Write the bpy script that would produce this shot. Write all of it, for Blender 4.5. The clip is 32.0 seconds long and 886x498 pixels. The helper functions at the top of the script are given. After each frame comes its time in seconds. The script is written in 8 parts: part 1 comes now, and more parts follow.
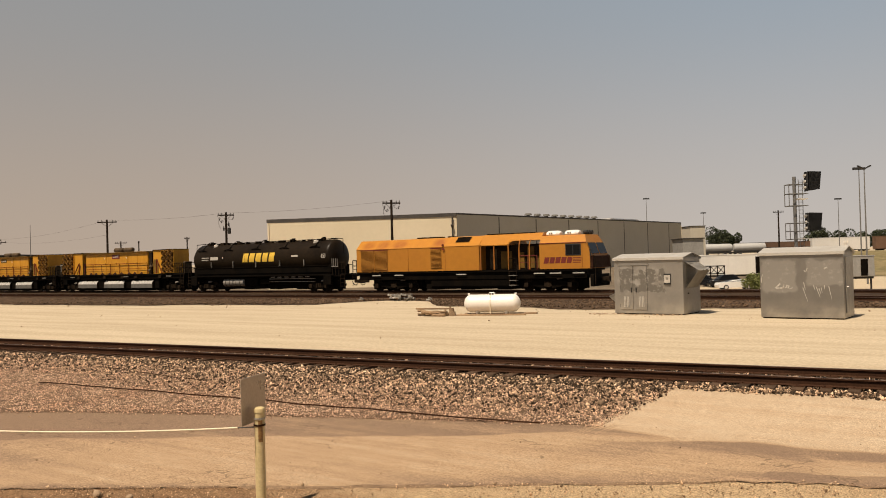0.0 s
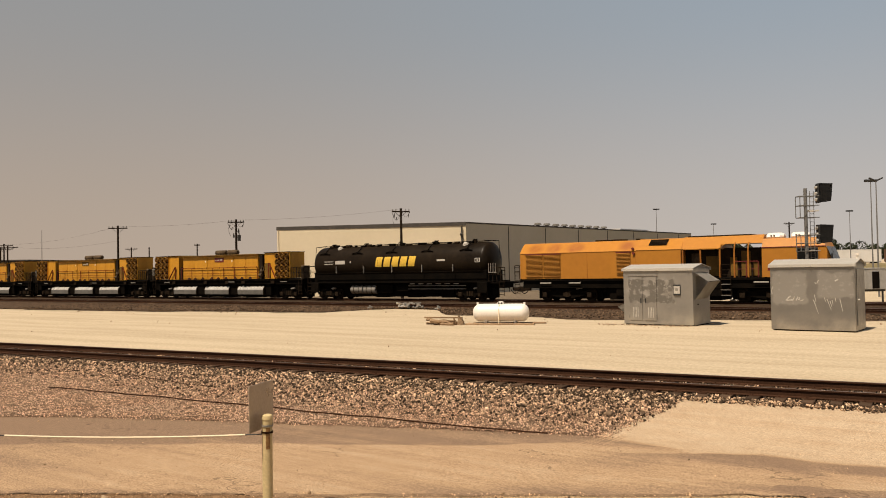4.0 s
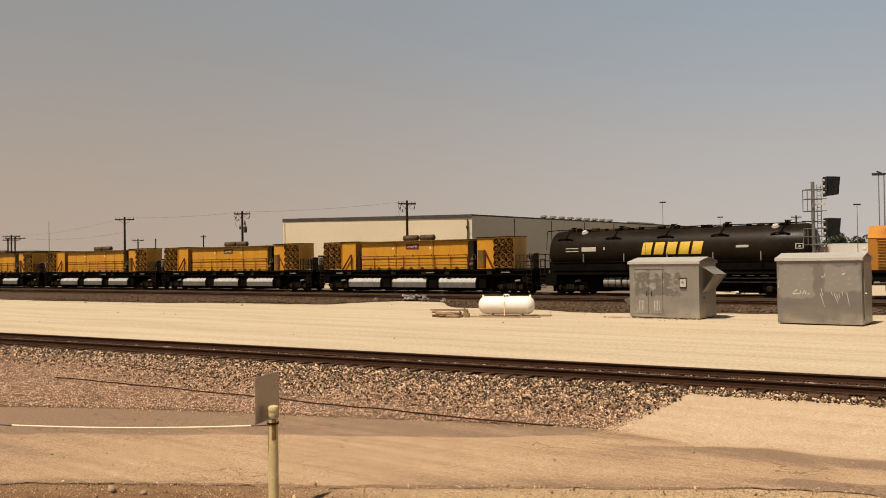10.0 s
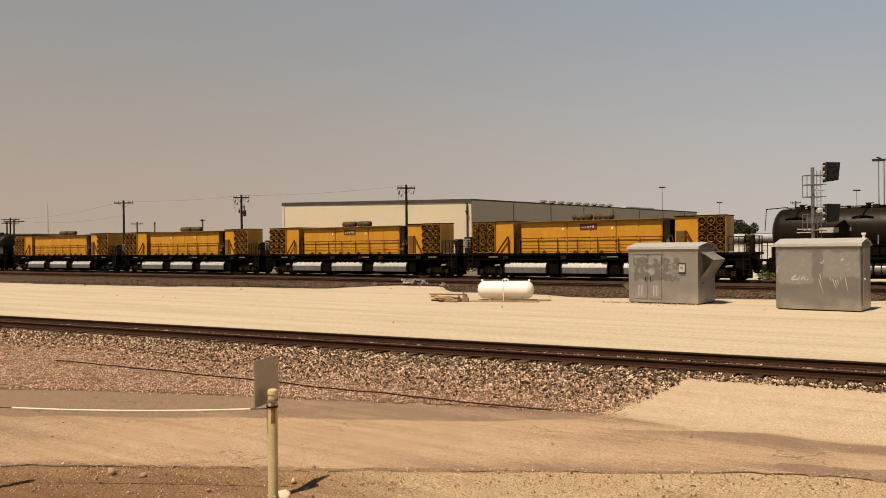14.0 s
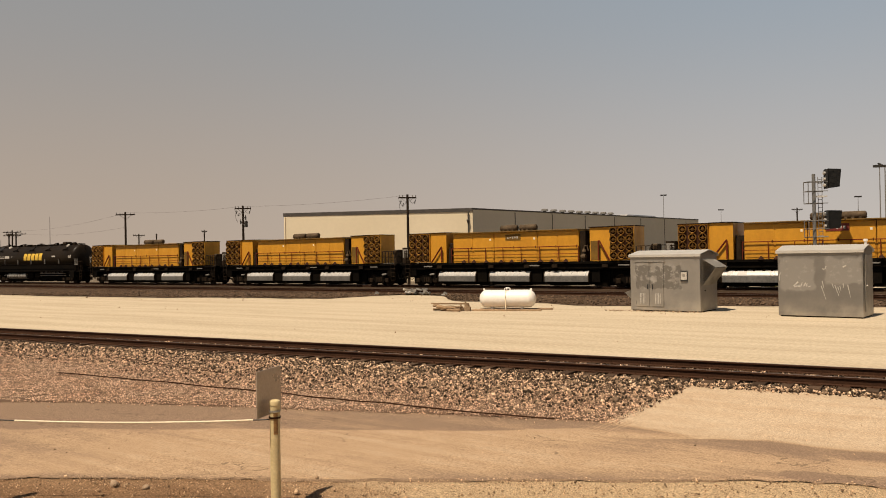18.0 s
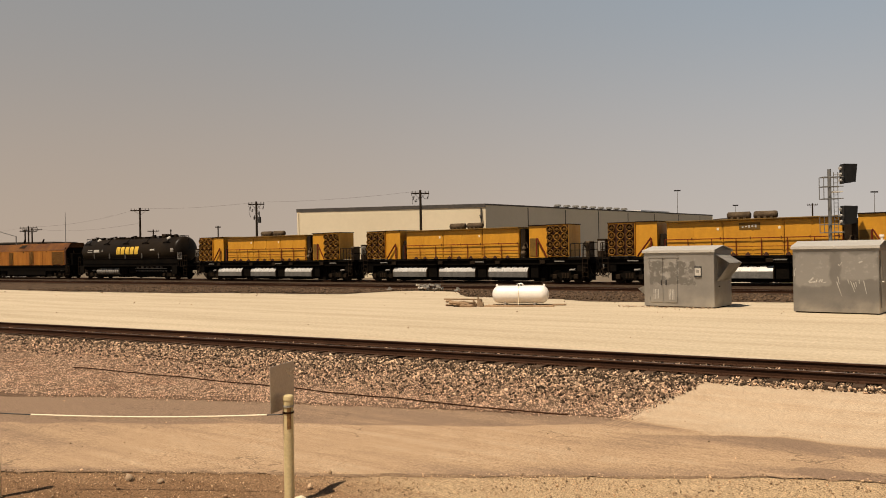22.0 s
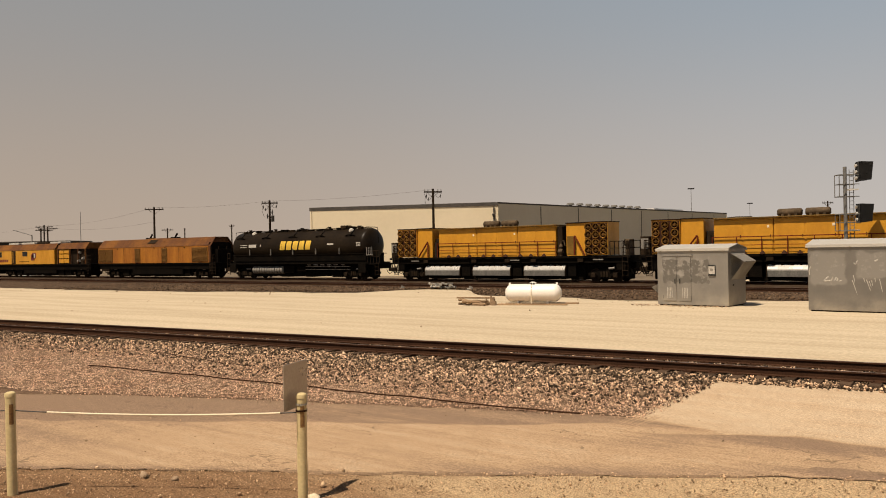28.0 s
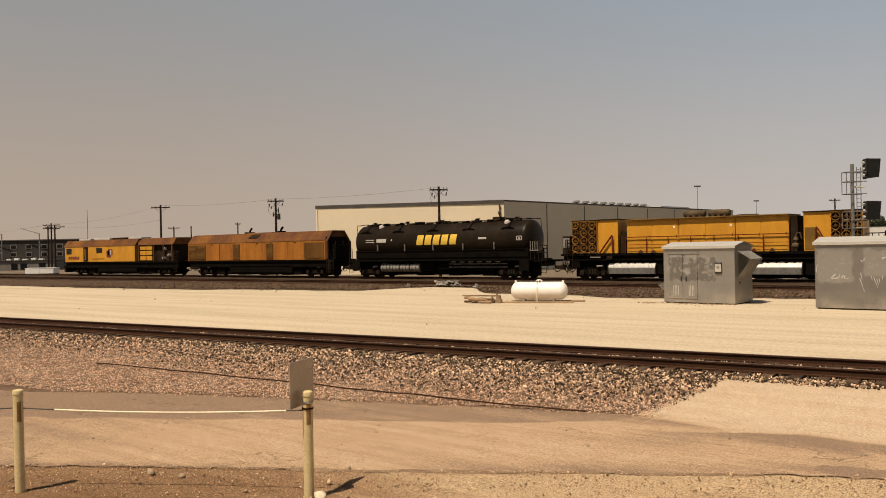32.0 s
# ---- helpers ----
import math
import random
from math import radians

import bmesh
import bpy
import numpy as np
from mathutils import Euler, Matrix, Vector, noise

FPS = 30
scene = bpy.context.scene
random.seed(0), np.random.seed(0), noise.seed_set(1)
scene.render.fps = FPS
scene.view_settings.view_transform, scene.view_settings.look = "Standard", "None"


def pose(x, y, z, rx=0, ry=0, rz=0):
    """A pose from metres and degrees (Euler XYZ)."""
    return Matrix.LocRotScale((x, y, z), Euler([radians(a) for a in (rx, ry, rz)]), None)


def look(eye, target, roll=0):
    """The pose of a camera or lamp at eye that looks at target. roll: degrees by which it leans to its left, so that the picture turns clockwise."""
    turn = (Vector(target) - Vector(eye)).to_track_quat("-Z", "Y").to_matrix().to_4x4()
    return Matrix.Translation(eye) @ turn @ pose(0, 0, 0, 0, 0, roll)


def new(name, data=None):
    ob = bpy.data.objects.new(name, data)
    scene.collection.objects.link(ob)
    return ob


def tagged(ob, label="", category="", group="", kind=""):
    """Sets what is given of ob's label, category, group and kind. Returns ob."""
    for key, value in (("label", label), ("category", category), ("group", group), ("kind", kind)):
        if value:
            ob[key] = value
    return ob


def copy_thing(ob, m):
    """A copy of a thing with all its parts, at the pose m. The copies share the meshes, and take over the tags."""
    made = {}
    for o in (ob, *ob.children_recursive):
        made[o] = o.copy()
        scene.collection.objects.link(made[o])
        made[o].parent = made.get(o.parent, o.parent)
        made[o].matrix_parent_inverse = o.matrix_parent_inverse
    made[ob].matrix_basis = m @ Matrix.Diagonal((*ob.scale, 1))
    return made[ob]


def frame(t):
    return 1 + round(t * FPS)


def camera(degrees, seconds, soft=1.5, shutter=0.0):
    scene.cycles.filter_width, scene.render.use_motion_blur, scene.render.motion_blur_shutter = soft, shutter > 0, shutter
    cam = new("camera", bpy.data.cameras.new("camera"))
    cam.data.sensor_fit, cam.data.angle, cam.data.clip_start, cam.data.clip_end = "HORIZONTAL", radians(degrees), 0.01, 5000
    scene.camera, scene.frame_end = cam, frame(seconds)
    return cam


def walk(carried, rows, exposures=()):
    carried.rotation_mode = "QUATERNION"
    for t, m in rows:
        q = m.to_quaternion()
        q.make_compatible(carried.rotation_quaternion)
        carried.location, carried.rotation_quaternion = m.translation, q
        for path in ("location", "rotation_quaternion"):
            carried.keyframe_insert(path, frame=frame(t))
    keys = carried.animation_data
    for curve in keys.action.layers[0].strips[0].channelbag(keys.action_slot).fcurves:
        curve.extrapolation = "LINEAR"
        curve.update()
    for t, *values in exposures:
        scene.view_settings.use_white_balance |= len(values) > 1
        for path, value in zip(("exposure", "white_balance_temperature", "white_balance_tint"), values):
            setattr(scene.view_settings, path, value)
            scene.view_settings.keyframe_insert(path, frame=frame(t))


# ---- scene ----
cam = camera(56.145, 32.0, soft=0.95)
EYE = (0.0, 0.0, 2.80)
# seconds, then the camera's Euler angles in degrees: it stays at one place and only turns
TURNS = [
    (0.0, 90.643, 1.587, 33.905), (0.5, 90.704, 1.657, 33.988), (1.0, 90.807, 1.626, 34.137), (1.5, 90.900, 1.552, 34.247),
    (2.0, 90.999, 1.380, 34.333), (2.5, 91.079, 1.226, 34.372), (3.0, 91.159, 1.147, 34.421), (3.5, 91.221, 1.097, 34.479),
    (5.5, 91.306, 1.037, 34.633), (6.0, 91.243, 0.973, 34.629), (6.5, 91.144, 0.990, 34.638), (7.0, 91.044, 0.959, 34.660),
    (7.5, 90.963, 0.979, 34.701), (8.0, 90.919, 0.973, 34.746), (8.5, 90.888, 0.952, 34.794), (9.0, 90.857, 0.892, 34.825),
    (9.5, 90.806, 0.884, 34.878), (10.0, 90.744, 0.881, 34.928), (10.5, 90.681, 0.852, 34.938), (11.0, 90.580, 0.920, 34.928),
    (11.5, 90.415, 0.978, 34.883), (12.0, 90.206, 0.980, 34.854), (12.5, 90.000, 0.926, 34.812), (13.0, 89.845, 0.860, 34.809),
    (13.5, 89.745, 0.778, 34.822), (14.0, 89.674, 0.688, 34.875), (14.5, 89.657, 0.664, 34.921), (16.5, 89.998, 1.023, 34.816),
    (17.0, 90.140, 1.088, 34.821), (17.5, 90.257, 1.117, 34.898), (18.0, 90.319, 1.110, 34.987), (18.5, 90.325, 1.113, 35.079),
    (19.0, 90.296, 1.110, 35.164), (19.5, 90.245, 1.084, 35.252), (20.0, 90.177, 1.046, 35.355), (20.5, 90.137, 1.002, 35.486),
    (21.0, 90.082, 1.008, 35.643), (21.5, 90.046, 1.037, 35.771), (22.0, 90.037, 1.095, 35.872), (22.5, 90.023, 1.171, 35.951),
    (23.0, 90.004, 1.259, 36.011), (23.5, 90.001, 1.323, 36.083), (24.0, 89.989, 1.373, 36.167), (24.5, 89.998, 1.396, 36.266),
    (25.0, 90.005, 1.392, 36.349), (25.5, 90.038, 1.332, 36.426), (27.5, 89.997, 1.198, 36.707), (28.0, 89.953, 1.140, 36.746),
    (28.5, 89.899, 1.079, 36.782), (29.0, 89.846, 1.047, 36.823), (29.5, 89.778, 0.997, 36.896), (30.0, 89.716, 0.957, 36.982),
    (30.5, 89.689, 0.963, 37.066), (31.0, 89.693, 0.970, 37.112), (31.5, 89.740, 1.081, 37.127), (32.0, 89.812, 1.181, 37.148),
]
EXPO = [(0.0, 0.17, 6900, 12), (32.0, 0.17, 6900, 12)]
walk(cam, [(t, pose(*EYE, a, b, c)) for t, a, b, c in TURNS], EXPO)

# ---- world and sun ----
SUN_FROM = Vector((-0.06, -0.50, 1.0)).normalized()
HAZE_COOL, HAZE_WARM = (0.458, 0.432, 0.408), (0.398, 0.326, 0.264)
UPPER_COOL, UPPER_WARM = (0.262, 0.325, 0.392), (0.256, 0.270, 0.284)
CLEAR_GAIN = (0.026, 0.024, 0.022)
world = bpy.data.worlds.new("world")
scene.world = world
world.use_nodes = True
wn = world.node_tree.nodes
wl = world.node_tree.links
sky = wn.new("ShaderNodeTexSky")
sky.sky_type = "NISHITA"
sky.sun_disc = False
sky.sun_elevation = math.asin(SUN_FROM.z)
sky.sun_rotation = math.atan2(SUN_FROM.x, SUN_FROM.y)
sky.air_density = 1.2
sky.dust_density = 1.0
sky.ozone_density = 1.2
sky.altitude = 200


def sky_mix(fac, c1, c2, mode="MIX"):
    x = wn.new("ShaderNodeMix")
    x.data_type, x.blend_type = "RGBA", mode
    for value, i in ((fac, 0), (c1, 6), (c2, 7)):
        if isinstance(value, bpy.types.NodeSocket):
            wl.new(value, x.inputs[i])
        else:
            x.inputs[i].default_value = value if i == 0 else (*value, 1)
    return x.outputs[2]


# dusty summer haze: it thickens towards the horizon, warmer on one side
where = wn.new("ShaderNodeTexCoord")
axes = wn.new("ShaderNodeSeparateXYZ")
wl.new(where.outputs["Generated"], axes.inputs[0])


def ramp_of(socket, a, b, lo, hi):
    r = wn.new("ShaderNodeMapRange")
    r.interpolation_type = "SMOOTHSTEP"
    for key, value in (("From Min", a), ("From Max", b), ("To Min", lo), ("To Max", hi)):
        r.inputs[key].default_value = value
    wl.new(socket, r.inputs["Value"])
    return r.outputs[0]


warm = ramp_of(axes.outputs["X"], -0.95, -0.1, 1.0, 0.0)
horizon = sky_mix(warm, HAZE_COOL, HAZE_WARM)
above = sky_mix(warm, UPPER_COOL, UPPER_WARM)
hazy = sky_mix(ramp_of(axes.outputs["Z"], -0.02, 0.33, 0.0, 1.0), horizon, above)
clear = sky_mix(1.0, sky.outputs[0], CLEAR_GAIN, "MULTIPLY")
wl.new(sky_mix(ramp_of(axes.outputs["Z"], 0.30, 0.65, 0.0, 1.0), hazy, clear), wn["Background"].inputs["Color"])
wn["Background"].inputs["Strength"].default_value = 1.0

sun_lamp = bpy.data.lights.new("sun", "SUN")
sun_lamp.energy = 5.0
sun_lamp.angle = radians(0.6)
sun_lamp.color = (1.0, 0.90, 0.76)
sun = new("sun", sun_lamp)
sun.matrix_world = look(SUN_FROM * 100, (0, 0, 0))


# ---- materials ----
def mat(name, base, rough=0.8, metal=0.0, second=None, scale=3.0, amount=0.5, fine=40.0, fine_amount=0.25, bump=0.2,
        bump_scale=60.0, spread=0.0, island=False, stretch=(1, 1, 1), contrast=(0.35, 0.65), coat=0.0, spec=0.4, turn=0.0, skew=1.0):
    """A surface with two scales of colour variation, uneven gloss and fine relief. spread: how far pieces differ, skew: how rare the pale ones are."""
    m = bpy.data.materials.new(name)
    m.use_nodes = True
    n, l = m.node_tree.nodes, m.node_tree.links
    b = n["Principled BSDF"]
    b.inputs["Roughness"].default_value, b.inputs["Metallic"].default_value = rough, metal
    b.inputs["Coat Weight"].default_value = coat
    b.inputs["Specular IOR Level"].default_value = spec
    co = n.new("ShaderNodeTexCoord")
    mp = n.new("ShaderNodeMapping")
    mp.inputs["Scale"].default_value = stretch
    mp.inputs["Rotation"].default_value = (0, 0, radians(turn))
    l.new(co.outputs["Object"], mp.inputs["Vector"])

    def noise_tex(s, detail, free=False):
        t = n.new("ShaderNodeTexNoise")
        t.inputs["Scale"].default_value, t.inputs["Detail"].default_value, t.inputs["Roughness"].default_value = s, detail, 0.62
        l.new(co.outputs["Object"] if free else mp.outputs[0], t.inputs["Vector"])
        return t

    def ramp(src, a, z):
        r = n.new("ShaderNodeMapRange")
        r.inputs["From Min"].default_value, r.inputs["From Max"].default_value = contrast
        r.inputs["To Min"].default_value, r.inputs["To Max"].default_value = a, z
        l.new(src, r.inputs["Value"])
        return r.outputs[0]

    def mixed(fac, c1, c2, mode="MIX"):
        x = n.new("ShaderNodeMix")
        x.data_type, x.blend_type = "RGBA", mode
        for value, i in ((fac, 0), (c1, 6), (c2, 7)):
            if isinstance(value, bpy.types.NodeSocket):
                l.new(value, x.inputs[i])
            else:
                x.inputs[i].default_value = value if i == 0 else (*value[:3], 1)
        return x.outputs[2]

    second = second or tuple(c * 0.72 for c in base)
    big, small = noise_tex(scale, 5), noise_tex(fine, 3, True)
    colour = mixed(ramp(big.outputs["Fac"], 0, amount), base, second)
    dark = ramp(small.outputs["Fac"], 1 - fine_amount, 1 + fine_amount * 0.6)
    grey = n.new("ShaderNodeCombineColor")
    for i in range(3):
        l.new(dark, grey.inputs[i])
    colour = mixed(1.0, colour, grey.outputs[0], "MULTIPLY")
    if spread:
        src = n.new("ShaderNodeNewGeometry").outputs["Random Per Island"] if island else n.new("ShaderNodeObjectInfo").outputs["Random"]
        r = n.new("ShaderNodeMapRange")
        r.inputs["To Min"].default_value, r.inputs["To Max"].default_value = 1 - spread, 1 + spread
        if skew != 1.0:
            pw = n.new("ShaderNodeMath")
            pw.operation = "POWER"
            pw.inputs[1].default_value = skew
            l.new(src, pw.inputs[0])
            src = pw.outputs[0]
            r.inputs["To Max"].default_value = 1 + spread * skew
        l.new(src, r.inputs["Value"])
        g2 = n.new("ShaderNodeCombineColor")
        for i in range(3):
            l.new(r.outputs[0], g2.inputs[i])
        colour = mixed(1.0, colour, g2.outputs[0], "MULTIPLY")
    l.new(colour, b.inputs["Base Color"])
    rr = ramp(big.outputs["Fac"], max(rough - 0.08, 0.05), min(rough + 0.1, 1.0))
    l.new(rr, b.inputs["Roughness"])
    if bump:
        bt = noise_tex(bump_scale, 4, True)
        bp = n.new("ShaderNodeBump")
        bp.inputs["Strength"].default_value, bp.inputs["Distance"].default_value = bump, 0.02
        l.new(bt.outputs["Fac"], bp.inputs["Height"])
        l.new(bp.outputs[0], b.inputs["Normal"])
    return m


def glass(name, tint=(0.008, 0.008, 0.008), rough=0.1):
    m = bpy.data.materials.new(name)
    m.use_nodes = True
    b = m.node_tree.nodes["Principled BSDF"]
    b.inputs["Base Color"].default_value = (*tint, 1)
    b.inputs["Roughness"].default_value = rough
    b.inputs["Specular IOR Level"].default_value = 0.14
    return m


SAND = mat("pale_caliche_sand", (0.530, 0.430, 0.300), 0.95, second=(0.40, 0.312, 0.206), scale=0.9, amount=0.7, fine=9, fine_amount=0.16, bump=0.5, bump_scale=14, stretch=(0.07, 1, 1), turn=-4, spec=0.08, contrast=(0.40, 0.68))
BALLAST = mat("ballast_bed", (0.092, 0.054, 0.031), 0.95, second=(0.14, 0.086, 0.053), scale=3, amount=0.8, fine=28, fine_amount=0.5, bump=1.0, bump_scale=22, spec=0.04)
FAR_BALLAST = mat("far_ballast", (0.066, 0.041, 0.025), 0.95, second=(0.115, 0.077, 0.050), scale=1.2, amount=0.9, fine=7, fine_amount=0.7, bump=1.0, bump_scale=7, spec=0.05)
OILY_BED = mat("oily_track_ballast", (0.036, 0.023, 0.014), 0.95, second=(0.075, 0.049, 0.031), scale=1.2, amount=0.9, fine=7, fine_amount=0.7, bump=1.0, bump_scale=7, spec=0.05)
GAP_DARKENER = mat("dark_ground_backing", (0.13, 0.10, 0.07), 0.95, second=(0.19, 0.148, 0.105), scale=0.2, amount=0.9, fine=3, fine_amount=0.3, bump=0.5, bump_scale=6, spec=0.05)
STONE = mat("ballast_stone", (0.225, 0.144, 0.089), 0.9, second=(0.29, 0.207, 0.139), scale=2.6, amount=0.6, fine=60, fine_amount=0.3, bump=0.3, bump_scale=50, spread=0.85, skew=3.2, island=True, spec=0.08)
MAIN_STONE = mat("main_line_ballast_stone", (0.085, 0.052, 0.031), 0.9, second=(0.16, 0.108, 0.070), scale=1.2, amount=0.6, fine=30, fine_amount=0.3, bump=0.3, bump_scale=50, spread=0.7, island=True, spec=0.08)
PEBBLE = mat("pebble", (0.34, 0.235, 0.145), 0.9, second=(0.22, 0.145, 0.085), scale=2, amount=0.6, fine=60, fine_amount=0.2, bump=0.2, spread=0.5, island=True)
SHOULDER_PEBBLE = mat("brown_pebble", (0.37, 0.235, 0.135), 0.9, second=(0.48, 0.335, 0.205), scale=2.5, amount=0.8, fine=60, fine_amount=0.2, bump=0.2, spread=0.62, skew=1.5, island=True, spec=0.08)
RAIL = mat("rusty_rail_steel", (0.042, 0.0195, 0.011), 0.85, 0.0, second=(0.066, 0.031, 0.017), scale=2, amount=0.7, fine=30, fine_amount=0.3, bump=0.15, spec=0.06)
RAIL_TOP = mat("worn_rail_head", (0.10, 0.07, 0.055), 0.5, 0.5, second=(0.06, 0.036, 0.026), scale=1.5, amount=0.8, fine=20, bump=0.05)
TIE = mat("creosoted_tie_wood", (0.058, 0.034, 0.021), 0.9, second=(0.105, 0.066, 0.042), scale=3, amount=0.8, fine=25, fine_amount=0.4, bump=0.6, bump_scale=20, spread=0.4, stretch=(1, 1, 0.3), spec=0.1)

YELLOW = mat("sun_worn_yellow_paint", (0.585, 0.272, 0.027), 0.46, second=(0.43, 0.178, 0.018), scale=0.8, amount=0.75, fine=5, fine_amount=0.06, bump=0.04, bump_scale=6, stretch=(1.1, 1, 0.35), spec=0.2, contrast=(0.42, 0.72))
ORANGE = mat("faded_orange_paint", (0.445, 0.183, 0.025), 0.45, second=(0.39, 0.15, 0.022), scale=0.35, amount=0.7, fine=3, fine_amount=0.05, bump=0.02, bump_scale=4, spec=0.22)
DEEP_ORANGE = mat("sooty_orange_paint", (0.39, 0.145, 0.019), 0.6, second=(0.20, 0.064, 0.014), scale=0.7, amount=0.85, fine=5, fine_amount=0.1, bump=0.04, bump_scale=6, stretch=(1.6, 1, 0.22), spec=0.2, contrast=(0.38, 0.70))
RUSTY_ROOF = mat("rust_stained_roof", (0.092, 0.037, 0.016), 0.8, second=(0.20, 0.082, 0.021), scale=0.6, amount=0.75, fine=4, fine_amount=0.25, bump=0.05, bump_scale=6, stretch=(1, 0.5, 0.5), spec=0.1)
SOOT = mat("sooty_brown_steel", (0.115, 0.078, 0.045), 0.8, second=(0.055, 0.037, 0.022), scale=1.4, amount=0.8, fine=9, fine_amount=0.2, bump=0.1, spec=0.15, contrast=(0.4, 0.6))
# skirt grey is darkened to deepen the shade on the upright lower face
SKIRT_SHADED = mat("shaded_skirt_steel", (0.155, 0.142, 0.122), 0.6, second=(0.09, 0.082, 0.07), scale=1.5, amount=0.8, fine=9, fine_amount=0.25, bump=0.05, stretch=(2, 1, 0.3))
PORT_RING = mat("grimy_port_rim", (0.40, 0.185, 0.022), 0.6, second=(0.085, 0.04, 0.012), scale=2.2, amount=0.95, fine=7, fine_amount=0.25, bump=0.05, spread=0.4, spec=0.15, contrast=(0.36, 0.6))
OLIVE = mat("grimy_yellow_end", (0.20, 0.105, 0.020), 0.65, second=(0.085, 0.050, 0.015), scale=0.6, amount=0.9, fine=6, fine_amount=0.15, bump=0.05, spec=0.15)
STAINED_ROOF = mat("heat_stained_orange_roof", (0.47, 0.195, 0.027), 0.45, second=(0.42, 0.165, 0.023), scale=0.35, amount=0.7, fine=3, fine_amount=0.05, bump=0.02, bump_scale=4, spec=0.22)
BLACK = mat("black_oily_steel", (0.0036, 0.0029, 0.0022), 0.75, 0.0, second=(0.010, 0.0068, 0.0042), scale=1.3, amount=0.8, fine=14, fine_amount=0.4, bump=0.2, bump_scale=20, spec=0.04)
TANK_BLACK = mat("black_tank_paint", (0.0100, 0.0066, 0.0038), 0.42, 0.0, second=(0.0210, 0.0130, 0.0064), scale=0.5, amount=0.8, fine=4, fine_amount=0.2, bump=0.03, bump_scale=6, stretch=(1, 1, 0.4), spec=0.10)
GRIME = mat("brown_grime_steel", (0.018, 0.0115, 0.007), 0.8, 0.0, second=(0.036, 0.023, 0.013), scale=2, amount=0.8, fine=18, fine_amount=0.4, bump=0.2, spec=0.06)
RED_RAIL = mat("rust_red_handrail", (0.165, 0.026, 0.010), 0.7, 0.0, second=(0.10, 0.018, 0.008), scale=4, amount=0.7, fine=30, bump=0.05, spec=0.1)
MOTOR_RUST = mat("dark_rusty_casting", (0.055, 0.022, 0.011), 0.8, second=(0.028, 0.014, 0.009), scale=4, amount=0.7, fine=30, bump=0.1, spec=0.1)
SILVER = mat("bright_galvanised_sheet", (0.80, 0.755, 0.68), 0.28, 0.42, second=(0.46, 0.42, 0.365), scale=1.2, amount=0.7, fine=6, fine_amount=0.06, bump=0.05, bump_scale=3, stretch=(1.5, 1, 0.5))
ALU_PALE = mat("pale_aluminium_sheet", (0.50, 0.462, 0.405), 0.45, 0.2, second=(0.42, 0.388, 0.34), scale=0.9, amount=0.8, fine=14, fine_amount=0.03, bump=0.0)
ALU_DARK = mat("painted_over_grey", (0.20, 0.178, 0.15), 0.6, 0.1, second=(0.25, 0.225, 0.19), scale=5, amount=0.8, fine=20, bump=0.0)
WHITE = mat("cream_white_paint", (0.80, 0.74, 0.66), 0.4, second=(0.72, 0.66, 0.57), scale=1.5, amount=0.5, fine=12, fine_amount=0.05, bump=0.03)
WEATHERED = mat("weathered_lumber", (0.36, 0.235, 0.13), 0.9, second=(0.17, 0.105, 0.058), scale=3, amount=0.8, fine=25, fine_amount=0.35, bump=0.4, bump_scale=25, spread=0.35, stretch=(0.3, 2, 2))
POLE_WOOD = mat("dark_pole_wood", (0.020, 0.0135, 0.009), 0.95, second=(0.036, 0.025, 0.017), scale=2, amount=0.7, fine=15, fine_amount=0.3, bump=0.2, stretch=(1, 1, 0.15), spec=0.05)
CREAM_POST = mat("cream_pvc_post", (0.60, 0.475, 0.25), 0.5, second=(0.47, 0.36, 0.18), scale=3, amount=0.7, fine=25, fine_amount=0.12, bump=0.04, spec=0.3)
RUST_TAPE = mat("rust_brown_tape", (0.16, 0.075, 0.022), 0.7, second=(0.30, 0.16, 0.05), scale=14, amount=0.8, fine=40, bump=0.1)
SIGN_BACK = mat("grey_sign_back", (0.40, 0.335, 0.262), 0.32, 0.4, second=(0.36, 0.30, 0.232), scale=4, amount=0.6, fine=30, fine_amount=0.08, bump=0.02)
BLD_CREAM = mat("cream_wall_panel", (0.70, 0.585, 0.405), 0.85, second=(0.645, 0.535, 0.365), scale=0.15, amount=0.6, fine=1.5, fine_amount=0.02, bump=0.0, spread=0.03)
# side wall: its shade is put into a greyer, darker colour than the front
BLD_SHADED = mat("shaded_wall_panel", (0.52, 0.46, 0.358), 0.85, second=(0.475, 0.418, 0.322), scale=0.15, amount=0.6, fine=1.5, fine_amount=0.02, bump=0.0, spread=0.06)
BLD_TRIM = mat("grey_brown_roof_edge", (0.085, 0.073, 0.062), 0.7, second=(0.065, 0.057, 0.05), scale=0.3, amount=0.6, fine=2, bump=0.02, spec=0.15)
ROOF_PALE = mat("pale_roof_membrane", (0.62, 0.60, 0.56), 0.8, second=(0.5, 0.48, 0.45), scale=0.1, amount=0.6, fine=1, bump=0.02)
GALV = mat("galvanised_post", (0.20, 0.19, 0.175), 0.5, 0.4, second=(0.14, 0.132, 0.12), scale=4, amount=0.6, fine=25, fine_amount=0.1, bump=0.0)
MATT_BLACK = mat("matt_black_hood", (0.018, 0.017, 0.016), 0.7, second=(0.03, 0.028, 0.025), scale=5, amount=0.6, fine=30, bump=0.02)
DARK_GLASS = glass("dark_window_glass", (0.006, 0.006, 0.006), 0.22)
LAMP_LENS = glass("pale_lens", (0.6, 0.62, 0.6), 0.15)
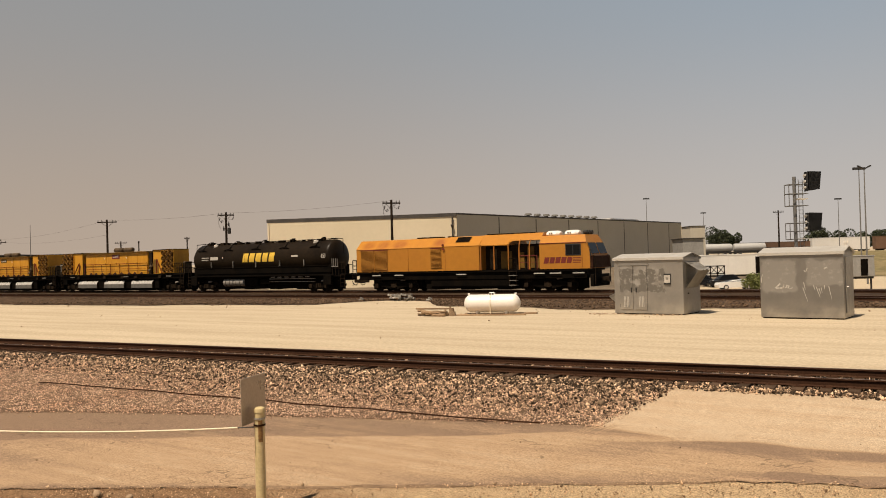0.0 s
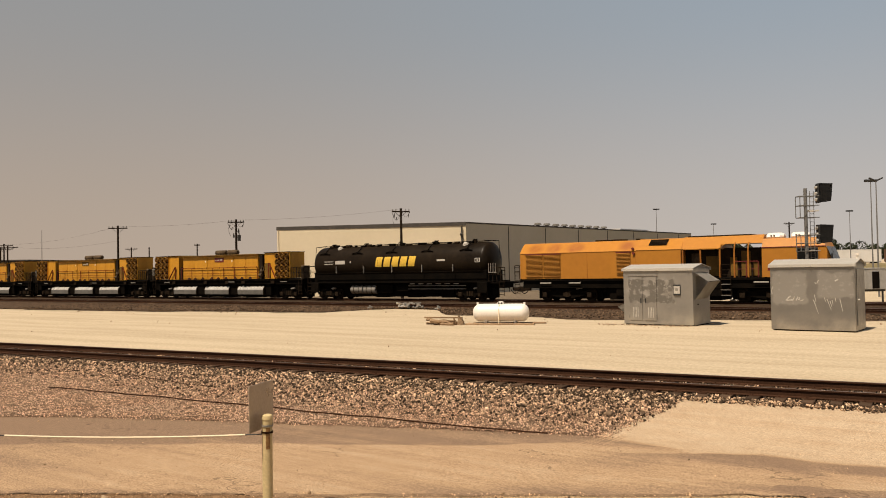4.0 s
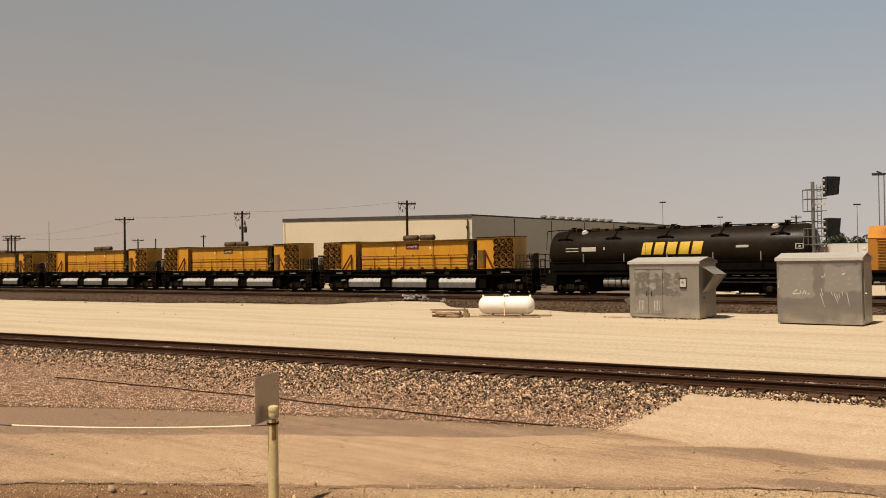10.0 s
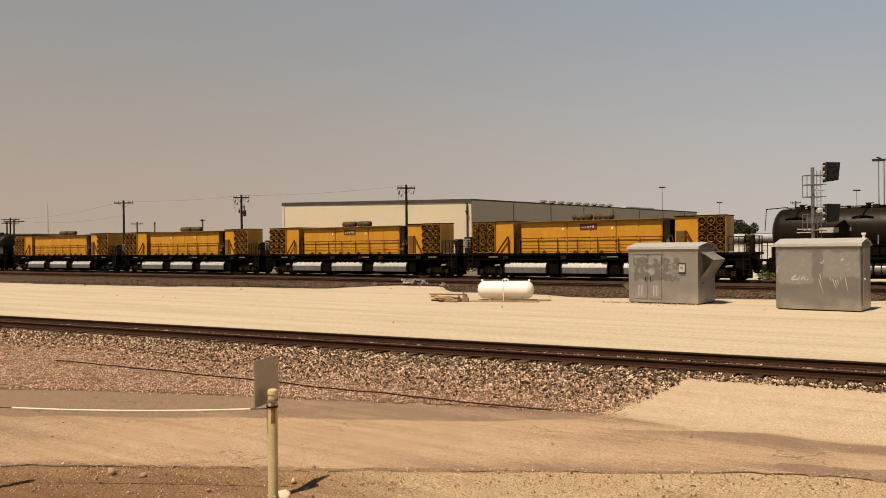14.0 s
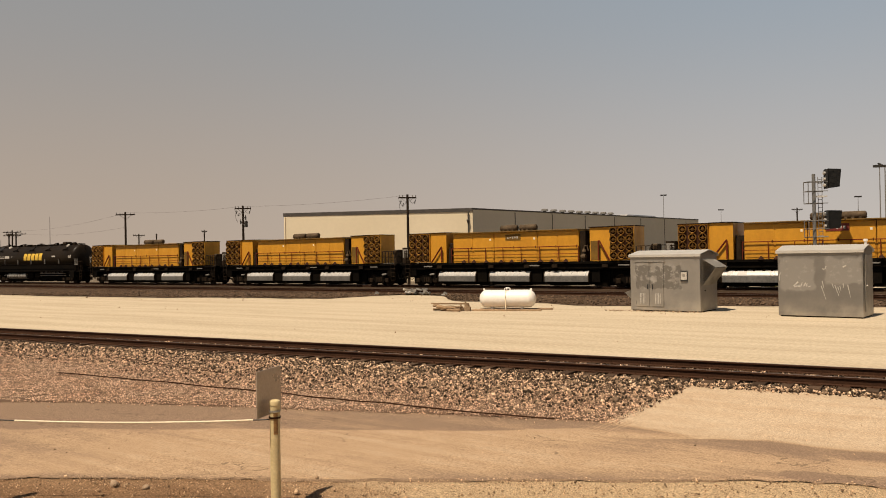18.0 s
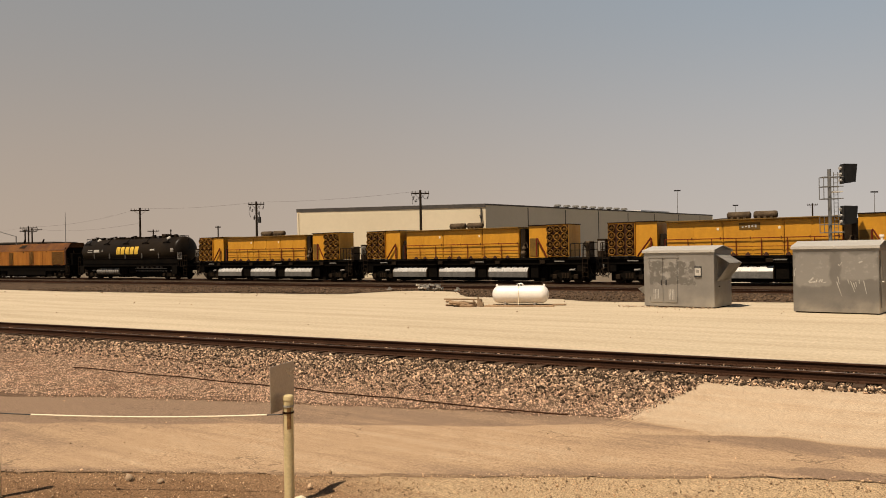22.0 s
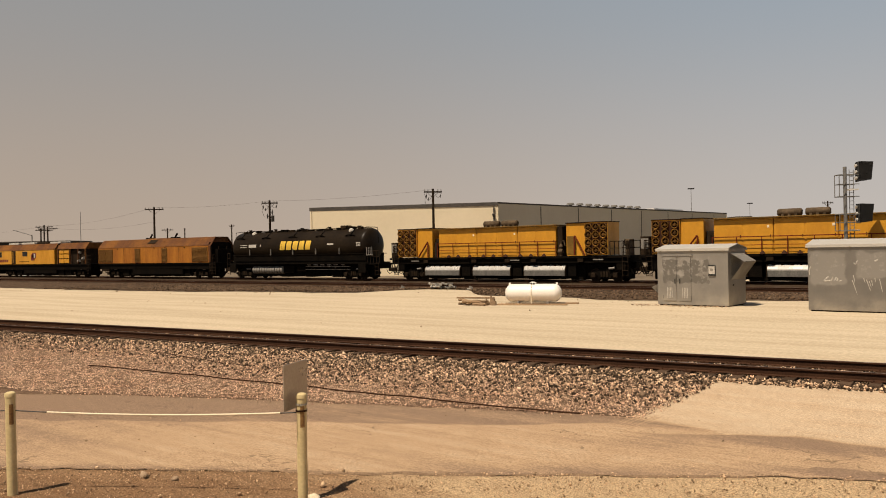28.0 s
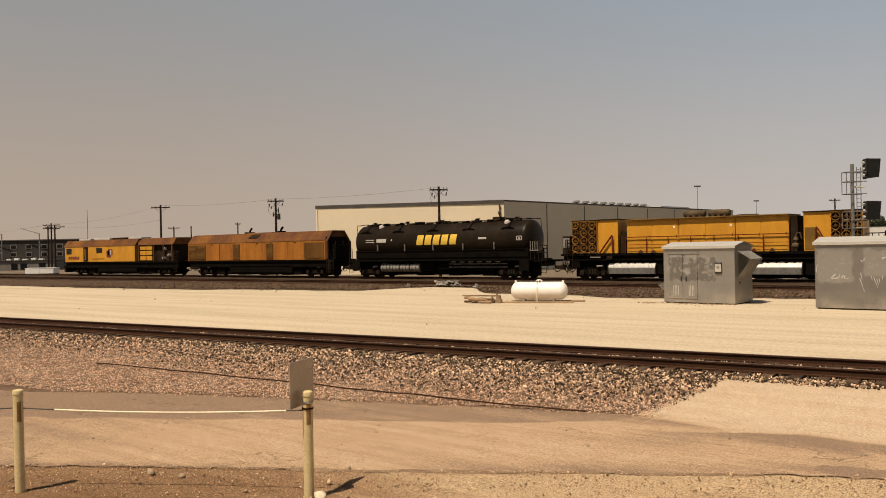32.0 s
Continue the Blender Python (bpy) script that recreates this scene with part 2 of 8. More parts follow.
GOLD = mat("yellow_lettering", (0.74, 0.47, 0.055), 0.5, second=(0.60, 0.36, 0.05), scale=2, amount=0.7, fine=12, fine_amount=0.15, bump=0.0)
MAROON = mat("maroon_lettering", (0.17, 0.022, 0.014), 0.5, second=(0.11, 0.016, 0.012), scale=2, amount=0.6, fine=12, bump=0.0)
LABEL = mat("dirty_white_decal", (0.50, 0.46, 0.40), 0.6, second=(0.34, 0.30, 0.25), scale=9, amount=0.7, fine=30, bump=0.0)
LOUVRE = mat("dusty_louvre", (0.19, 0.090, 0.022), 0.75, second=(0.11, 0.052, 0.016), scale=2, amount=0.7, fine=10, fine_amount=0.15, bump=0.0, spec=0.1)
LOUVRE_ORANGE = mat("orange_louvre", (0.33, 0.145, 0.026), 0.7, second=(0.25, 0.105, 0.02), scale=2, amount=0.7, fine=10, fine_amount=0.1, bump=0.0, spec=0.1)
HOPPER_GREY = mat("far_car_grey_paint", (0.44, 0.427, 0.40), 0.6, second=(0.36, 0.347, 0.325), scale=0.4, amount=0.6, fine=3, fine_amount=0.06, bump=0.0)
BOX_WHITE = mat("far_car_white_paint", (0.66, 0.635, 0.59), 0.6, second=(0.56, 0.535, 0.49), scale=0.3, amount=0.6, fine=3, fine_amount=0.03, bump=0.0)
BOX_BROWN = mat("far_car_brown_paint", (0.15, 0.083, 0.048), 0.7, second=(0.10, 0.055, 0.032), scale=0.4, amount=0.6, fine=3, fine_amount=0.1, bump=0.0)
CAR_BLACK = mat("black_car_paint", (0.012, 0.012, 0.013), 0.2, coat=0.6, second=(0.02, 0.02, 0.02), scale=1, amount=0.5, fine=5, bump=0.0)
CAR_WHITE = mat("white_car_paint", (0.72, 0.70, 0.66), 0.25, coat=0.6, second=(0.65, 0.62, 0.58), scale=1, amount=0.5, fine=5, fine_amount=0.04, bump=0.0)
RUBBER = mat("tyre_rubber", (0.02, 0.02, 0.02), 0.85, second=(0.035, 0.033, 0.03), scale=8, amount=0.6, fine=40, bump=0.1)
LEAF = mat("dusty_green_leaves", (0.040, 0.048, 0.017), 0.7, second=(0.022, 0.029, 0.011), scale=0.6, amount=0.8, fine=4, fine_amount=0.3, bump=0.0, spread=0.45, island=True)
WEED = mat("yellow_green_weeds", (0.15, 0.16, 0.045), 0.8, second=(0.09, 0.10, 0.03), scale=1, amount=0.8, fine=8, bump=0.0, spread=0.4, island=True)
BARK = mat("grey_bark", (0.10, 0.075, 0.055), 0.9, second=(0.06, 0.045, 0.035), scale=2, amount=0.7, fine=12, bump=0.4)
LEFT_GREY = mat("dark_grey_cladding", (0.042, 0.038, 0.033), 0.7, second=(0.028, 0.025, 0.022), scale=0.3, amount=0.7, fine=3, fine_amount=0.15, bump=0.0, spec=0.15)
WIRE = mat("sagging_wire", (0.05, 0.045, 0.04), 0.6, 0.3, fine=10, bump=0.0)
APRON = mat("fine_gravel_apron", (0.190, 0.120, 0.077), 0.95, second=(0.115, 0.070, 0.045), scale=1.2, amount=0.8, fine=40, fine_amount=0.55, bump=1.0, bump_scale=40, spec=0.05)
GRAVEL = mat("pinkish_gravel", (0.450, 0.276, 0.179), 0.9, second=(0.52, 0.368, 0.258), scale=0.9, amount=0.6, fine=60, fine_amount=0.3, bump=0.2, spread=0.54, skew=1.6, island=True, spec=0.08)
ANNEX_GREY = mat("grey_sheet_metal_annexe", (0.30, 0.285, 0.26), 0.7, second=(0.24, 0.225, 0.205), scale=0.4, amount=0.7, fine=3, fine_amount=0.1, bump=0.0, spec=0.2)
DRY_GRASS = mat("dry_grass_field", (0.25, 0.19, 0.10), 0.95, second=(0.15, 0.13, 0.062), scale=0.12, amount=0.9, fine=0.8, fine_amount=0.3, bump=0.3, bump_scale=2, stretch=(0.4, 1, 1), turn=35, spec=0.05)
SITE_GREY = mat("site_office_grey", (0.15, 0.135, 0.116), 0.8, second=(0.11, 0.098, 0.085), scale=0.4, amount=0.7, fine=3, fine_amount=0.15, bump=0.0, spec=0.15)
SLEEVE = mat("pale_plastic_sleeve", (0.80, 0.68, 0.48), 0.5, second=(0.7, 0.58, 0.4), scale=3, amount=0.5, fine=25, fine_amount=0.06, bump=0.0)
ROCK_PALE = mat("pale_limestone", (0.66, 0.55, 0.38), 0.9, second=(0.5, 0.4, 0.27), scale=9, amount=0.7, fine=40, bump=0.3)
ROAD_LIP = mat("crumbled_asphalt_lip", (0.175, 0.113, 0.071), 0.95, second=(0.28, 0.185, 0.114), scale=5, amount=0.9, fine=50, fine_amount=0.4, bump=0.3, bump_scale=40, spec=0.05)


def scrubbed(name, base, patch, box_of, scale, hard, rough_value, metal, pale=None, edge=0.3, warp=0.0):
    """Sheet metal with worn patches of an irregular outline inside regions of the front: each of box_of is x0, x1, z0,
    z1. The foot is painted paler.
    """
    m = mat(name, base, rough_value, metal, second=tuple(c * 0.8 for c in base), scale=0.8, amount=0.9, fine=22, fine_amount=0.02, bump=0.0)
    n, l = m.node_tree.nodes, m.node_tree.links
    b = n["Principled BSDF"]
    old = b.inputs["Base Color"].links[0].from_socket
    co = n.new("ShaderNodeTexCoord")
    sep = n.new("ShaderNodeSeparateXYZ")
    wave = n.new("ShaderNodeTexNoise")
    wave.inputs["Scale"].default_value, wave.inputs["Detail"].default_value = 1.8, 4
    l.new(co.outputs["Object"], wave.inputs["Vector"])
    off = n.new("ShaderNodeVectorMath")
    off.operation = "MULTIPLY_ADD"
    off.inputs[1].default_value, off.inputs[2].default_value = (warp,) * 3, (-warp / 2,) * 3
    l.new(wave.outputs["Color"], off.inputs[0])
    moved = n.new("ShaderNodeVectorMath")
    l.new(co.outputs["Object"], moved.inputs[0])
    l.new(off.outputs[0], moved.inputs[1])
    l.new(moved.outputs[0], sep.inputs[0])
    tex = n.new("ShaderNodeTexNoise")
    tex.inputs["Scale"].default_value, tex.inputs["Detail"].default_value = scale, 6
    l.new(co.outputs["Object"], tex.inputs["Vector"])

    def soft(sock, lo, hi):
        r = n.new("ShaderNodeMapRange")
        r.interpolation_type = "SMOOTHSTEP"
        r.inputs["From Min"].default_value, r.inputs["From Max"].default_value = lo, hi
        l.new(sock, r.inputs["Value"])
        return r.outputs[0]

    def times(p, q):
        k = n.new("ShaderNodeMath")
        k.operation = "MULTIPLY"
        l.new(p, k.inputs[0])
        l.new(q, k.inputs[1])
        return k.outputs[0]

    region = None
    for x0, x1, z0, z1 in box_of:
        one = times(times(soft(sep.outputs["X"], x0, x0 + edge), soft(sep.outputs["X"], x1, x1 - edge)),
                    times(soft(sep.outputs["Z"], z0, z0 + edge * 1.2), soft(sep.outputs["Z"], z1, z1 - edge)))
        if region is None:
            region = one
        else:
            k = n.new("ShaderNodeMath")
            k.operation = "MAXIMUM"
            l.new(region, k.inputs[0])
            l.new(one, k.inputs[1])
            region = k.outputs[0]
    mask = times(region, tex.outputs["Fac"])
    cut = soft(mask, hard[0], hard[1])
    def over(fac, below, colour):
        x = n.new("ShaderNodeMix")
        x.data_type = "RGBA"
        l.new(fac, x.inputs[0])
        l.new(below, x.inputs[6])
        x.inputs[7].default_value = (*colour, 1)
        return x.outputs[2]

    def noise_of(s, detail, shift):
        mp = n.new("ShaderNodeMapping")
        mp.inputs["Location"].default_value = (shift, shift * 0.7, shift * 1.3)
        l.new(co.outputs["Object"], mp.inputs["Vector"])
        t = n.new("ShaderNodeTexNoise")
        t.inputs["Scale"].default_value, t.inputs["Detail"].default_value, t.inputs["Roughness"].default_value = s, detail, 0.6
        l.new(mp.outputs[0], t.inputs["Vector"])
        return t.outputs["Fac"]

    colour = old
    if pale:
        colour = over(times(soft(noise_of(1.3, 5, 3.0), 0.46, 0.62), region), colour, pale)
    colour = over(cut, colour, patch)
    # rubbed spots, and a pale foot painting in light thrown back by the sand
    colour = over(times(soft(noise_of(6.0, 7, 8.0), 0.54, 0.72), region), colour, tuple(c * 1.2 for c in patch) if not pale else pale)
    foot = times(soft(sep.outputs["Z"], 0.9, 0.0), soft(noise_of(1.1, 6, 5.0), 0.25, 0.75))
    colour = over(foot, colour, (0.42, 0.37, 0.295))
    l.new(colour, b.inputs["Base Color"])
    return m


def scorch(m, spots, stain, z0, z1):
    """Heat stains from the engine below: soft blotches at the given places along the roof."""
    n, l = m.node_tree.nodes, m.node_tree.links
    b = n["Principled BSDF"]
    old = b.inputs["Base Color"].links[0].from_socket
    co = n.new("ShaderNodeTexCoord")
    tex = n.new("ShaderNodeTexNoise")
    tex.inputs["Scale"].default_value, tex.inputs["Detail"].default_value = 1.6, 4
    l.new(co.outputs["Object"], tex.inputs["Vector"])
    total = None
    for x, w in spots:
        off = n.new("ShaderNodeVectorMath")
        off.operation = "SUBTRACT"
        off.inputs[1].default_value = (x, -1.25, (z0 + z1) / 2)
        l.new(co.outputs["Object"], off.inputs[0])
        size = n.new("ShaderNodeVectorMath")
        size.operation = "DIVIDE"
        size.inputs[1].default_value = (w, 0.8, (z1 - z0) / 2)
        l.new(off.outputs[0], size.inputs[0])
        far = n.new("ShaderNodeVectorMath")
        far.operation = "LENGTH"
        l.new(size.outputs[0], far.inputs[0])
        r = n.new("ShaderNodeMapRange")
        r.interpolation_type = "SMOOTHSTEP"
        for key, value in (("From Min", 1.25), ("From Max", 0.3), ("To Min", 0.0), ("To Max", 1.0)):
            r.inputs[key].default_value = value
        l.new(far.outputs["Value"], r.inputs["Value"])
        if total is None:
            total = r.outputs[0]
        else:
            k = n.new("ShaderNodeMath")
            k.operation = "MAXIMUM"
            l.new(total, k.inputs[0])
            l.new(r.outputs[0], k.inputs[1])
            total = k.outputs[0]
    k = n.new("ShaderNodeMath")
    k.operation = "MULTIPLY"
    l.new(total, k.inputs[0])
    l.new(tex.outputs["Fac"], k.inputs[1])
    g = n.new("ShaderNodeMath")
    g.operation, g.use_clamp = "MULTIPLY", True
    g.inputs[1].default_value = 1.7
    l.new(k.outputs[0], g.inputs[0])
    x = n.new("ShaderNodeMix")
    x.data_type = "RGBA"
    l.new(g.outputs[0], x.inputs[0])
    l.new(old, x.inputs[6])
    x.inputs[7].default_value = (*stain, 1)
    l.new(x.outputs[2], b.inputs["Base Color"])


scorch(STAINED_ROOF, ((-9.8, 0.7), (-8.3, 0.65), (-6.6, 0.8), (-2.75, 0.65)), (0.30, 0.098, 0.02), 3.4, 4.25)
ALU = mat("dull_aluminium_sheet", (0.33, 0.30, 0.256), 0.42, 0.4, second=(0.27, 0.245, 0.208), scale=1.6, amount=0.8, fine=18, fine_amount=0.05, bump=0.0)
ALU_LETTERED = scrubbed("aluminium_with_overpaint", (0.275, 0.25, 0.217), (0.165, 0.149, 0.128), ((0.02, 2.7, 0.75, 2.3),), 3.1, (0.39, 0.49), 0.40, 0.4, (0.36, 0.333, 0.295))
ALU_SCRUBBED = scrubbed("aluminium_with_scrubbed_patches", (0.215, 0.196, 0.171), (0.288, 0.265, 0.233), ((0.0, 1.5, 0.95, 2.45), (1.7, 3.2, 1.2, 2.42)), 2.2, (0.0, 0.42), 0.36, 0.45, edge=0.2, warp=0.4)
VENT_GREY = mat("weathered_roof_vent", (0.16, 0.145, 0.125), 0.7, second=(0.11, 0.10, 0.085), scale=1, amount=0.6, fine=4, bump=0.0, spec=0.15)


def road_surface(name, tones, cracked, grit=0.42, relief=0.5):
    """Dark ground, dust and sand on one sheet: the attribute "dust" says how much loose material lies there."""
    m = mat(name, (0.24, 0.166, 0.113), 0.95, second=(0.30, 0.208, 0.138), scale=0.7, amount=0.8, fine=46, fine_amount=grit,
            bump=relief, bump_scale=62, stretch=(0.25, 1.4, 1), turn=-28, spec=0.06)
    n, l = m.node_tree.nodes, m.node_tree.links
    b = n["Principled BSDF"]
    grain = b.inputs["Base Color"].links[0].from_socket.node
    co = n.new("ShaderNodeTexCoord")
    at = n.new("ShaderNodeAttribute")
    at.attribute_name = "dust"

    def tex(scale, detail, stretch=None):
        t = n.new("ShaderNodeTexNoise")
        t.inputs["Scale"].default_value, t.inputs["Detail"].default_value, t.inputs["Roughness"].default_value = scale, detail, 0.65
        src = co.outputs["Object"]
        if stretch:
            mp = n.new("ShaderNodeMapping")
            mp.inputs["Scale"].default_value, mp.inputs["Rotation"].default_value = stretch, (0, 0, radians(-28))
            l.new(src, mp.inputs["Vector"])
            src = mp.outputs[0]
        l.new(src, t.inputs["Vector"])
        return t.outputs["Fac"]

    def calc(op, p, q, r=None):
        k = n.new("ShaderNodeMath")
        k.operation = op
        for i, v in enumerate((p, q, r)):
            if isinstance(v, bpy.types.NodeSocket):
                l.new(v, k.inputs[i])
            elif v is not None:
                k.inputs[i].default_value = v
        return k.outputs[0]

    uneven = calc("ADD", calc("MULTIPLY_ADD", tex(2.4, 6), 0.5, -0.25), calc("MULTIPLY_ADD", tex(1.7, 6, (0.10, 1.8, 1)), 1.05, -0.525))
    amount = calc("ADD", at.outputs["Fac"], uneven)
    ramp = n.new("ShaderNodeValToRGB")
    el = ramp.color_ramp.elements
    (el[0].position, c0), (el[1].position, c1) = tones[0], tones[2]
    el[0].color, el[1].color = (*c0, 1), (*c1, 1)
    mid = el.new(tones[1][0])
    mid.color = (*tones[1][1], 1)
    l.new(amount, ramp.inputs[0])
    l.new(ramp.outputs[0], grain.inputs[6])
    if not cracked:
        return m
    # fine cracks in the bare asphalt, in places
    v = n.new("ShaderNodeTexVoronoi")
    v.feature = "DISTANCE_TO_EDGE"
    v.inputs["Scale"].default_value = 0.75
    wob = n.new("ShaderNodeVectorMath")
    wob.operation = "ADD"
    nz = n.new("ShaderNodeTexNoise")
    nz.inputs["Scale"].default_value = 2.5
    l.new(co.outputs["Object"], nz.inputs["Vector"])
    l.new(co.outputs["Object"], wob.inputs[0])
    l.new(nz.outputs["Color"], wob.inputs[1])
    l.new(wob.outputs[0], v.inputs["Vector"])
    line = calc("LESS_THAN", v.outputs["Distance"], 0.010)
    some = calc("MULTIPLY", calc("GREATER_THAN", tex(0.45, 2), 0.55), calc("LESS_THAN", at.outputs["Fac"], 0.75))
    dark = n.new("ShaderNodeMix")
    dark.data_type = "RGBA"
    l.new(calc("MULTIPLY", calc("MULTIPLY", line, some), 0.55), dark.inputs[0])
    l.new(grain.outputs[2], dark.inputs[6])
    dark.inputs[7].default_value = (0.09, 0.06, 0.04, 1)
    l.new(dark.outputs[2], b.inputs["Base Color"])
    return m


ROADMIX = road_surface("dusty_road_surface", ((0.05, (0.250, 0.166, 0.110)), (0.5, (0.420, 0.282, 0.170)), (1.0, (0.520, 0.395, 0.268))), True)
DIRT = road_surface("gravelly_dirt_shoulder", ((0.0, (0.195, 0.108, 0.056)), (0.45, (0.300, 0.180, 0.098)), (1.0, (0.50, 0.352, 0.206))), False, 0.6, 0.9)


# ---- building blocks ----
def part(name, bm, material, parent=None, label="", smooth=False):
    """Links a bmesh as one mesh object under a thing or a part."""
    me = bpy.data.meshes.new(name)
    bmesh.ops.recalc_face_normals(bm, faces=bm.faces)
    bm.to_mesh(me)
    bm.free()
    me.materials.append(material)
    if smooth:
        me.shade_smooth()
        me.set_sharp_from_angle(angle=radians(35))
    ob = new(name, me)
    ob.parent = parent
    if label:
        ob["label"] = label
    return ob


def again(name, ob, m, parent):
    """One more object on the mesh of ob."""
    o = new(name, ob.data)
    o.parent = parent
    o.matrix_basis = m
    return o


def thing(name, m, label, category, group="", kind=""):
    e = new(name)
    e.empty_display_size = 0.3
    e.matrix_basis = m
    return tagged(e, label, category, group, kind)


def bm_new():
    return bmesh.new()


def box(bm, lo, hi, bevel=0.0):
    """An upright box from corner lo to corner hi, its edges rounded by bevel."""
    vs = [bm.verts.new((x, y, z)) for z in (lo[2], hi[2]) for y in (lo[1], hi[1]) for x in (lo[0], hi[0])]
    fs = [bm.faces.new([vs[i] for i in q]) for q in ((0, 2, 3, 1), (4, 5, 7, 6), (0, 1, 5, 4), (2, 6, 7, 3), (0, 4, 6, 2), (1, 3, 7, 5))]
    if bevel:
        es = {e for f in fs for e in f.edges}
        bmesh.ops.bevel(bm, geom=list(es), offset=bevel, segments=2, profile=0.5, affect="EDGES")
    return bm


def turned_box(bm, centre, size, rz=0.0, rx=0.0, ry=0.0, bevel=0.0):
    b2 = bmesh.new()
    h = [s / 2 for s in size]
    box(b2, (-h[0], -h[1], -h[2]), h, bevel)
    b2.transform(pose(*centre, rx, ry, rz))
    me = bpy.data.meshes.new("tmp")
    b2.to_mesh(me)
    b2.free()
    bm.from_mesh(me)
    bpy.data.meshes.remove(me)
    return bm


def rod(bm, a, b, r, seg=8, r2=None):
    """A round bar from a to b."""
    a, b = Vector(a), Vector(b)
    d = b - a
    m = Matrix.Translation((a + b) / 2) @ d.to_track_quat("Z", "Y").to_matrix().to_4x4()
    bmesh.ops.create_cone(bm, cap_ends=True, segments=seg, radius1=r, radius2=r if r2 is None else r2, depth=d.length, matrix=m)
    return bm


def tube(bm, pts, r, seg=6):
    """One round bar along a bent line."""
    pts = [Vector(q) for q in pts]
    rings = []
    for i, q in enumerate(pts):
        d = (pts[min(i + 1, len(pts) - 1)] - pts[max(i - 1, 0)]).normalized()
        u = d.cross(Vector((0, 0, 1)))
        u = u.normalized() if u.length > 0.05 else Vector((0, 1, 0))
        v = u.cross(d)
        rings.append([bm.verts.new(q + (u * math.cos(2 * math.pi * k / seg) + v * math.sin(2 * math.pi * k / seg)) * r) for k in range(seg)])
    for a, b in zip(rings, rings[1:]):
        for k in range(seg):
            j = (k + 1) % seg
            bm.faces.new((a[k], a[j], b[j], b[k]))
    bm.faces.new(rings[0][::-1])
    bm.faces.new(rings[-1])
    return bm


def extrude_profile(bm, pts, x0, x1):
    """A solid along x whose cross-section is the list of (y, z)."""
    rings = [[bm.verts.new((x, y, z)) for y, z in pts] for x in (x0, x1)]
    n = len(pts)
    for i in range(n):
        j = (i + 1) % n
        bm.faces.new((rings[0][i], rings[0][j], rings[1][j], rings[1][i]))
    bm.faces.new(rings[0])
    bm.faces.new(rings[1][::-1])
    return bm


def lathe_x(bm, profile, seg=32, y0=0.0, z0=0.0):
    """A turned body about the x axis: profile is a list of (x, radius)."""
    rings = []
    for x, r in profile:
        if r <= 0.0005:
            rings.append([bm.verts.new((x, y0, z0))])
        else:
            rings.append([bm.verts.new((x, y0 + r * math.cos(2 * math.pi * k / seg), z0 + r * math.sin(2 * math.pi * k / seg))) for k in range(seg)])
    for a, b in zip(rings, rings[1:]):
        for k in range(seg):
            j = (k + 1) % seg
            q = ([a[0]] if len(a) == 1 else [a[k], a[j]]) + ([b[0]] if len(b) == 1 else [b[j], b[k]])
            bm.faces.new(q)
    return bm


def raw_mesh(name, verts, faces, material, smooth=False):
    """A mesh from arrays of vertices and of triangles or quads."""
    me = bpy.data.meshes.new(name)
    verts, faces = np.asarray(verts, np.float32), np.asarray(faces, np.int32)
    k = faces.shape[1]
    me.vertices.add(len(verts))
    me.vertices.foreach_set("co", verts.ravel())
    me.loops.add(faces.size)
    me.loops.foreach_set("vertex_index", faces.ravel())
    me.polygons.add(len(faces))
    me.polygons.foreach_set("loop_start", np.arange(0, faces.size, k, dtype=np.int32))
    me.update(calc_edges=True)
    me.materials.append(material)
    if smooth:
        me.shade_smooth()
    return me


# ---- the ground and what lies on it ----
def near_track(u, d, z=0.0):
    """Along the near siding by u, across it by d from its centre line."""
    a = radians(5.05)
    return Vector((u * math.cos(a) - (18.96 + d) * math.sin(a), u * math.sin(a) + (18.96 + d) * math.cos(a), z))


def across(x, y):
    a = radians(5.05)
    return -x * math.sin(a) + y * math.cos(a) - 18.96


def step(a, b, v):
    t = min(max((v - a) / (b - a), 0.0), 1.0)
    return t * t * (3 - 2 * t)


ROAD_TOP = ((-60, -6.5), (-30, 4.0), (-19.3, 8.84), (-16.07, 10.31), (-12.15, 11.72), (-8.43, 13.06), (-6.3, 13.62), (-4.3, 13.25), (-2.1, 13.0), (6, 14.5))
ROAD_LOW = ((-60, -18), (-30, -5.2), (-12.39, 5.65), (-10.21, 6.98), (-8.07, 8.18), (-6.1, 9.41), (-4.8, 10.15), (-2.96, 11.31), (0, 12.2), (6, 14.0))
SAND_EDGE = ((-300, 36.3), (-70, 36.3), (-61, 36.5), (-55, 36.7), (-51, 37.1), (-48, 38.4), (-44, 39.1), (-40, 39.2), (-36.9, 40.0), (-36.2, 43.8), (-34.8, 45.3), (-31.5, 45.0), (-29.2, 42.0), (-27.6, 40.3), (-21.6, 40.0), (-19.3, 38.9), (-16.3, 39.0), (-11.9, 40.5), (-5, 42.2), (60, 44.0))


def along(line, x):
    return float(np.interp(x, [p[0] for p in line], [p[1] for p in line]))


def rough(x, y, s=1.0, seed=0.0):
    return noise.noise(Vector((x * s, y * s, seed)))


def height(x, y):
    """The lie of the land: the road below the siding, the yard beyond it, lower ground behind the main lines."""
    d = across(x, y)
    z = -0.25 + 0.25 * step(-5.2, -1.7, d)
    z += 0.012 * rough(x, y, 0.8) + 0.03 * rough(x, y, 0.12, 3.0)
    z += -2.2 * step(60.5, 68, y) + 3.5 * step(150, 225, y)
    return z


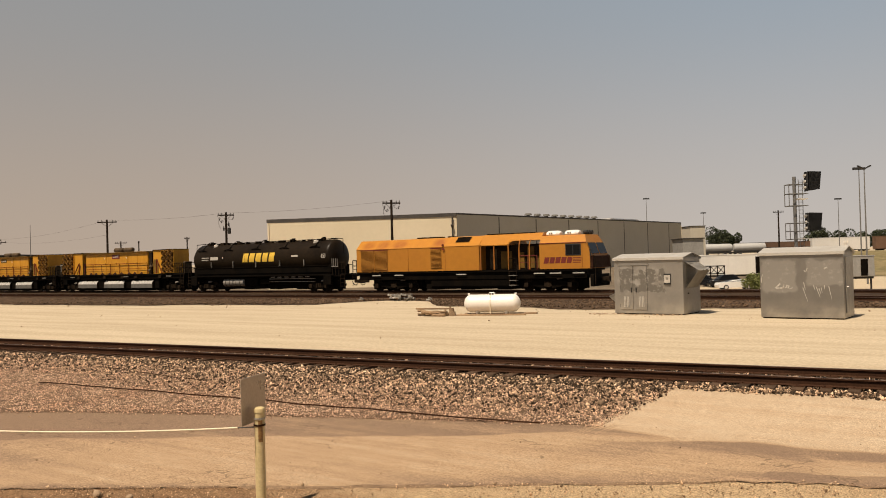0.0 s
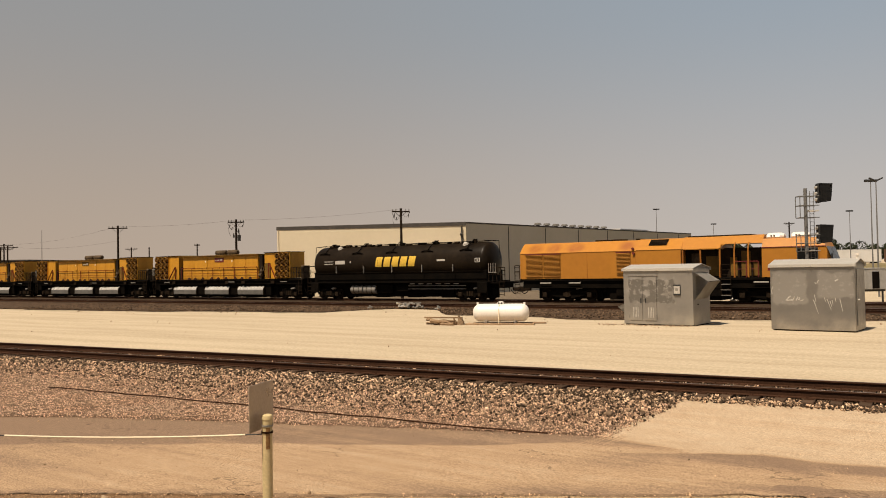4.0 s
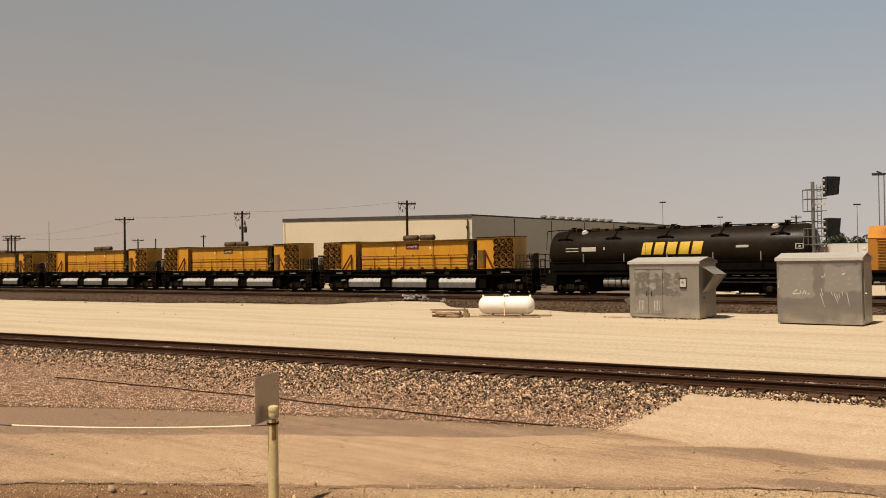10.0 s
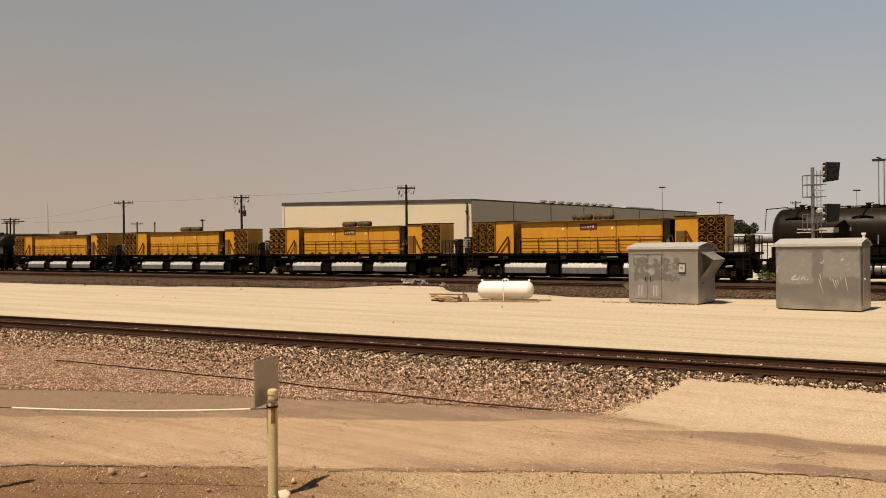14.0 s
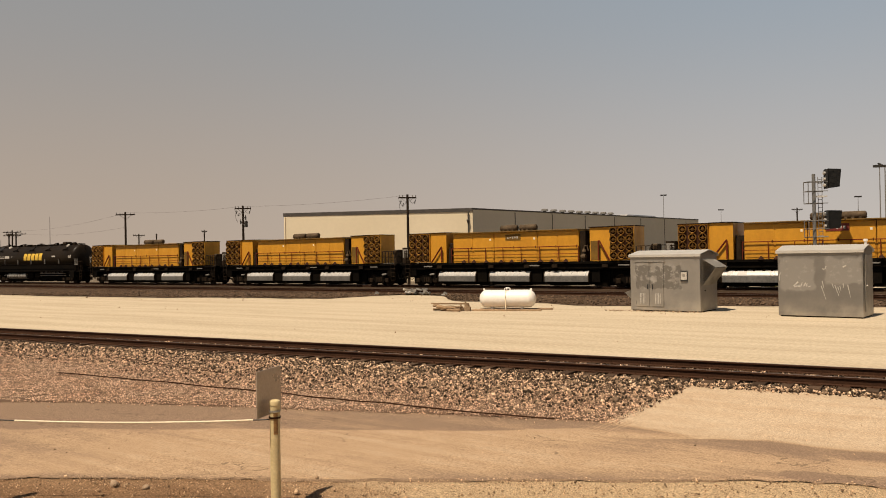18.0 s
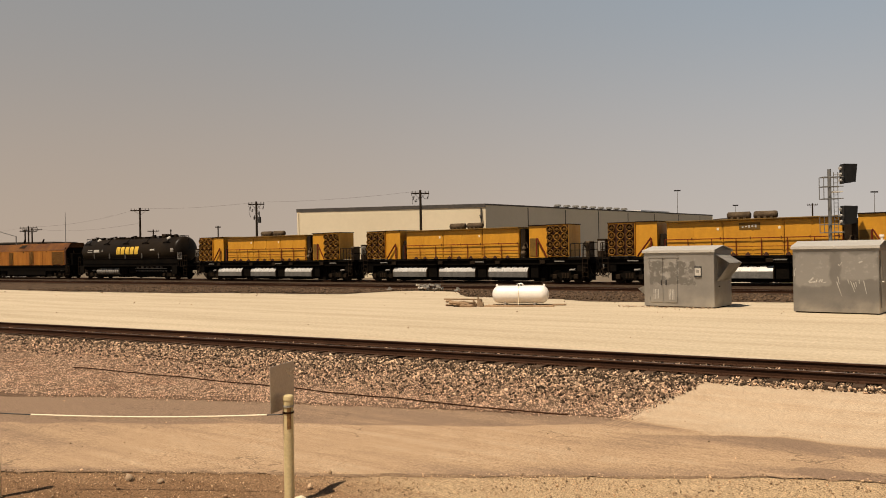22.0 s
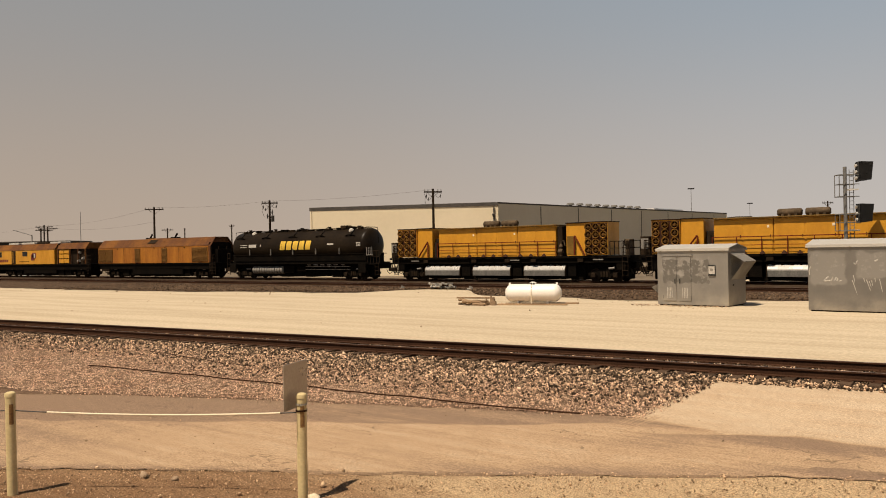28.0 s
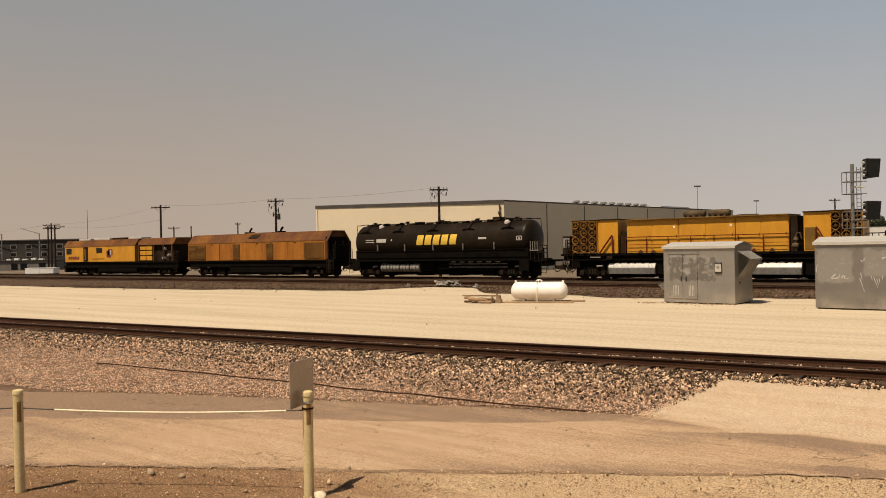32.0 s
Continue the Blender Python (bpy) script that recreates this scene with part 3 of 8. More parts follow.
def spaced(stops):
    """Grid lines: stops are (from, to, step), one after another."""
    out = []
    for a, b, s in stops:
        out += list(np.arange(a, b, s))
    out.append(stops[-1][1])
    return out


def grid_mesh(name, xs, ys_of, ny, zof, material, parent=None):
    """A sheet over the columns xs; ys_of gives each column's near and far edge."""
    verts, faces = [], []
    for x in xs:
        lo, hi = ys_of(x)
        for k in range(ny + 1):
            y = lo + (hi - lo) * k / ny
            verts.append((x, y, zof(x, y)))
    for i in range(len(xs) - 1):
        for k in range(ny):
            a = i * (ny + 1) + k
            faces.append((a, a + ny + 1, a + ny + 2, a + 1))
    ob = new(name, raw_mesh(name, verts, faces, material, smooth=True))
    ob.parent = parent
    return ob


def make_ground():
    xs = spaced([(-4500, -600, 650), (-600, -80, 40), (-80, 20, 0.7), (20, 600, 40), (600, 4500, 650)])
    ys = spaced([(-4500, -600, 650), (-600, -20, 40), (-20, 70, 0.7), (70, 240, 8), (240, 600, 40), (600, 4500, 650)])
    verts = [(x, y, height(x, y) - 0.06 * (1 - step(1.3, 2.6, across(x, y)))) for x in xs for y in ys]
    n = len(ys)
    faces = [(i * n + j, (i + 1) * n + j, (i + 1) * n + j + 1, i * n + j + 1) for i in range(len(xs) - 1) for j in range(n - 1)]
    g = new("ground", raw_mesh("ground", verts, faces, SAND, smooth=True))
    tagged(g, "pale compacted caliche yard beside the railway", "ground", kind="structure")

    def edge(line, seed, amp=0.18):
        return lambda x: along(line, x) + amp * rough(x, seed, 0.9) + amp * 0.7 * rough(x, seed, 3.1)

    top, low = edge(ROAD_TOP, 1.0), edge(ROAD_LOW, 2.0, 0.12)
    mid = edge(((-60, -11.5), (-30, -0.5), (-17.0, 7.0), (-13.2, 8.95), (-9.6, 11.0), (-7.6, 12.1), (-6.2, 13.1), (-4.8, 13.25), (-2.1, 13.0), (6, 14.5)), 4.0, 0.1)

    def upper(x):
        """Far edge of the road; right of the gravel it widens into a sandy crossing up to the siding."""
        reach = 16.75 + 0.0884 * (x + 6) + 0.07 * rough(x, 5, 2.0) + 0.05 * rough(x, 8, 6.0)
        side = step(-6.25, -5.6, x + 0.10 * rough(x, 2, 3) + 0.05 * rough(x, 9, 9))
        return top(x) * (1 - side) + reach * side if x > -6.4 else top(x)

    def dust(x, y):
        """How much dust and sand lies on the road: 0 bare asphalt, 1 loose sand. Lowered at the left end to darken it.
        """
        off = y - mid(x)
        d = 0.10 + 0.42 * (1 - step(-0.12, 0.1, off))
        d -= 0.35 * math.exp(-((off + 0.02) / 0.07) ** 2) * (0.5 + 0.8 * rough(x, 3, 1.3)) * (1 - step(-6.6, -5.4, x))
        d = max(d, 0.86 * step(-6.6, -6.0, x) * step(-0.16, 0.14, y - 0.06 * rough(x, y, 3.0) - along(((-7, 13.7), (-5.4, 13.55), (-4.3, 13.25), (-3.4, 13.6), (-2.4, 13.5), (6, 15.4)), x)))
        # a bare blotch with a sharp upper rim
        rim = along(((-6.2, 12.6), (-5.2, 12.75), (-4.73, 13.0), (-4.13, 13.35), (-3.13, 13.4), (-2.6, 13.1), (-2.0, 12.6)), x) + 0.05 * rough(x, 2, 4)
        d -= 0.36 * step(0.03, -0.03, y - rim) * step(rim - 1.7, rim - 0.2, y) * step(-6.3, -5.0, x) * step(-1.6, -2.6, x)
        d -= 0.25 * step(-8, -5.5, x) * (1 - step(0.25, 0.9, y - low(x))) * step(-1.8, -2.8, x)
        d -= 0.22 * (1 - step(0.05, 0.4, y - low(x))) * (1 - step(-11.0, -8.5, x))
        wedge = along(((-2.7, 11.6), (-2.2, 11.42), (-1.8, 11.33), (0, 11.2)), x)
        if x > -2.7 and wedge < y < wedge + 0.35 + 0.5 * (x + 2.7):
            d -= 0.45
        d -= 0.30 * math.exp(-max(y - low(x), 0.0) / 0.16) * (0.7 + 0.6 * rough(x, y, 2.2)) * (1 - step(-4.4, -3.4, x))
        # the left end goes darker to paint in a vignette, not for less dust
        return d - 0.26 * step(-10.5, -15.5, x)

    def dry(x, y):
        """The shoulder: red-brown dirt to one side, pale tan dust towards the crossing."""
        return 0.12 + 0.85 * step(-9.4, -5.2, x + 0.4 * (y - low(x))) + 0.25 * math.exp(-abs(y - low(x) + 0.25) / 0.3)

    def dusted(ob, of):
        at = ob.data.attributes.new("dust", "FLOAT", "POINT")
        at.data.foreach_set("value", [of(q.co.x, q.co.y) for q in ob.data.vertices])

    cols = spaced([(-60, -26, 1.0), (-26, 6, 0.09)])
    road = grid_mesh("road", cols, lambda x: (low(x), max(upper(x), low(x) + 0.1)), 90, lambda x, y: height(x, y) + 0.014 + 0.01 * step(-4, -1, across(x, y)), ROADMIX)
    dusted(road, dust)
    tagged(road, "worn brown asphalt service road under tan dust and sand", "road", kind="structure")
    shoulder = grid_mesh("gravel_shoulder", cols, lambda x: (low(x) - 9, low(x) + 0.05), 60,
                         lambda x, y: height(x, y) - 0.006 + 0.012 * rough(x, y, 4.0), DIRT)
    dusted(shoulder, dry)
    tagged(shoulder, "brown dirt and gravel shoulder beside the road", "ground", kind="structure")

    def lip_half(x):
        return max(0.006, 0.035 + 0.05 * rough(x, 6, 1.6) + 0.03 * rough(x, 16, 6.0)) * (1 - 0.8 * step(-4.2, -3.2, x)) * (0.25 + 0.75 * step(-11.0, -9.0, x))
    lip = grid_mesh("road_edge", cols, lambda x: (low(x) - lip_half(x) + 0.02 * rough(x, 4, 7), low(x) + lip_half(x) + 0.02 * rough(x, 12, 7)), 4,
                    lambda x, y: height(x, y) + 0.017 - 0.026 * step(0.0, 1.0 * lip_half(x) + 0.014, low(x) - y), ROAD_LIP)
    tagged(lip, "dark crumbled edge of the asphalt", "road", kind="structure")

    def bed_low(x):
        return top(x) if x < -6.5 else near_track(0, -3.6).y + 0.0884 * x

    def under_road(x, y, z):
        """Gravel runs on beneath the edge of the sandy crossing."""
        return z if y > upper(x) - 0.01 else height(x, y) - 0.02
    bed = grid_mesh("ballast_bed", spaced([(-75, -30, 1.2), (-30, -7, 0.15), (-7, -5, 0.07), (-5, 8, 0.15)]),
                    lambda x: (bed_low(x) - 0.02, near_track(0, 1.25).y + 0.0884 * x + 0.1 * rough(x, 9, 1.5)), 60,
                    lambda x, y: under_road(x, y, height(x, y) + (0.016 + 0.035 * rough(x, y, 5.0) if across(x, y) < -1.55 else -0.035 + 0.012 * rough(x, y, 5.0))), BALLAST)
    apron = grid_mesh("gravel_apron", spaced([(-75, -30, 1.2), (-30, -7, 0.12), (-7, -5.4, 0.06)]),
                      lambda x: ((top(x) if x < -6.5 else along(((-6.5, top(-6.5)), (-5.4, 13.4)), x)) - 0.03, max(near_track(0, -2.5).y + 0.0884 * x + 0.25 * rough(x, 3, 0.8), top(x))), 50,
                      lambda x, y: under_road(x, y, height(x, y) + 0.03 + 0.03 * rough(x, y, 5.0)), APRON)
    tagged(apron, "pinkish-brown fine gravel between road and siding", "gravel", kind="structure")
    tagged(bed, "brown crushed-stone ballast bed of the siding", "ballast", kind="structure")
    far_bed = grid_mesh("main_line_ballast_bed", spaced([(-700, -90, 25), (-90, 15, 0.5), (15, 300, 25)]),
                        lambda x: (along(SAND_EDGE, x) + 0.35 * rough(x, 1, 0.7) + 0.2 * rough(x, 2, 2.2), 59.5), 40,
                        lambda x, y: height(x, y) + 0.018 + 0.05 * step(along(SAND_EDGE, x), along(SAND_EDGE, x) + 3, y) + 0.03 * rough(x, y, 1.5), FAR_BALLAST)
    bed2 = grid_mesh("oily_track_bed", spaced([(-700, -90, 25), (-90, 15, 1.0), (15, 300, 25)]), lambda x: (45.5 + 0.25 * rough(x, 4, 0.6), 59.4), 16,
                     lambda x, y: height(x, y) + 0.085 + 0.02 * rough(x, y, 1.5), OILY_BED)
    tagged(bed2, "dark oil-stained ballast under the main tracks", "ballast", kind="structure")
    # made-up dark sheet: keeps what shows beneath the train as dark as shade
    lot = grid_mesh("gravel_lot", spaced([(-700, -100, 25), (-100, -36, 4.0)]), lambda x: (59.6, 330.0), 110,
                    lambda x, y: height(x, y) + 0.03 + 0.02 * rough(x, y, 0.5), GAP_DARKENER)
    tagged(lot, "dark brown ground sheet added to darken the gaps under the train", "ground", kind="structure")
    field = grid_mesh("dry_field", spaced([(-60, 60, 4)]), lambda x: (150 - 0.2 * x, 330 + 0.69 * x), 40,
                      lambda x, y: height(x, y) + 0.12 + 0.15 * rough(x, y, 0.2), DRY_GRASS)
    tagged(field, "dry tan grass field behind the yard road", "field", kind="structure")
    tagged(far_bed, "dark brown ballast under two main tracks", "ballast", kind="structure")


ICO = (1 + 5 ** 0.5) / 2
ICO_V = np.array([(-1, ICO, 0), (1, ICO, 0), (-1, -ICO, 0), (1, -ICO, 0), (0, -1, ICO), (0, 1, ICO), (0, -1, -ICO), (0, 1, -ICO),
                  (ICO, 0, -1), (ICO, 0, 1), (-ICO, 0, -1), (-ICO, 0, 1)]) / 1.9
ICO_F = np.array([(0, 11, 5), (0, 5, 1), (0, 1, 7), (0, 7, 10), (0, 10, 11), (1, 5, 9), (5, 11, 4), (11, 10, 2), (10, 7, 6), (7, 1, 8),
                  (3, 9, 4), (3, 4, 2), (3, 2, 6), (3, 6, 8), (3, 8, 9), (4, 9, 5), (2, 4, 11), (6, 2, 10), (8, 6, 7), (9, 8, 1)])


OCT_V = np.array([(1, 0, 0), (-1, 0, 0), (0, 1, 0), (0, -1, 0), (0, 0, 1), (0, 0, -1)]) * 1.1
OCT_F = np.array([(0, 2, 4), (2, 1, 4), (1, 3, 4), (3, 0, 4), (2, 0, 5), (1, 2, 5), (3, 1, 5), (0, 3, 5)])


def stones(name, points, sizes, material, rng, solid_v=ICO_V, solid_f=ICO_F):
    """Many angular stones in one mesh, one at each point."""
    n, nv = len(points), len(solid_v)
    ang = rng.uniform(0, 2 * np.pi, (n, 3))
    c, s = np.cos(ang), np.sin(ang)
    one, zero = np.ones(n), np.zeros(n)
    rz = np.stack([np.stack([c[:, 0], -s[:, 0], zero], 1), np.stack([s[:, 0], c[:, 0], zero], 1), np.stack([zero, zero, one], 1)], 1)
    rx = np.stack([np.stack([one, zero, zero], 1), np.stack([zero, c[:, 1], -s[:, 1]], 1), np.stack([zero, s[:, 1], c[:, 1]], 1)], 1)
    base = solid_v[None] * rng.uniform(0.62, 1.25, (n, nv, 1)) * rng.uniform(0.55, 1.25, (n, 1, 3))
    v = np.einsum("nij,nkj->nki", rz @ rx, base) * (sizes[:, None, None] / 2)
    v = v + np.asarray(points)[:, None, :]
    f = (solid_f[None] + (np.arange(n) * nv)[:, None, None]).reshape(-1, 3)
    return new(name, raw_mesh(name, v.reshape(-1, 3), f, material))


def make_stones():
    rng = np.random.default_rng(5)
    for name, total, d0, d1, lo, hi, material, label in (
            ("ballast_stone", 62000, -4.6, 1.3, 0.026, 0.092, STONE, "loose brown and grey ballast stones along the siding"),
            ("gravel_stone", 140000, -8.0, -2.3, 0.014, 0.046, GRAVEL, "loose pinkish gravel between road and siding")):
        pts, sizes = [], []
        while len(pts) < total:
            u, d = rng.uniform(-46, 4), rng.uniform(d0, d1)
            if rng.random() > min(1.0, (14.0 / max(6.0, abs(u + 9) * 0.75 + 6)) ** 1.2):
                continue
            if total < 100000 and rng.random() < 0.85 * step(-2.0, -4.6, d) + 0.3 * step(-14, -22, u) * (d < -2.4):
                continue
            p = near_track(u, d)
            beside_patch = p.x < -6.05 + 0.3 * step(13.6, 16.4, p.y) + abs(rng.normal()) * 0.12
            if d < -1.95 + 0.08 * rng.normal() and not (beside_patch and p.y > along(ROAD_TOP, p.x) + 0.12 * rng.normal()):
                continue
            if d < -1.3 and rough(p.x, p.y, 1.6, 4.0) + 0.6 * rough(p.x, p.y, 5.0, 2.0) > 0.42 and rng.random() < 0.45:
                continue
            size = lo + (hi - lo) * rng.random() ** 1.6
            lift = 0.032 + 0.03 * rough(p.x, p.y, 5.0)
            if abs(d) < 1.55:
                lift = (-0.03 if abs(d) > 0.7 else -0.008) + 0.014 * rough(p.x, p.y, 5.0)
                size = min(size, 0.075)
                if abs((u + 44 + 0.26) % 0.52 - 0.26) < 0.15 and abs(d) < 1.38 and rng.random() < 0.93:
                    continue
            pts.append((p.x, p.y, height(p.x, p.y) + lift + size * 0.15))
            sizes.append(size)
        tagged(stones(name, pts, np.array(sizes), material, rng, *((OCT_V, OCT_F) if total > 40000 else (ICO_V, ICO_F))), label, "gravel", kind="stuff")
    pts, sizes = [], []
    while len(pts) < 22000:
        x = rng.uniform(-16, 1)
        y = along(ROAD_LOW, x) + 0.1 - rng.exponential(1.5)
        if rough(x, y, 1.1, 7.0) + 0.7 * rough(x, y, 4.0, 8.0) < rng.normal() * 0.55 - 0.05:
            continue
        size = 0.006 + 0.006 * rng.exponential(1.0) + (0.026 * rng.random() if rng.random() < 0.025 else 0)
        pts.append((x, y, height(x, y) + 0.012 + size * 0.2))
        sizes.append(size)
    for k in range(260):
        x = rng.uniform(-20, 0)
        y = rng.uniform(along(ROAD_LOW, x), along(ROAD_TOP, x) + (2.5 if x > -6 else 0))
        pts.append((x, y, height(x, y) + 0.022))
        sizes.append(rng.choice([0.012, 0.02, 0.035], p=[0.6, 0.3, 0.1]))
    tagged(stones("pebble", pts, np.array(sizes), SHOULDER_PEBBLE, rng, OCT_V, OCT_F), "loose pebbles scattered on the dirt shoulder and road", "gravel", kind="stuff")
    pts, sizes = [], []
    for k in range(210):
        x = rng.uniform(-70, 4)
        y = rng.uniform(21, 40)
        if rng.random() < 0.75:
            y = along(SAND_EDGE, x) - rng.exponential(0.9)
        pts.append((x, y, height(x, y) + 0.02))
        sizes.append(rng.choice([0.04, 0.08, 0.15], p=[0.72, 0.25, 0.03]))
    for k in range(150):
        x = rng.uniform(-16.2, -11.4)
        y = 36.35 - rng.exponential(0.25)
        pts.append((x, y, height(x, y) + 0.015))
        sizes.append(rng.uniform(0.03, 0.09))
    tagged(stones("yard_stone", pts, np.array(sizes), PEBBLE, rng), "stray brown stones on the pale yard", "gravel", kind="stuff")
    pts, sizes = [], []
    for k in range(6500):
        x = rng.uniform(-70, 2)
        y = rng.uniform(along(SAND_EDGE, x) + 0.1, 46.3)
        pts.append((x, y, height(x, y) + 0.07))
        sizes.append(rng.uniform(0.07, 0.15))
    tagged(stones("main_line_stone", pts, np.array(sizes), MAIN_STONE, rng), "coarse brown ballast stones of the main line", "ballast", kind="stuff")
    rock = stones("rock", [(-7.27, 7.06, -0.20)], np.array([0.21]), ROCK_PALE, rng)
    tagged(rock, "pale cream limestone chunk beside a post", "rock")
    for x, y, s in ((-6.5, 15.0, 0.22), (-6.75, 14.75, 0.15), (-10.1, 6.6, 0.12), (-9.6, 6.75, 0.1)):
        tagged(stones("rock", [(x, y, height(x, y) + s * 0.2)], np.array([s]), STONE if y > 10 else PEBBLE, rng), "dark loose stone lying on the gravel", "rock")


RAIL_SHAPE = ((-0.07, 0.0), (0.07, 0.0), (0.07, 0.012), (0.012, 0.03), (0.010, 0.125), (0.036, 0.14), (0.036, 0.168), (0.028, 0.172),
              (-0.028, 0.172), (-0.036, 0.168), (-0.036, 0.14), (-0.010, 0.125), (-0.012, 0.03), (-0.07, 0.012))


def make_track(name, m, x0, x1, label, ties, tie_step=0.52):
    """Two rails on ties; x runs along it, z = 0 is the top of the ties."""
    e = thing(name, m, label, "railway track", kind="structure")
    for y in (-0.7525, 0.7525):
        bm = bm_new()
        extrude_profile(bm, [(y + a, b) for a, b in RAIL_SHAPE], x0, x1)
        rail = part("rail", bm, RAIL, e)
        bm = bm_new()
        extrude_profile(bm, [(y - 0.027, 0.171), (y + 0.027, 0.171), (y + 0.024, 0.1745), (y - 0.024, 0.1745)], x0, x1)
        part("rail_head", bm, RAIL_TOP, rail, "worn running surface")
    tie = None
    rng = random.Random(3)
    for k in range(ties[2]):
        u = ties[0] + k * tie_step
        mm = pose(u + rng.uniform(-0.03, 0.03), rng.uniform(-0.05, 0.05), -0.08 + rng.uniform(-0.012, 0.006), 0, 0, rng.uniform(-1, 1))
        if tie is None:
            bm = bm_new()
            box(bm, (-0.115, -1.3, -0.08), (0.115, 1.3, 0.085), 0.012)
            tie = part("tie", bm, TIE, e)
            tie.matrix_basis = mm
        else:
            again("tie", tie, mm, e)
    return e


def make_tracks():
    o = near_track(0, 0, 0.028)
    t1 = make_track("near_siding", Matrix.Translation(o) @ pose(0, 0, 0, 0, 0, 5.05), -420, 160, "rusty siding on creosoted ties in ballast", (-44, 0, 96))
    bm = bm_new()
    for k in range(96):
        for y in (-0.7525, 0.7525):
            u = -44 + k * 0.52
            box(bm, (u - 0.09, y - 0.17, -0.006), (u + 0.09, y + 0.17, 0.008))
            for yy in (-0.085, 0.085):
                box(bm, (u - 0.05, y + yy - 0.012, 0.0), (u - 0.025, y + yy + 0.012, 0.035))
    tagged(part("tie_plate", bm, RAIL, t1), kind="stuff")
    make_track("middle_track", pose(0, 47.4, 0.075), -700, 300, "rusty main track on dark ballast", (-80, 0, 150), 0.56)
    make_track("far_track", pose(0, 55.26, 0.028), -700, 300, "main track carrying the maintenance train", (-80, 0, 150), 0.56)


# ---- loose things in the yard ----
def relay_cabinet(name, m, w, dep, h, ridge, label, detailed):
    """A sheet-metal relay house with a low gabled lid; x along the front, front at y = 0."""
    e = thing(name, m, label, "relay cabinet", "relay cabinets")
    bm = bm_new()
    box(bm, (0, 0, 0.05), (w, dep, h), 0.012)
    part("body", bm, ALU_LETTERED if detailed else ALU_SCRUBBED, e)
    bm = bm_new()
    box(bm, (0.06, 0.06, -0.02), (w - 0.06, dep - 0.06, 0.06))
    part("skid_base", bm, GRIME, e)
    o = 0.06
    bm = bm_new()
    pts = [(-o, h - 0.10), (-o, h + 0.01), (dep / 2, ridge), (dep + o, h + 0.01), (dep + o, h - 0.10), (dep + o - 0.015, h - 0.10),
           (dep + o - 0.015, h), (dep / 2, ridge - 0.02), (-o + 0.015, h), (-o + 0.015, h - 0.10)]
    extrude_profile(bm, pts, -o, w + o)
    part("roof_lid", bm, ALU_PALE, e)
    for x in (0.0, w):
        bm = bm_new()
        s = 0.004 if x else -0.004
        vs = [bm.verts.new((x + s * 2, y, z)) for y, z in ((0, h - 0.02), (dep, h - 0.02), (dep / 2, ridge - 0.025))]
        bm.faces.new(vs)
        bmesh.ops.solidify(bm, geom=bm.faces[:], thickness=0.02)
        part("gable", bm, ALU, e)
    for x in (0.18, w / 2, w - 0.18):
        bm = bm_new()
        rod(bm, (x, -o - 0.02, h - 0.06), (x, -o + 0.02, h - 0.06), 0.05, 10)
        rod(bm, (x, -o - 0.05, h - 0.06), (x, -o - 0.02, h - 0.06), 0.022, 8)
        part("lifting_lug", bm, ALU_PALE, e)
    rng = random.Random(len(name) + int(w * 100))
    if detailed:
        for i, (a, b) in enumerate(((0.30, 0.93), (1.04, 1.62))):
            bm = bm_new()
            box(bm, (a, -0.03, 0.22), (b, 0.004, h - 0.34), 0.008)
            door = part("door", bm, ALU_LETTERED, e)
            for k in range(4):
                bm = bm_new()
                box(bm, (a + 0.18 + k * 0.075, -0.045, 0.34), (a + 0.215 + k * 0.075, -0.027, 0.82), 0.004)
                part("vent_slot", bm, LABEL, door, "pale vent slot")
            bm = bm_new()
            hx = b - 0.06 if i == 0 else a + 0.06
            box(bm, (hx - 0.02, -0.07, 1.0), (hx + 0.02, -0.028, 1.22), 0.006)
            part("handle", bm, MATT_BLACK, door, "dark latch handle")
            for z in (0.4, 1.25, 2.05):
                bm = bm_new()
                rod(bm, (a if i == 0 else b, -0.04, z - 0.07), (a if i == 0 else b, -0.04, z + 0.07), 0.018, 8)
                part("hinge", bm, ALU_DARK, door)
        bm = bm_new()
        box(bm, (0.24, -0.05, h - 0.33), (1.72, 0.0, h - 0.29), 0.004)
        part("drip_rail", bm, ALU_DARK, e)
        # notice in a dark frame
        bm = bm_new()
        box(bm, (2.44, -0.05, 1.36), (2.76, 0.0, 1.84), 0.006)
        notice = part("notice", bm, MATT_BLACK, e, "small framed notice")
        bm = bm_new()
        box(bm, (2.46, -0.056, 1.44), (2.74, -0.048, 1.78))
        part("paper", bm, LABEL, notice, "faded paper")
        bm = bm_new()
        box(bm, (2.54, -0.060, 1.56), (2.66, -0.055, 1.68))
        part("mark", bm, ALU_DARK, notice)
        # slanted awning hood over a vent in the end wall
        x = w
        # the top takes a paler metal, painting in the light that falls on it
        for name, quad in (("hood_top", ((x, 0.22, h - 0.2), (x, dep - 0.35, h - 0.2), (x + 0.62, dep - 0.35, h - 0.58), (x + 0.62, 0.22, h - 0.58))),
                           ("hood_front", ((x + 0.62, 0.22, h - 0.60), (x + 0.62, dep - 0.35, h - 0.60), (x + 0.02, dep - 0.35, h - 1.38), (x + 0.02, 0.22, h - 1.38)))):
            bm = bm_new()
            bm.faces.new([bm.verts.new(v) for v in quad])
            bmesh.ops.solidify(bm, geom=bm.faces[:], thickness=0.02)
            part(name, bm, ALU_PALE if name == "hood_top" else ALU, e, "slanted sheet-metal hood")
        bm = bm_new()
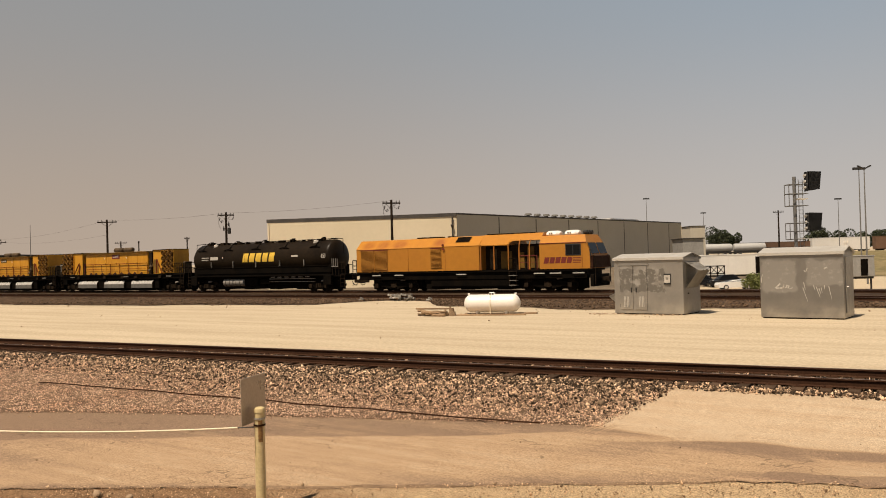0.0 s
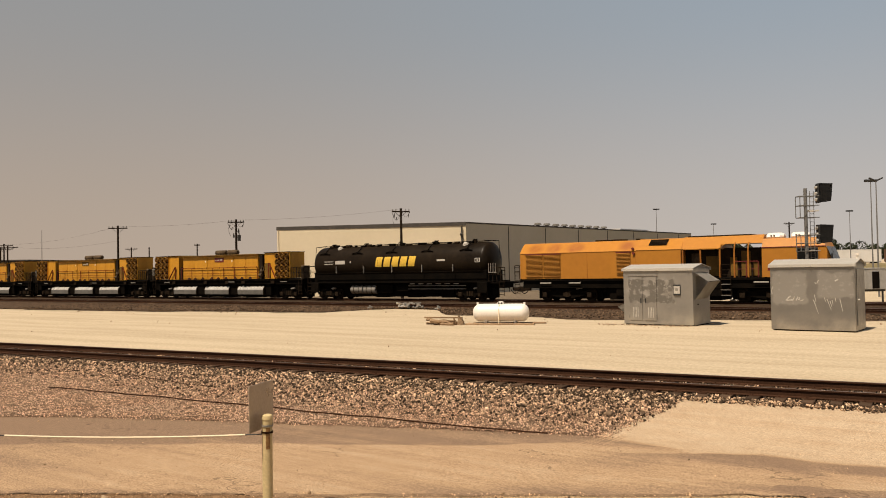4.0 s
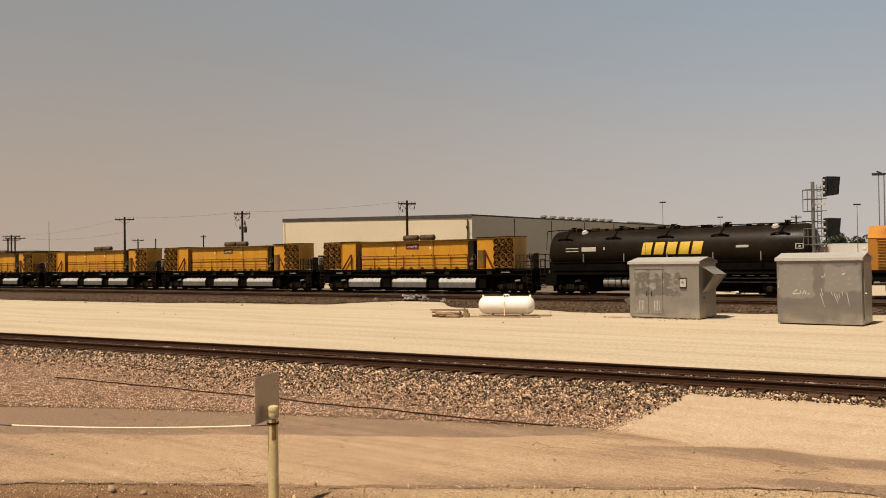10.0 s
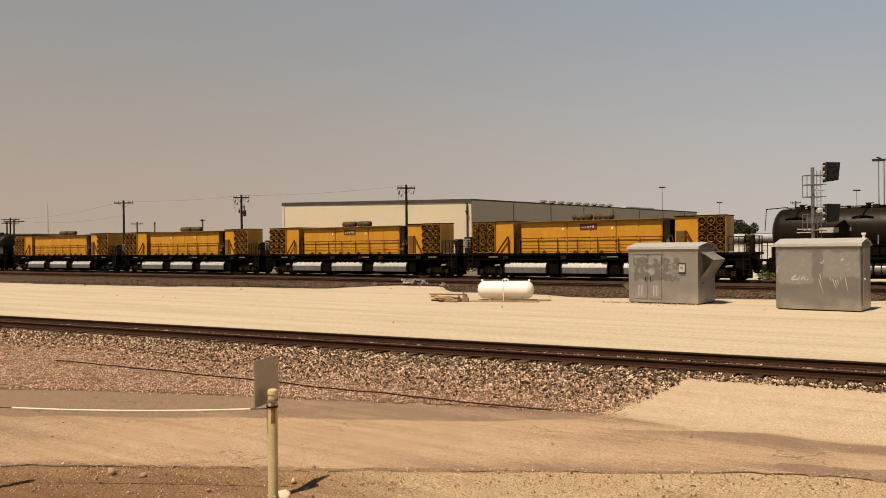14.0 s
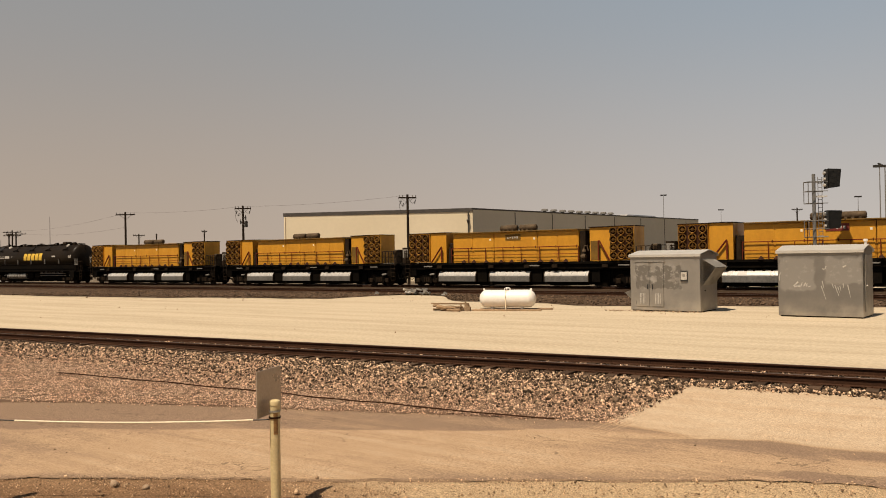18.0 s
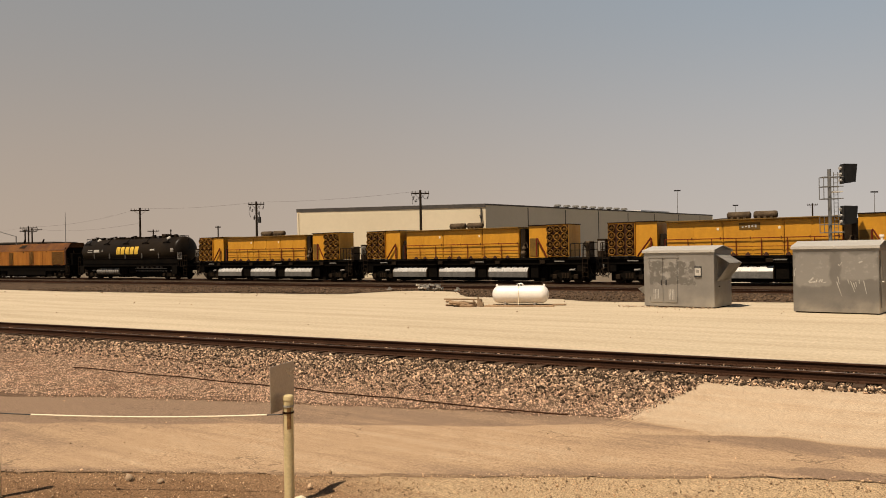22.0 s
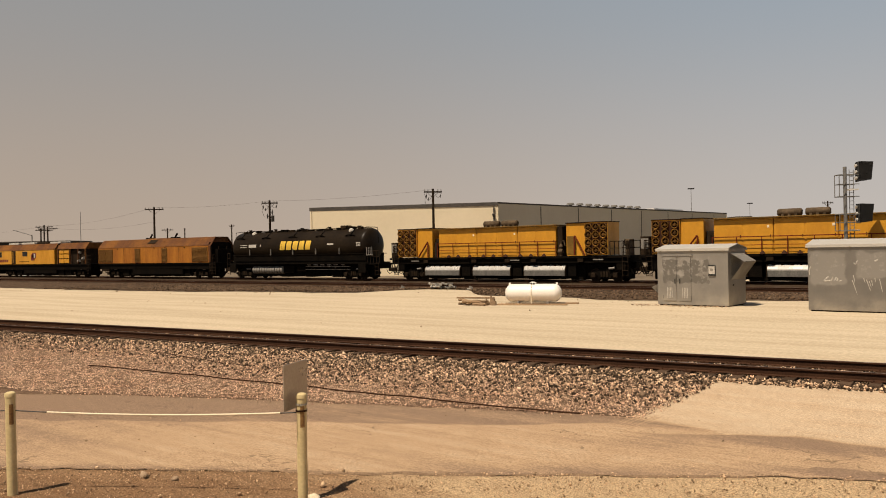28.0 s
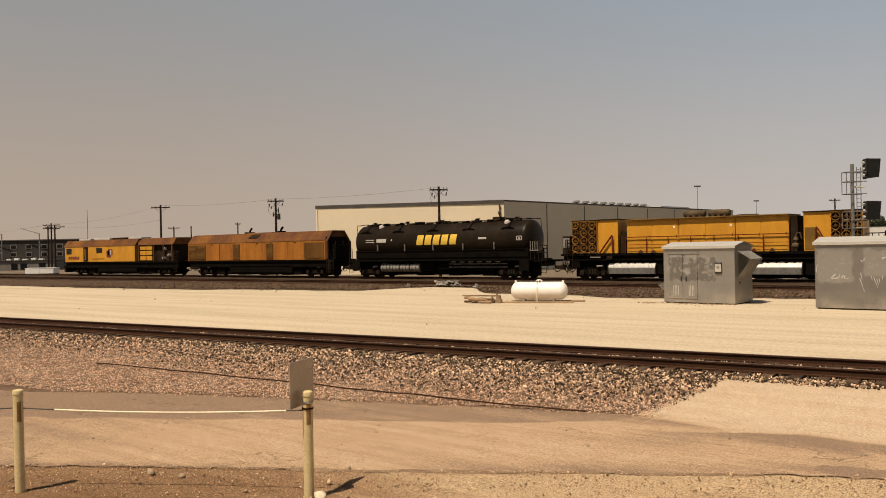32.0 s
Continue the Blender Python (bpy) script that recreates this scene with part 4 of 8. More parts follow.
        box(bm, (x - 0.01, 0.34, h - 1.2), (x + 0.012, dep - 0.5, h - 0.35), 0.005)
        part("vent_screen", bm, ALU_DARK, e)
        bm = bm_new()
        rod(bm, (x, 0.5, 0.95), (x + 0.05, 0.5, 0.95), 0.03, 8)
        part("lock", bm, MATT_BLACK, e)
        # small hood on the other end
        bm = bm_new()
        p = [(0, 0.3, 1.0), (0, 1.1, 1.0), (-0.52, 1.0, 0.80), (-0.52, 0.4, 0.80), (0, 0.3, 0.42), (0, 1.1, 0.42)]
        v = [bm.verts.new(k) for k in p]
        for f in ((0, 1, 2, 3), (3, 2, 5, 4), (0, 3, 4), (1, 5, 2)):
            bm.faces.new([v[i] for i in f])
        bmesh.ops.solidify(bm, geom=bm.faces[:], thickness=0.012)
        part("vent_hood", bm, ALU, e)
    else:
        for x, z, ln, lean in ((1.62, 1.25, 0.55, 0.32), (1.66, 1.45, 0.3, 0.2), (2.12, 1.28, 0.42, 0.34), (2.22, 1.22, 0.24, 0.3), (2.3, 1.25, 0.2, 0.2), (2.58, 1.3, 0.5, 0.2), (2.02, 1.34, 0.18, 0.3), (2.42, 1.34, 0.16, 0.1)):
            bm = bm_new()
            vs = [bm.verts.new(v) for v in ((x, -0.009, z), (x + 0.035, -0.009, z), (x + 0.022 + ln * lean, -0.009, z - ln), (x + 0.008 + ln * lean, -0.009, z - ln))]
            bm.faces.new(vs)
            part("drip_streak", bm, ALU_PALE, e, "pale paint drip")
        for x0, z0, x1, z1, thick in ((0.60, 1.22, 0.78, 1.40, 0.028), (0.62, 1.21, 0.86, 1.23, 0.03), (0.88, 1.22, 0.93, 1.38, 0.02), (0.98, 1.22, 1.06, 1.36, 0.022), (1.08, 1.22, 1.12, 1.34, 0.022), (1.14, 1.2, 1.26, 1.24, 0.02),
                                      (0.06, 1.45, 0.05, 1.62, 0.016), (0.05, 1.62, 0.11, 1.78, 0.016), (1.78, 1.9, 1.84, 2.02, 0.02), (1.70, 1.93, 1.76, 1.86, 0.02), (2.44, 1.98, 2.56, 2.04, 0.03)):
            bm = bm_new()
            rod(bm, (x0, -0.006, z0), (x1, -0.006, z1), thick, 6)
            bm.transform(Matrix.Translation((0, -0.004, 0)) @ Matrix.Diagonal((1, 0.15, 1, 1)))
            part("scrawl_mark", bm, LABEL, e, "illegible white scrawl")
        bm = bm_new()
        box(bm, (w, 0.3, 0.25), (w + 0.03, dep - 0.25, h - 0.2), 0.01)
        door = part("end_door", bm, ALU, e)
        bm = bm_new()
        rod(bm, (w + 0.03, 0.42, 1.25), (w + 0.09, 0.42, 1.25), 0.035, 10)
        part("latch", bm, ALU_PALE, door, "bright round latch")
        bm = bm_new()
        rod(bm, (w - 0.06, dep * 0.5, ridge - 0.02), (w - 0.06, dep * 0.5, ridge + 0.12), 0.05, 10)
        rod(bm, (w - 0.06, dep * 0.5, ridge + 0.12), (w - 0.06, dep * 0.5, ridge + 0.2), 0.085, 12)
        part("vent_cap", bm, WHITE, e, "white mushroom vent")
    return e


def propane_tank():
    e = thing("propane_tank", pose(-20.55, 34.75, 0.0, 0, 0, 20), "cream-white horizontal propane tank with a strap, on a plank skid", "gas tank")
    bm = bm_new()
    prof = [(-1.38, 0)]
    for k in range(1, 9):
        a = math.pi / 2 * k / 8
        prof.append((-1.03 - 0.35 * math.cos(a), 0.43 * math.sin(a)))
    prof += [(x, 0.43) for x in (-0.6, 0.0, 0.6)]
    prof += [(-x, r) for x, r in prof[8::-1]]
    lathe_x(bm, prof, 40, 0, 0.56)
    part("vessel", bm, WHITE, e, smooth=True)
    bm = bm_new()
    lathe_x(bm, [(-0.05, 0.437), (-0.01, 0.437)], 40, 0, 0.56)
    bmesh.ops.solidify(bm, geom=bm.faces[:], thickness=0.006)
    box(bm, (-0.05, -0.46, 0.02), (-0.01, -0.435, 0.6))
    part("strap", bm, SLEEVE, e, "pale tie-down strap")
    bm = bm_new()
    rod(bm, (0.0, 0, 0.96), (0.0, 0, 1.07), 0.16, 18)
    rod(bm, (0.0, 0, 1.07), (0.0, 0, 1.10), 0.14, 18, 0.08)
    part("valve_dome", bm, WHITE, e, smooth=True)
    bm = bm_new()
    for x in (-0.07, 0.06):
        rod(bm, (x, -0.17, 1.02), (x, -0.15, 1.02), 0.045, 8)
    part("valve", bm, MATT_BLACK, e, "dark valve fittings")
    for x in (-1.15, 1.15):
        bm = bm_new()
        box(bm, (x - 0.05, -0.012, 0.96), (x + 0.05, 0.012, 1.06), 0.008)
        part("lifting_eye", bm, WHITE, e)
    for x in (-0.72, 0.72):
        for y in (-0.22, 0.22):
            bm = bm_new()
            box(bm, (x - 0.05, y - 0.03, 0.07), (x + 0.05, y + 0.03, 0.24))
            part("foot", bm, WHITE, e)
    for k, (y, x0, x1) in enumerate(((-0.5, -1.65, 1.7), (0.3, -1.4, 2.15))):
        p = thing("plank", pose(-20.55, 34.75, 0.0, 0, 0, 20 + (4 if k else -1)), "weathered plank under the propane tank", "plank", "planks")
        bm = bm_new()
        box(bm, (x0, y - 0.16, 0.005), (x1, y + 0.16, 0.07), 0.006)
        part("board", bm, WEATHERED, p)


def lumber_pile():
    """Twisted old timbers on the sand, one straight beam across their top."""
    rng = random.Random(8)
    label = "weathered grey-brown timber lying in a low pile"
    for k in range(7):
        L = rng.uniform(0.9, 1.9)
        layer = k // 4
        m = pose(-23.15 + rng.uniform(-0.4, 0.4), 33.1 + (k % 4) * 0.2, 0.06 + layer * 0.13, rng.uniform(-20, 20), rng.uniform(-6, 6) * layer, 18 + rng.uniform(-22, 22))
        p = thing("timber", m, label, "timber", "pile of timber")
        bm = bm_new()
        bend = [rng.uniform(-0.05, 0.05) for q in range(6)]
        tube(bm, [(-L / 2 + L * q / 5, bend[q], 0.6 * bend[(q + 2) % 6]) for q in range(6)], rng.uniform(0.055, 0.085), 6)
        part("board", bm, WEATHERED, p)
    p = thing("timber", pose(-23.05, 33.45, 0.35, 0, 0.5, 20), "straight squared beam across a pile of old timbers", "timber", "pile of timber")
    bm = bm_new()
    box(bm, (-0.95, -0.075, -0.035), (0.95, 0.075, 0.035), 0.012)
    part("board", bm, WEATHERED, p)
    for x, y, z, h, turn in ((-22.2, 33.62, 0.0, 0.46, 20), (-22.02, 33.5, 0.0, 0.30, 75), (-22.42, 33.45, 0.0, 0.33, 140)):
        p = thing("log_chunk", pose(x, y, z, rng.uniform(-9, 9), rng.uniform(-9, 9), turn), "split end of a rotten timber", "timber", "log chunks")
        bm = bm_new()
        rod(bm, (0, 0, -0.03), (0.03, 0.02, h * 0.7), 0.15, 7, 0.12)
        rod(bm, (-0.04, 0.02, h * 0.4), (-0.05, 0.03, h), 0.07, 6, 0.04)
        part("wood", bm, WEATHERED, p)


def scrap_heap():
    rng = random.Random(21)
    for k in range(16):
        x, y = -34.3 + rng.gauss(0, 0.75) * (1 - 0.25 * (k % 3)), 45.4 + rng.gauss(0, 0.3)
        p = thing("scrap_piece", pose(x, y, 0.12, rng.uniform(-12, 12), rng.uniform(-12, 12), rng.uniform(0, 180)), "bent bright scrap-metal fitting lying by the track", "scrap", "scrap heap")
        bm = bm_new()
        L = rng.uniform(0.22, 0.65)
        if k % 3 == 0:
            rod(bm, (-L / 2, 0, 0), (L / 2, 0, 0.04), 0.07, 10)
            rod(bm, (L / 2 - 0.05, 0, 0.03), (L / 2, 0, 0.04), 0.11, 10)
        elif k % 3 == 1:
            box(bm, (-L / 2, -0.12, -0.05), (L / 2, 0.12, -0.02))
            box(bm, (-L / 2, -0.12, -0.05), (-L / 2 + 0.04, 0.12, 0.14))
        else:
            box(bm, (-L / 2, -0.05, -0.06), (L / 2, 0.05, 0.06), 0.02)
        part("metal", bm, (ALU_DARK, ALU_PALE, ALU_DARK, ALU, SILVER)[k % 5], p)
        p.matrix_basis = pose(0, 0, 0.13 * (k % 3)) @ p.matrix_basis
    for x, y in ((-36.7, 44.3), (-31.6, 45.2)):
        p = thing("scrap_piece", pose(x, y, 0.1, 0, 0, 30), "small bright scrap-metal fitting on the sand", "scrap", "scrap heap")
        bm = bm_new()
        box(bm, (-0.2, -0.12, -0.1), (0.12, 0.12, 0.02), 0.03)
        rod(bm, (0.02, 0, 0.0), (0.06, 0, 0.16), 0.09, 10)
        box(bm, (0.1, -0.16, -0.1), (0.2, 0.16, 0.1), 0.02)
        part("metal", bm, ALU_DARK if x < -33 else ALU, p)


def guard_post(x, y, label):
    z = height(x, y)
    e = thing("guard_post", pose(x, y, z, 0.6, 0.9, 0), label, "post", "guard posts")
    top = 1.27
    bm = bm_new()
    rod(bm, (0, 0, -0.25), (0, 0, top), 0.062, 20)
    part("tube", bm, CREAM_POST, e, smooth=True)
    bm = bm_new()
    prof = [(0.0, 0.068), (0.035, 0.068), (0.05, 0.062), (0.06, 0.045), (0.066, 0.0)]
    lathe_x(bm, prof, 20)
    bm.transform(pose(0, 0, top - 0.01) @ Matrix.Rotation(radians(-90), 4, "Y"))
    part("cap", bm, CREAM_POST, e, smooth=True)
    bm = bm_new()
    a0 = math.atan2(-y, -x) + 0.15
    for z0, z1, w in ((top - 0.36, top - 0.1, 0.42),):
        ring = []
        for z2 in (z0, z1):
            ring.append([bm.verts.new((0.064 * math.cos(a0 + w * (k / 6 - 0.5) * 2), 0.064 * math.sin(a0 + w * (k / 6 - 0.5) * 2), z2)) for k in range(7)])
        for k in range(6):
            bm.faces.new((ring[0][k], ring[0][k + 1], ring[1][k + 1], ring[1][k]))
    part("tape", bm, RUST_TAPE, e, "faded brown reflective tape")
    return e, z


def make_barrier():
    posts = [(-14.2, 3.3), (-10.86, 5.2), (-7.52, 7.10)]
    tops = []
    for i, (x, y) in enumerate(posts):
        e, z = guard_post(x, y, "cream plastic guard post with brown tape and a sign plate" if i == 2 else "cream plastic guard post with brown reflective tape")
        tops.append(Vector((x, y, z + 1.08)))
        if i == 2:
            # square sign plate set across the line of the track
            plate = bm_new()
            turned_box(plate, (-0.122, 0.022, 1.405), (0.56, 0.010, 0.565), rz=106.0, bevel=0.003)
            part("sign_plate", plate, SIGN_BACK, e, "plain grey back of a sign plate")
            for zz in (1.11, 1.19):
                bm = bm_new()
                lathe_x(bm, [(-0.012, 0.071), (0.012, 0.071)], 18)
                bmesh.ops.solidify(bm, geom=bm.faces[:], thickness=0.006)
                bm.transform(pose(0, 0, zz) @ Matrix.Rotation(radians(-90), 4, "Y"))
                part("clamp", bm, RAIL if zz < 1.15 else LABEL, e, "metal band clamp")
    for a, b in zip(tops, tops[1:]):
        e = thing("barrier_cable", Matrix.Translation(a), "dark cable in a cream sleeve between guard posts", "cable", "barrier cables")
        d = b - a
        sag = lambda f: Vector((d.x * f, d.y * f, d.z * f - 0.045 * 4 * f * (1 - f)))
        bm = bm_new()
        tube(bm, [sag(k / 24) for k in range(25)], 0.008, 6)
        part("wire_rope", bm, WIRE, e)
        bm = bm_new()
        tube(bm, [sag(0.13 + 0.8 * k / 24) for k in range(25)], 0.0115, 8)
        part("sleeve", bm, SLEEVE, e, "cream plastic sleeve")


def ground_cables():
    for k, (a, b) in enumerate((((-21.2, 12.25), (-6.9, 13.2)), ((-21.5, 14.15), (-16.5, 13.8)))):
        e = thing("ground_cable", pose(0, 0, 0), "thin dark cable lying loose on gravel and dirt", "cable", "ground cables")
        bm = bm_new()
        n = 60
        pts = []
        for i in range(n + 1):
            f = i / n
            x, y = a[0] + (b[0] - a[0]) * f, a[1] + (b[1] - a[1]) * f + 0.025 * math.sin(f * 7)
            pts.append(Vector((x, y, height(x, y) + (0.075 if k < 2 else 0.02) + 0.02 * rough(x, y, 1.0))))
        tube(bm, pts, (0.015, 0.009, 0.004)[k], 6)
        part("cable", bm, RAIL, e)


# ---- the maintenance train: x forward, near side at y < 0, z = 0 at the top of the rail ----
TRAIN = []
WHEEL_R = 0.46


def wheelset(parent, x):
    bm = bm_new()
    for y in (-0.745, 0.745):
        s = -1 if y < 0 else 1
        prof = [(s * 0.08, 0.0), (s * 0.08, 0.10), (s * 0.045, 0.14), (s * 0.03, 0.34), (s * 0.06, 0.37), (s * 0.06, WHEEL_R), (-s * 0.05, WHEEL_R + 0.004), (-s * 0.055, WHEEL_R + 0.028), (-s * 0.075, WHEEL_R + 0.02), (-s * 0.075, 0.37), (-s * 0.03, 0.3), (-s * 0.045, 0.14), (-s * 0.1, 0.0)]
        b2 = bm_new()
        lathe_x(b2, prof, 28)
        b2.transform(pose(0, y, 0) @ Matrix.Rotation(radians(90), 4, "Z"))
        me = bpy.data.meshes.new("tmp")
        b2.to_mesh(me)
        b2.free()
        bm.from_mesh(me)
        bpy.data.meshes.remove(me)
    rod(bm, (0, -0.75, 0), (0, 0.75, 0), 0.08, 12)
    for k in range(5):
        a = 2 * math.pi * k / 5
        rod(bm, (0.22 * math.cos(a), -0.80, 0.22 * math.sin(a)), (0.22 * math.cos(a), -0.76, 0.22 * math.sin(a)), 0.035, 6)
    ws = part("wheelset", bm, GRIME, parent, smooth=True)
    ws.matrix_basis = pose(x, 0, WHEEL_R)
    return ws


def bogie(car, x, axles=2, base=1.8):
    bm = bm_new()
    half = base * (axles - 1) / 2
    for y in (-1.02, 1.02):
        pts = [(-half - 0.42, 0.42), (-half - 0.42, 0.62), (-half + 0.35, 0.72), (-0.45, 0.86), (0.45, 0.86), (half - 0.35, 0.72), (half + 0.42, 0.62), (half + 0.42, 0.42), (half - 0.3, 0.44), (0.42, 0.24), (-0.42, 0.24), (-half + 0.3, 0.44)]
        a = [bm.verts.new((px, y - 0.07, pz)) for px, pz in pts]
        b = [bm.verts.new((px, y + 0.07, pz)) for px, pz in pts]
        bm.faces.new(a)
        bm.faces.new(b[::-1])
        for i in range(len(pts)):
            j = (i + 1) % len(pts)
            bm.faces.new((a[i], b[i], b[j], a[j]))
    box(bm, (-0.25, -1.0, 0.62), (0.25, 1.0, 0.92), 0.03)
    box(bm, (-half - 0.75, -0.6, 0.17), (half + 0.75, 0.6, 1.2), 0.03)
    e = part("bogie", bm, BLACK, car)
    e.matrix_basis = pose(x, 0, 0)
    for y in (-1.1, 1.1):
        for k in range(axles):
            bm = bm_new()
            cx = -half + k * base
            box(bm, (cx - 0.17, y - 0.1, 0.3), (cx + 0.17, y + 0.1, 0.64), 0.03)
            part("axle_box", bm, GRIME, e)
        bm = bm_new()
        for sx in (-0.22, 0.0, 0.22):
            rod(bm, (sx, y, 0.36), (sx, y, 0.72), 0.085, 10)
        part("spring_nest", bm, GRIME, e)
        bm = bm_new()
        rod(bm, (half * 0.45, y - 0.08, 0.93), (half * 0.45 + 0.45, y - 0.08, 0.97), 0.08, 10)
        part("brake_cylinder", bm, ALU_DARK, e, "pale brake cylinder")
    for k in range(axles):
        wheelset(e, -half + k * base)
    return e


def coupler(car, x, s):
    bm = bm_new()
    box(bm, (min(x, x + s * 0.75), -0.1, 0.72), (max(x, x + s * 0.75), 0.1, 0.98), 0.03)
    box(bm, (min(x + s * 0.55, x + s * 0.85), -0.17, 0.66), (max(x + s * 0.55, x + s * 0.85), 0.17, 1.04), 0.05)
    c = part("coupler", bm, GRIME, car)
    bm = bm_new()
    p0 = Vector((x, -0.35, 0.85))
    for k in range(8):
        f0, f1 = k / 8, (k + 1) / 8
        rod(bm, (x + s * 0.75 * f0, -0.35, 0.85 - 1.3 * f0 * (1 - f0)), (x + s * 0.75 * f1, -0.35, 0.85 - 1.3 * f1 * (1 - f1)), 0.03, 6)
    part("air_hose", bm, BLACK, c)


def handrail(car, x0, x1, y, z, h, step_len, material, name="handrail", mid=True, thick=1.0):
    n = max(1, round((x1 - x0) / step_len))
    bm = bm_new()
    rod(bm, (x0, y, z + h), (x1, y, z + h), 0.03 * thick, 6)
    rail = part(name, bm, material, car)
    if mid:
        bm = bm_new()
        rod(bm, (x0, y, z + h * 0.52), (x1, y, z + h * 0.52), 0.018 * thick, 6)
        part("mid_rail", bm, material, rail)
    post = None
    for k in range(n + 1):
        x = x0 + (x1 - x0) * k / n
        if post is None:
            bm = bm_new()
            rod(bm, (0, 0, 0), (0, 0, h), 0.03 * thick, 6)
            post = part("stanchion", bm, material, rail)
            post.matrix_basis = pose(x, y, z)
        else:
            again("stanchion", post, pose(x, y, z), rail)
    return rail


def ladder(car, x, y, z0, z1, material=None, w=0.42):
    bm = bm_new()
    for sx in (-w / 2, w / 2):
        rod(bm, (x + sx, y, z0), (x + sx, y, z1), 0.02, 6)
    n = int((z1 - z0) / 0.32)
    for k in range(n + 1):
        z = z0 + 0.08 + k * 0.32
        rod(bm, (x - w / 2, y, z), (x + w / 2, y, z), 0.018, 6)
    return part("ladder", bm, material or GRIME, car)


def louvre_panel(car, x0, x1, z0, z1, y, slats, material=None, frame_material=None):
    bm = bm_new()
    box(bm, (x0, y - 0.02, z0), (x1, y + 0.01, z1))
    p = part("grille", bm, material or LOUVRE, car, "dusty louvred grille")
    first = None
    for k in range(slats):
        z = z0 + (k + 0.5) * (z1 - z0) / slats
        if first is None:
            bm = bm_new()
            turned_box(bm, (0, 0, 0), (x1 - x0 - 0.06, 0.05, 0.018), rx=35)
            first = part("slat", bm, material or LOUVRE, p)
            first.matrix_basis = pose((x0 + x1) / 2, y - 0.035, z)
        else:
            again("slat", first, pose((x0 + x1) / 2, y - 0.035, z), p)
    return p


def block_mark(car, x0, x1, z0, z1, y, n, material, slant=0.25, name="logo_block"):
    """A worn brand mark as plain slanted blocks."""
    w = (x1 - x0) / n
    g = bm_new()
    for k in range(n):
        a, b = x0 + k * w, x0 + (k + 0.84) * w
        s = slant * (z1 - z0)
        v = [g.verts.new(q) for q in ((a, y, z0), (b, y, z0), (b + s, y, z1), (a + s, y, z1))]
        g.faces.new(v)
    return part(name, g, material, car, "worn brand mark in plain blocks")


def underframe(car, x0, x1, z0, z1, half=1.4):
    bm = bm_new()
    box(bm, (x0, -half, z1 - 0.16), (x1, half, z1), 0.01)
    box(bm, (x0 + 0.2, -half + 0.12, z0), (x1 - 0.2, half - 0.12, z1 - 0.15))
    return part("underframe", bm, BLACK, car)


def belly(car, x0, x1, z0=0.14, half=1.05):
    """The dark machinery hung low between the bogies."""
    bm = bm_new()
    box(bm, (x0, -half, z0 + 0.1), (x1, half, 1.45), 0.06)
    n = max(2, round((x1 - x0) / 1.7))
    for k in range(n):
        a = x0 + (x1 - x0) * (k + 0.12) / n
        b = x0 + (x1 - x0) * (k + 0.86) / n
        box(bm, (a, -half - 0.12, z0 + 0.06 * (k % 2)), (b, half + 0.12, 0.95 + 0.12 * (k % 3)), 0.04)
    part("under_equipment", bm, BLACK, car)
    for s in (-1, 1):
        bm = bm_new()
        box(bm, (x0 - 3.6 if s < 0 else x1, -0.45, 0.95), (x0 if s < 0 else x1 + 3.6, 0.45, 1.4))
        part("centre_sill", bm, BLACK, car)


def hood_body(car, x0, x1, z0, ze, zr, half, material, roof_material, name="hood", inset=0.72):
    bm = bm_new()
    extrude_profile(bm, [(-half, z0), (half, z0), (half, ze), (-half, ze)], x0, x1)
    b = part(name, bm, material, car)
    bm = bm_new()
    o = 0.03
    extrude_profile(bm, [(-half - o, ze), (half + o, ze), (half - inset, zr - 0.04), (half - inset - 0.25, zr), (-half + inset + 0.25, zr), (-half + inset, zr - 0.04)], x0 - 0.02, x1 + 0.02)
    part("roof", bm, roof_material, b)
    return b


def car_empty(name, xc, label, category, group=""):
    e = thing(name, pose(xc, 55.26, 0.2), label, category, group)
    TRAIN.append((e, xc))
    return e


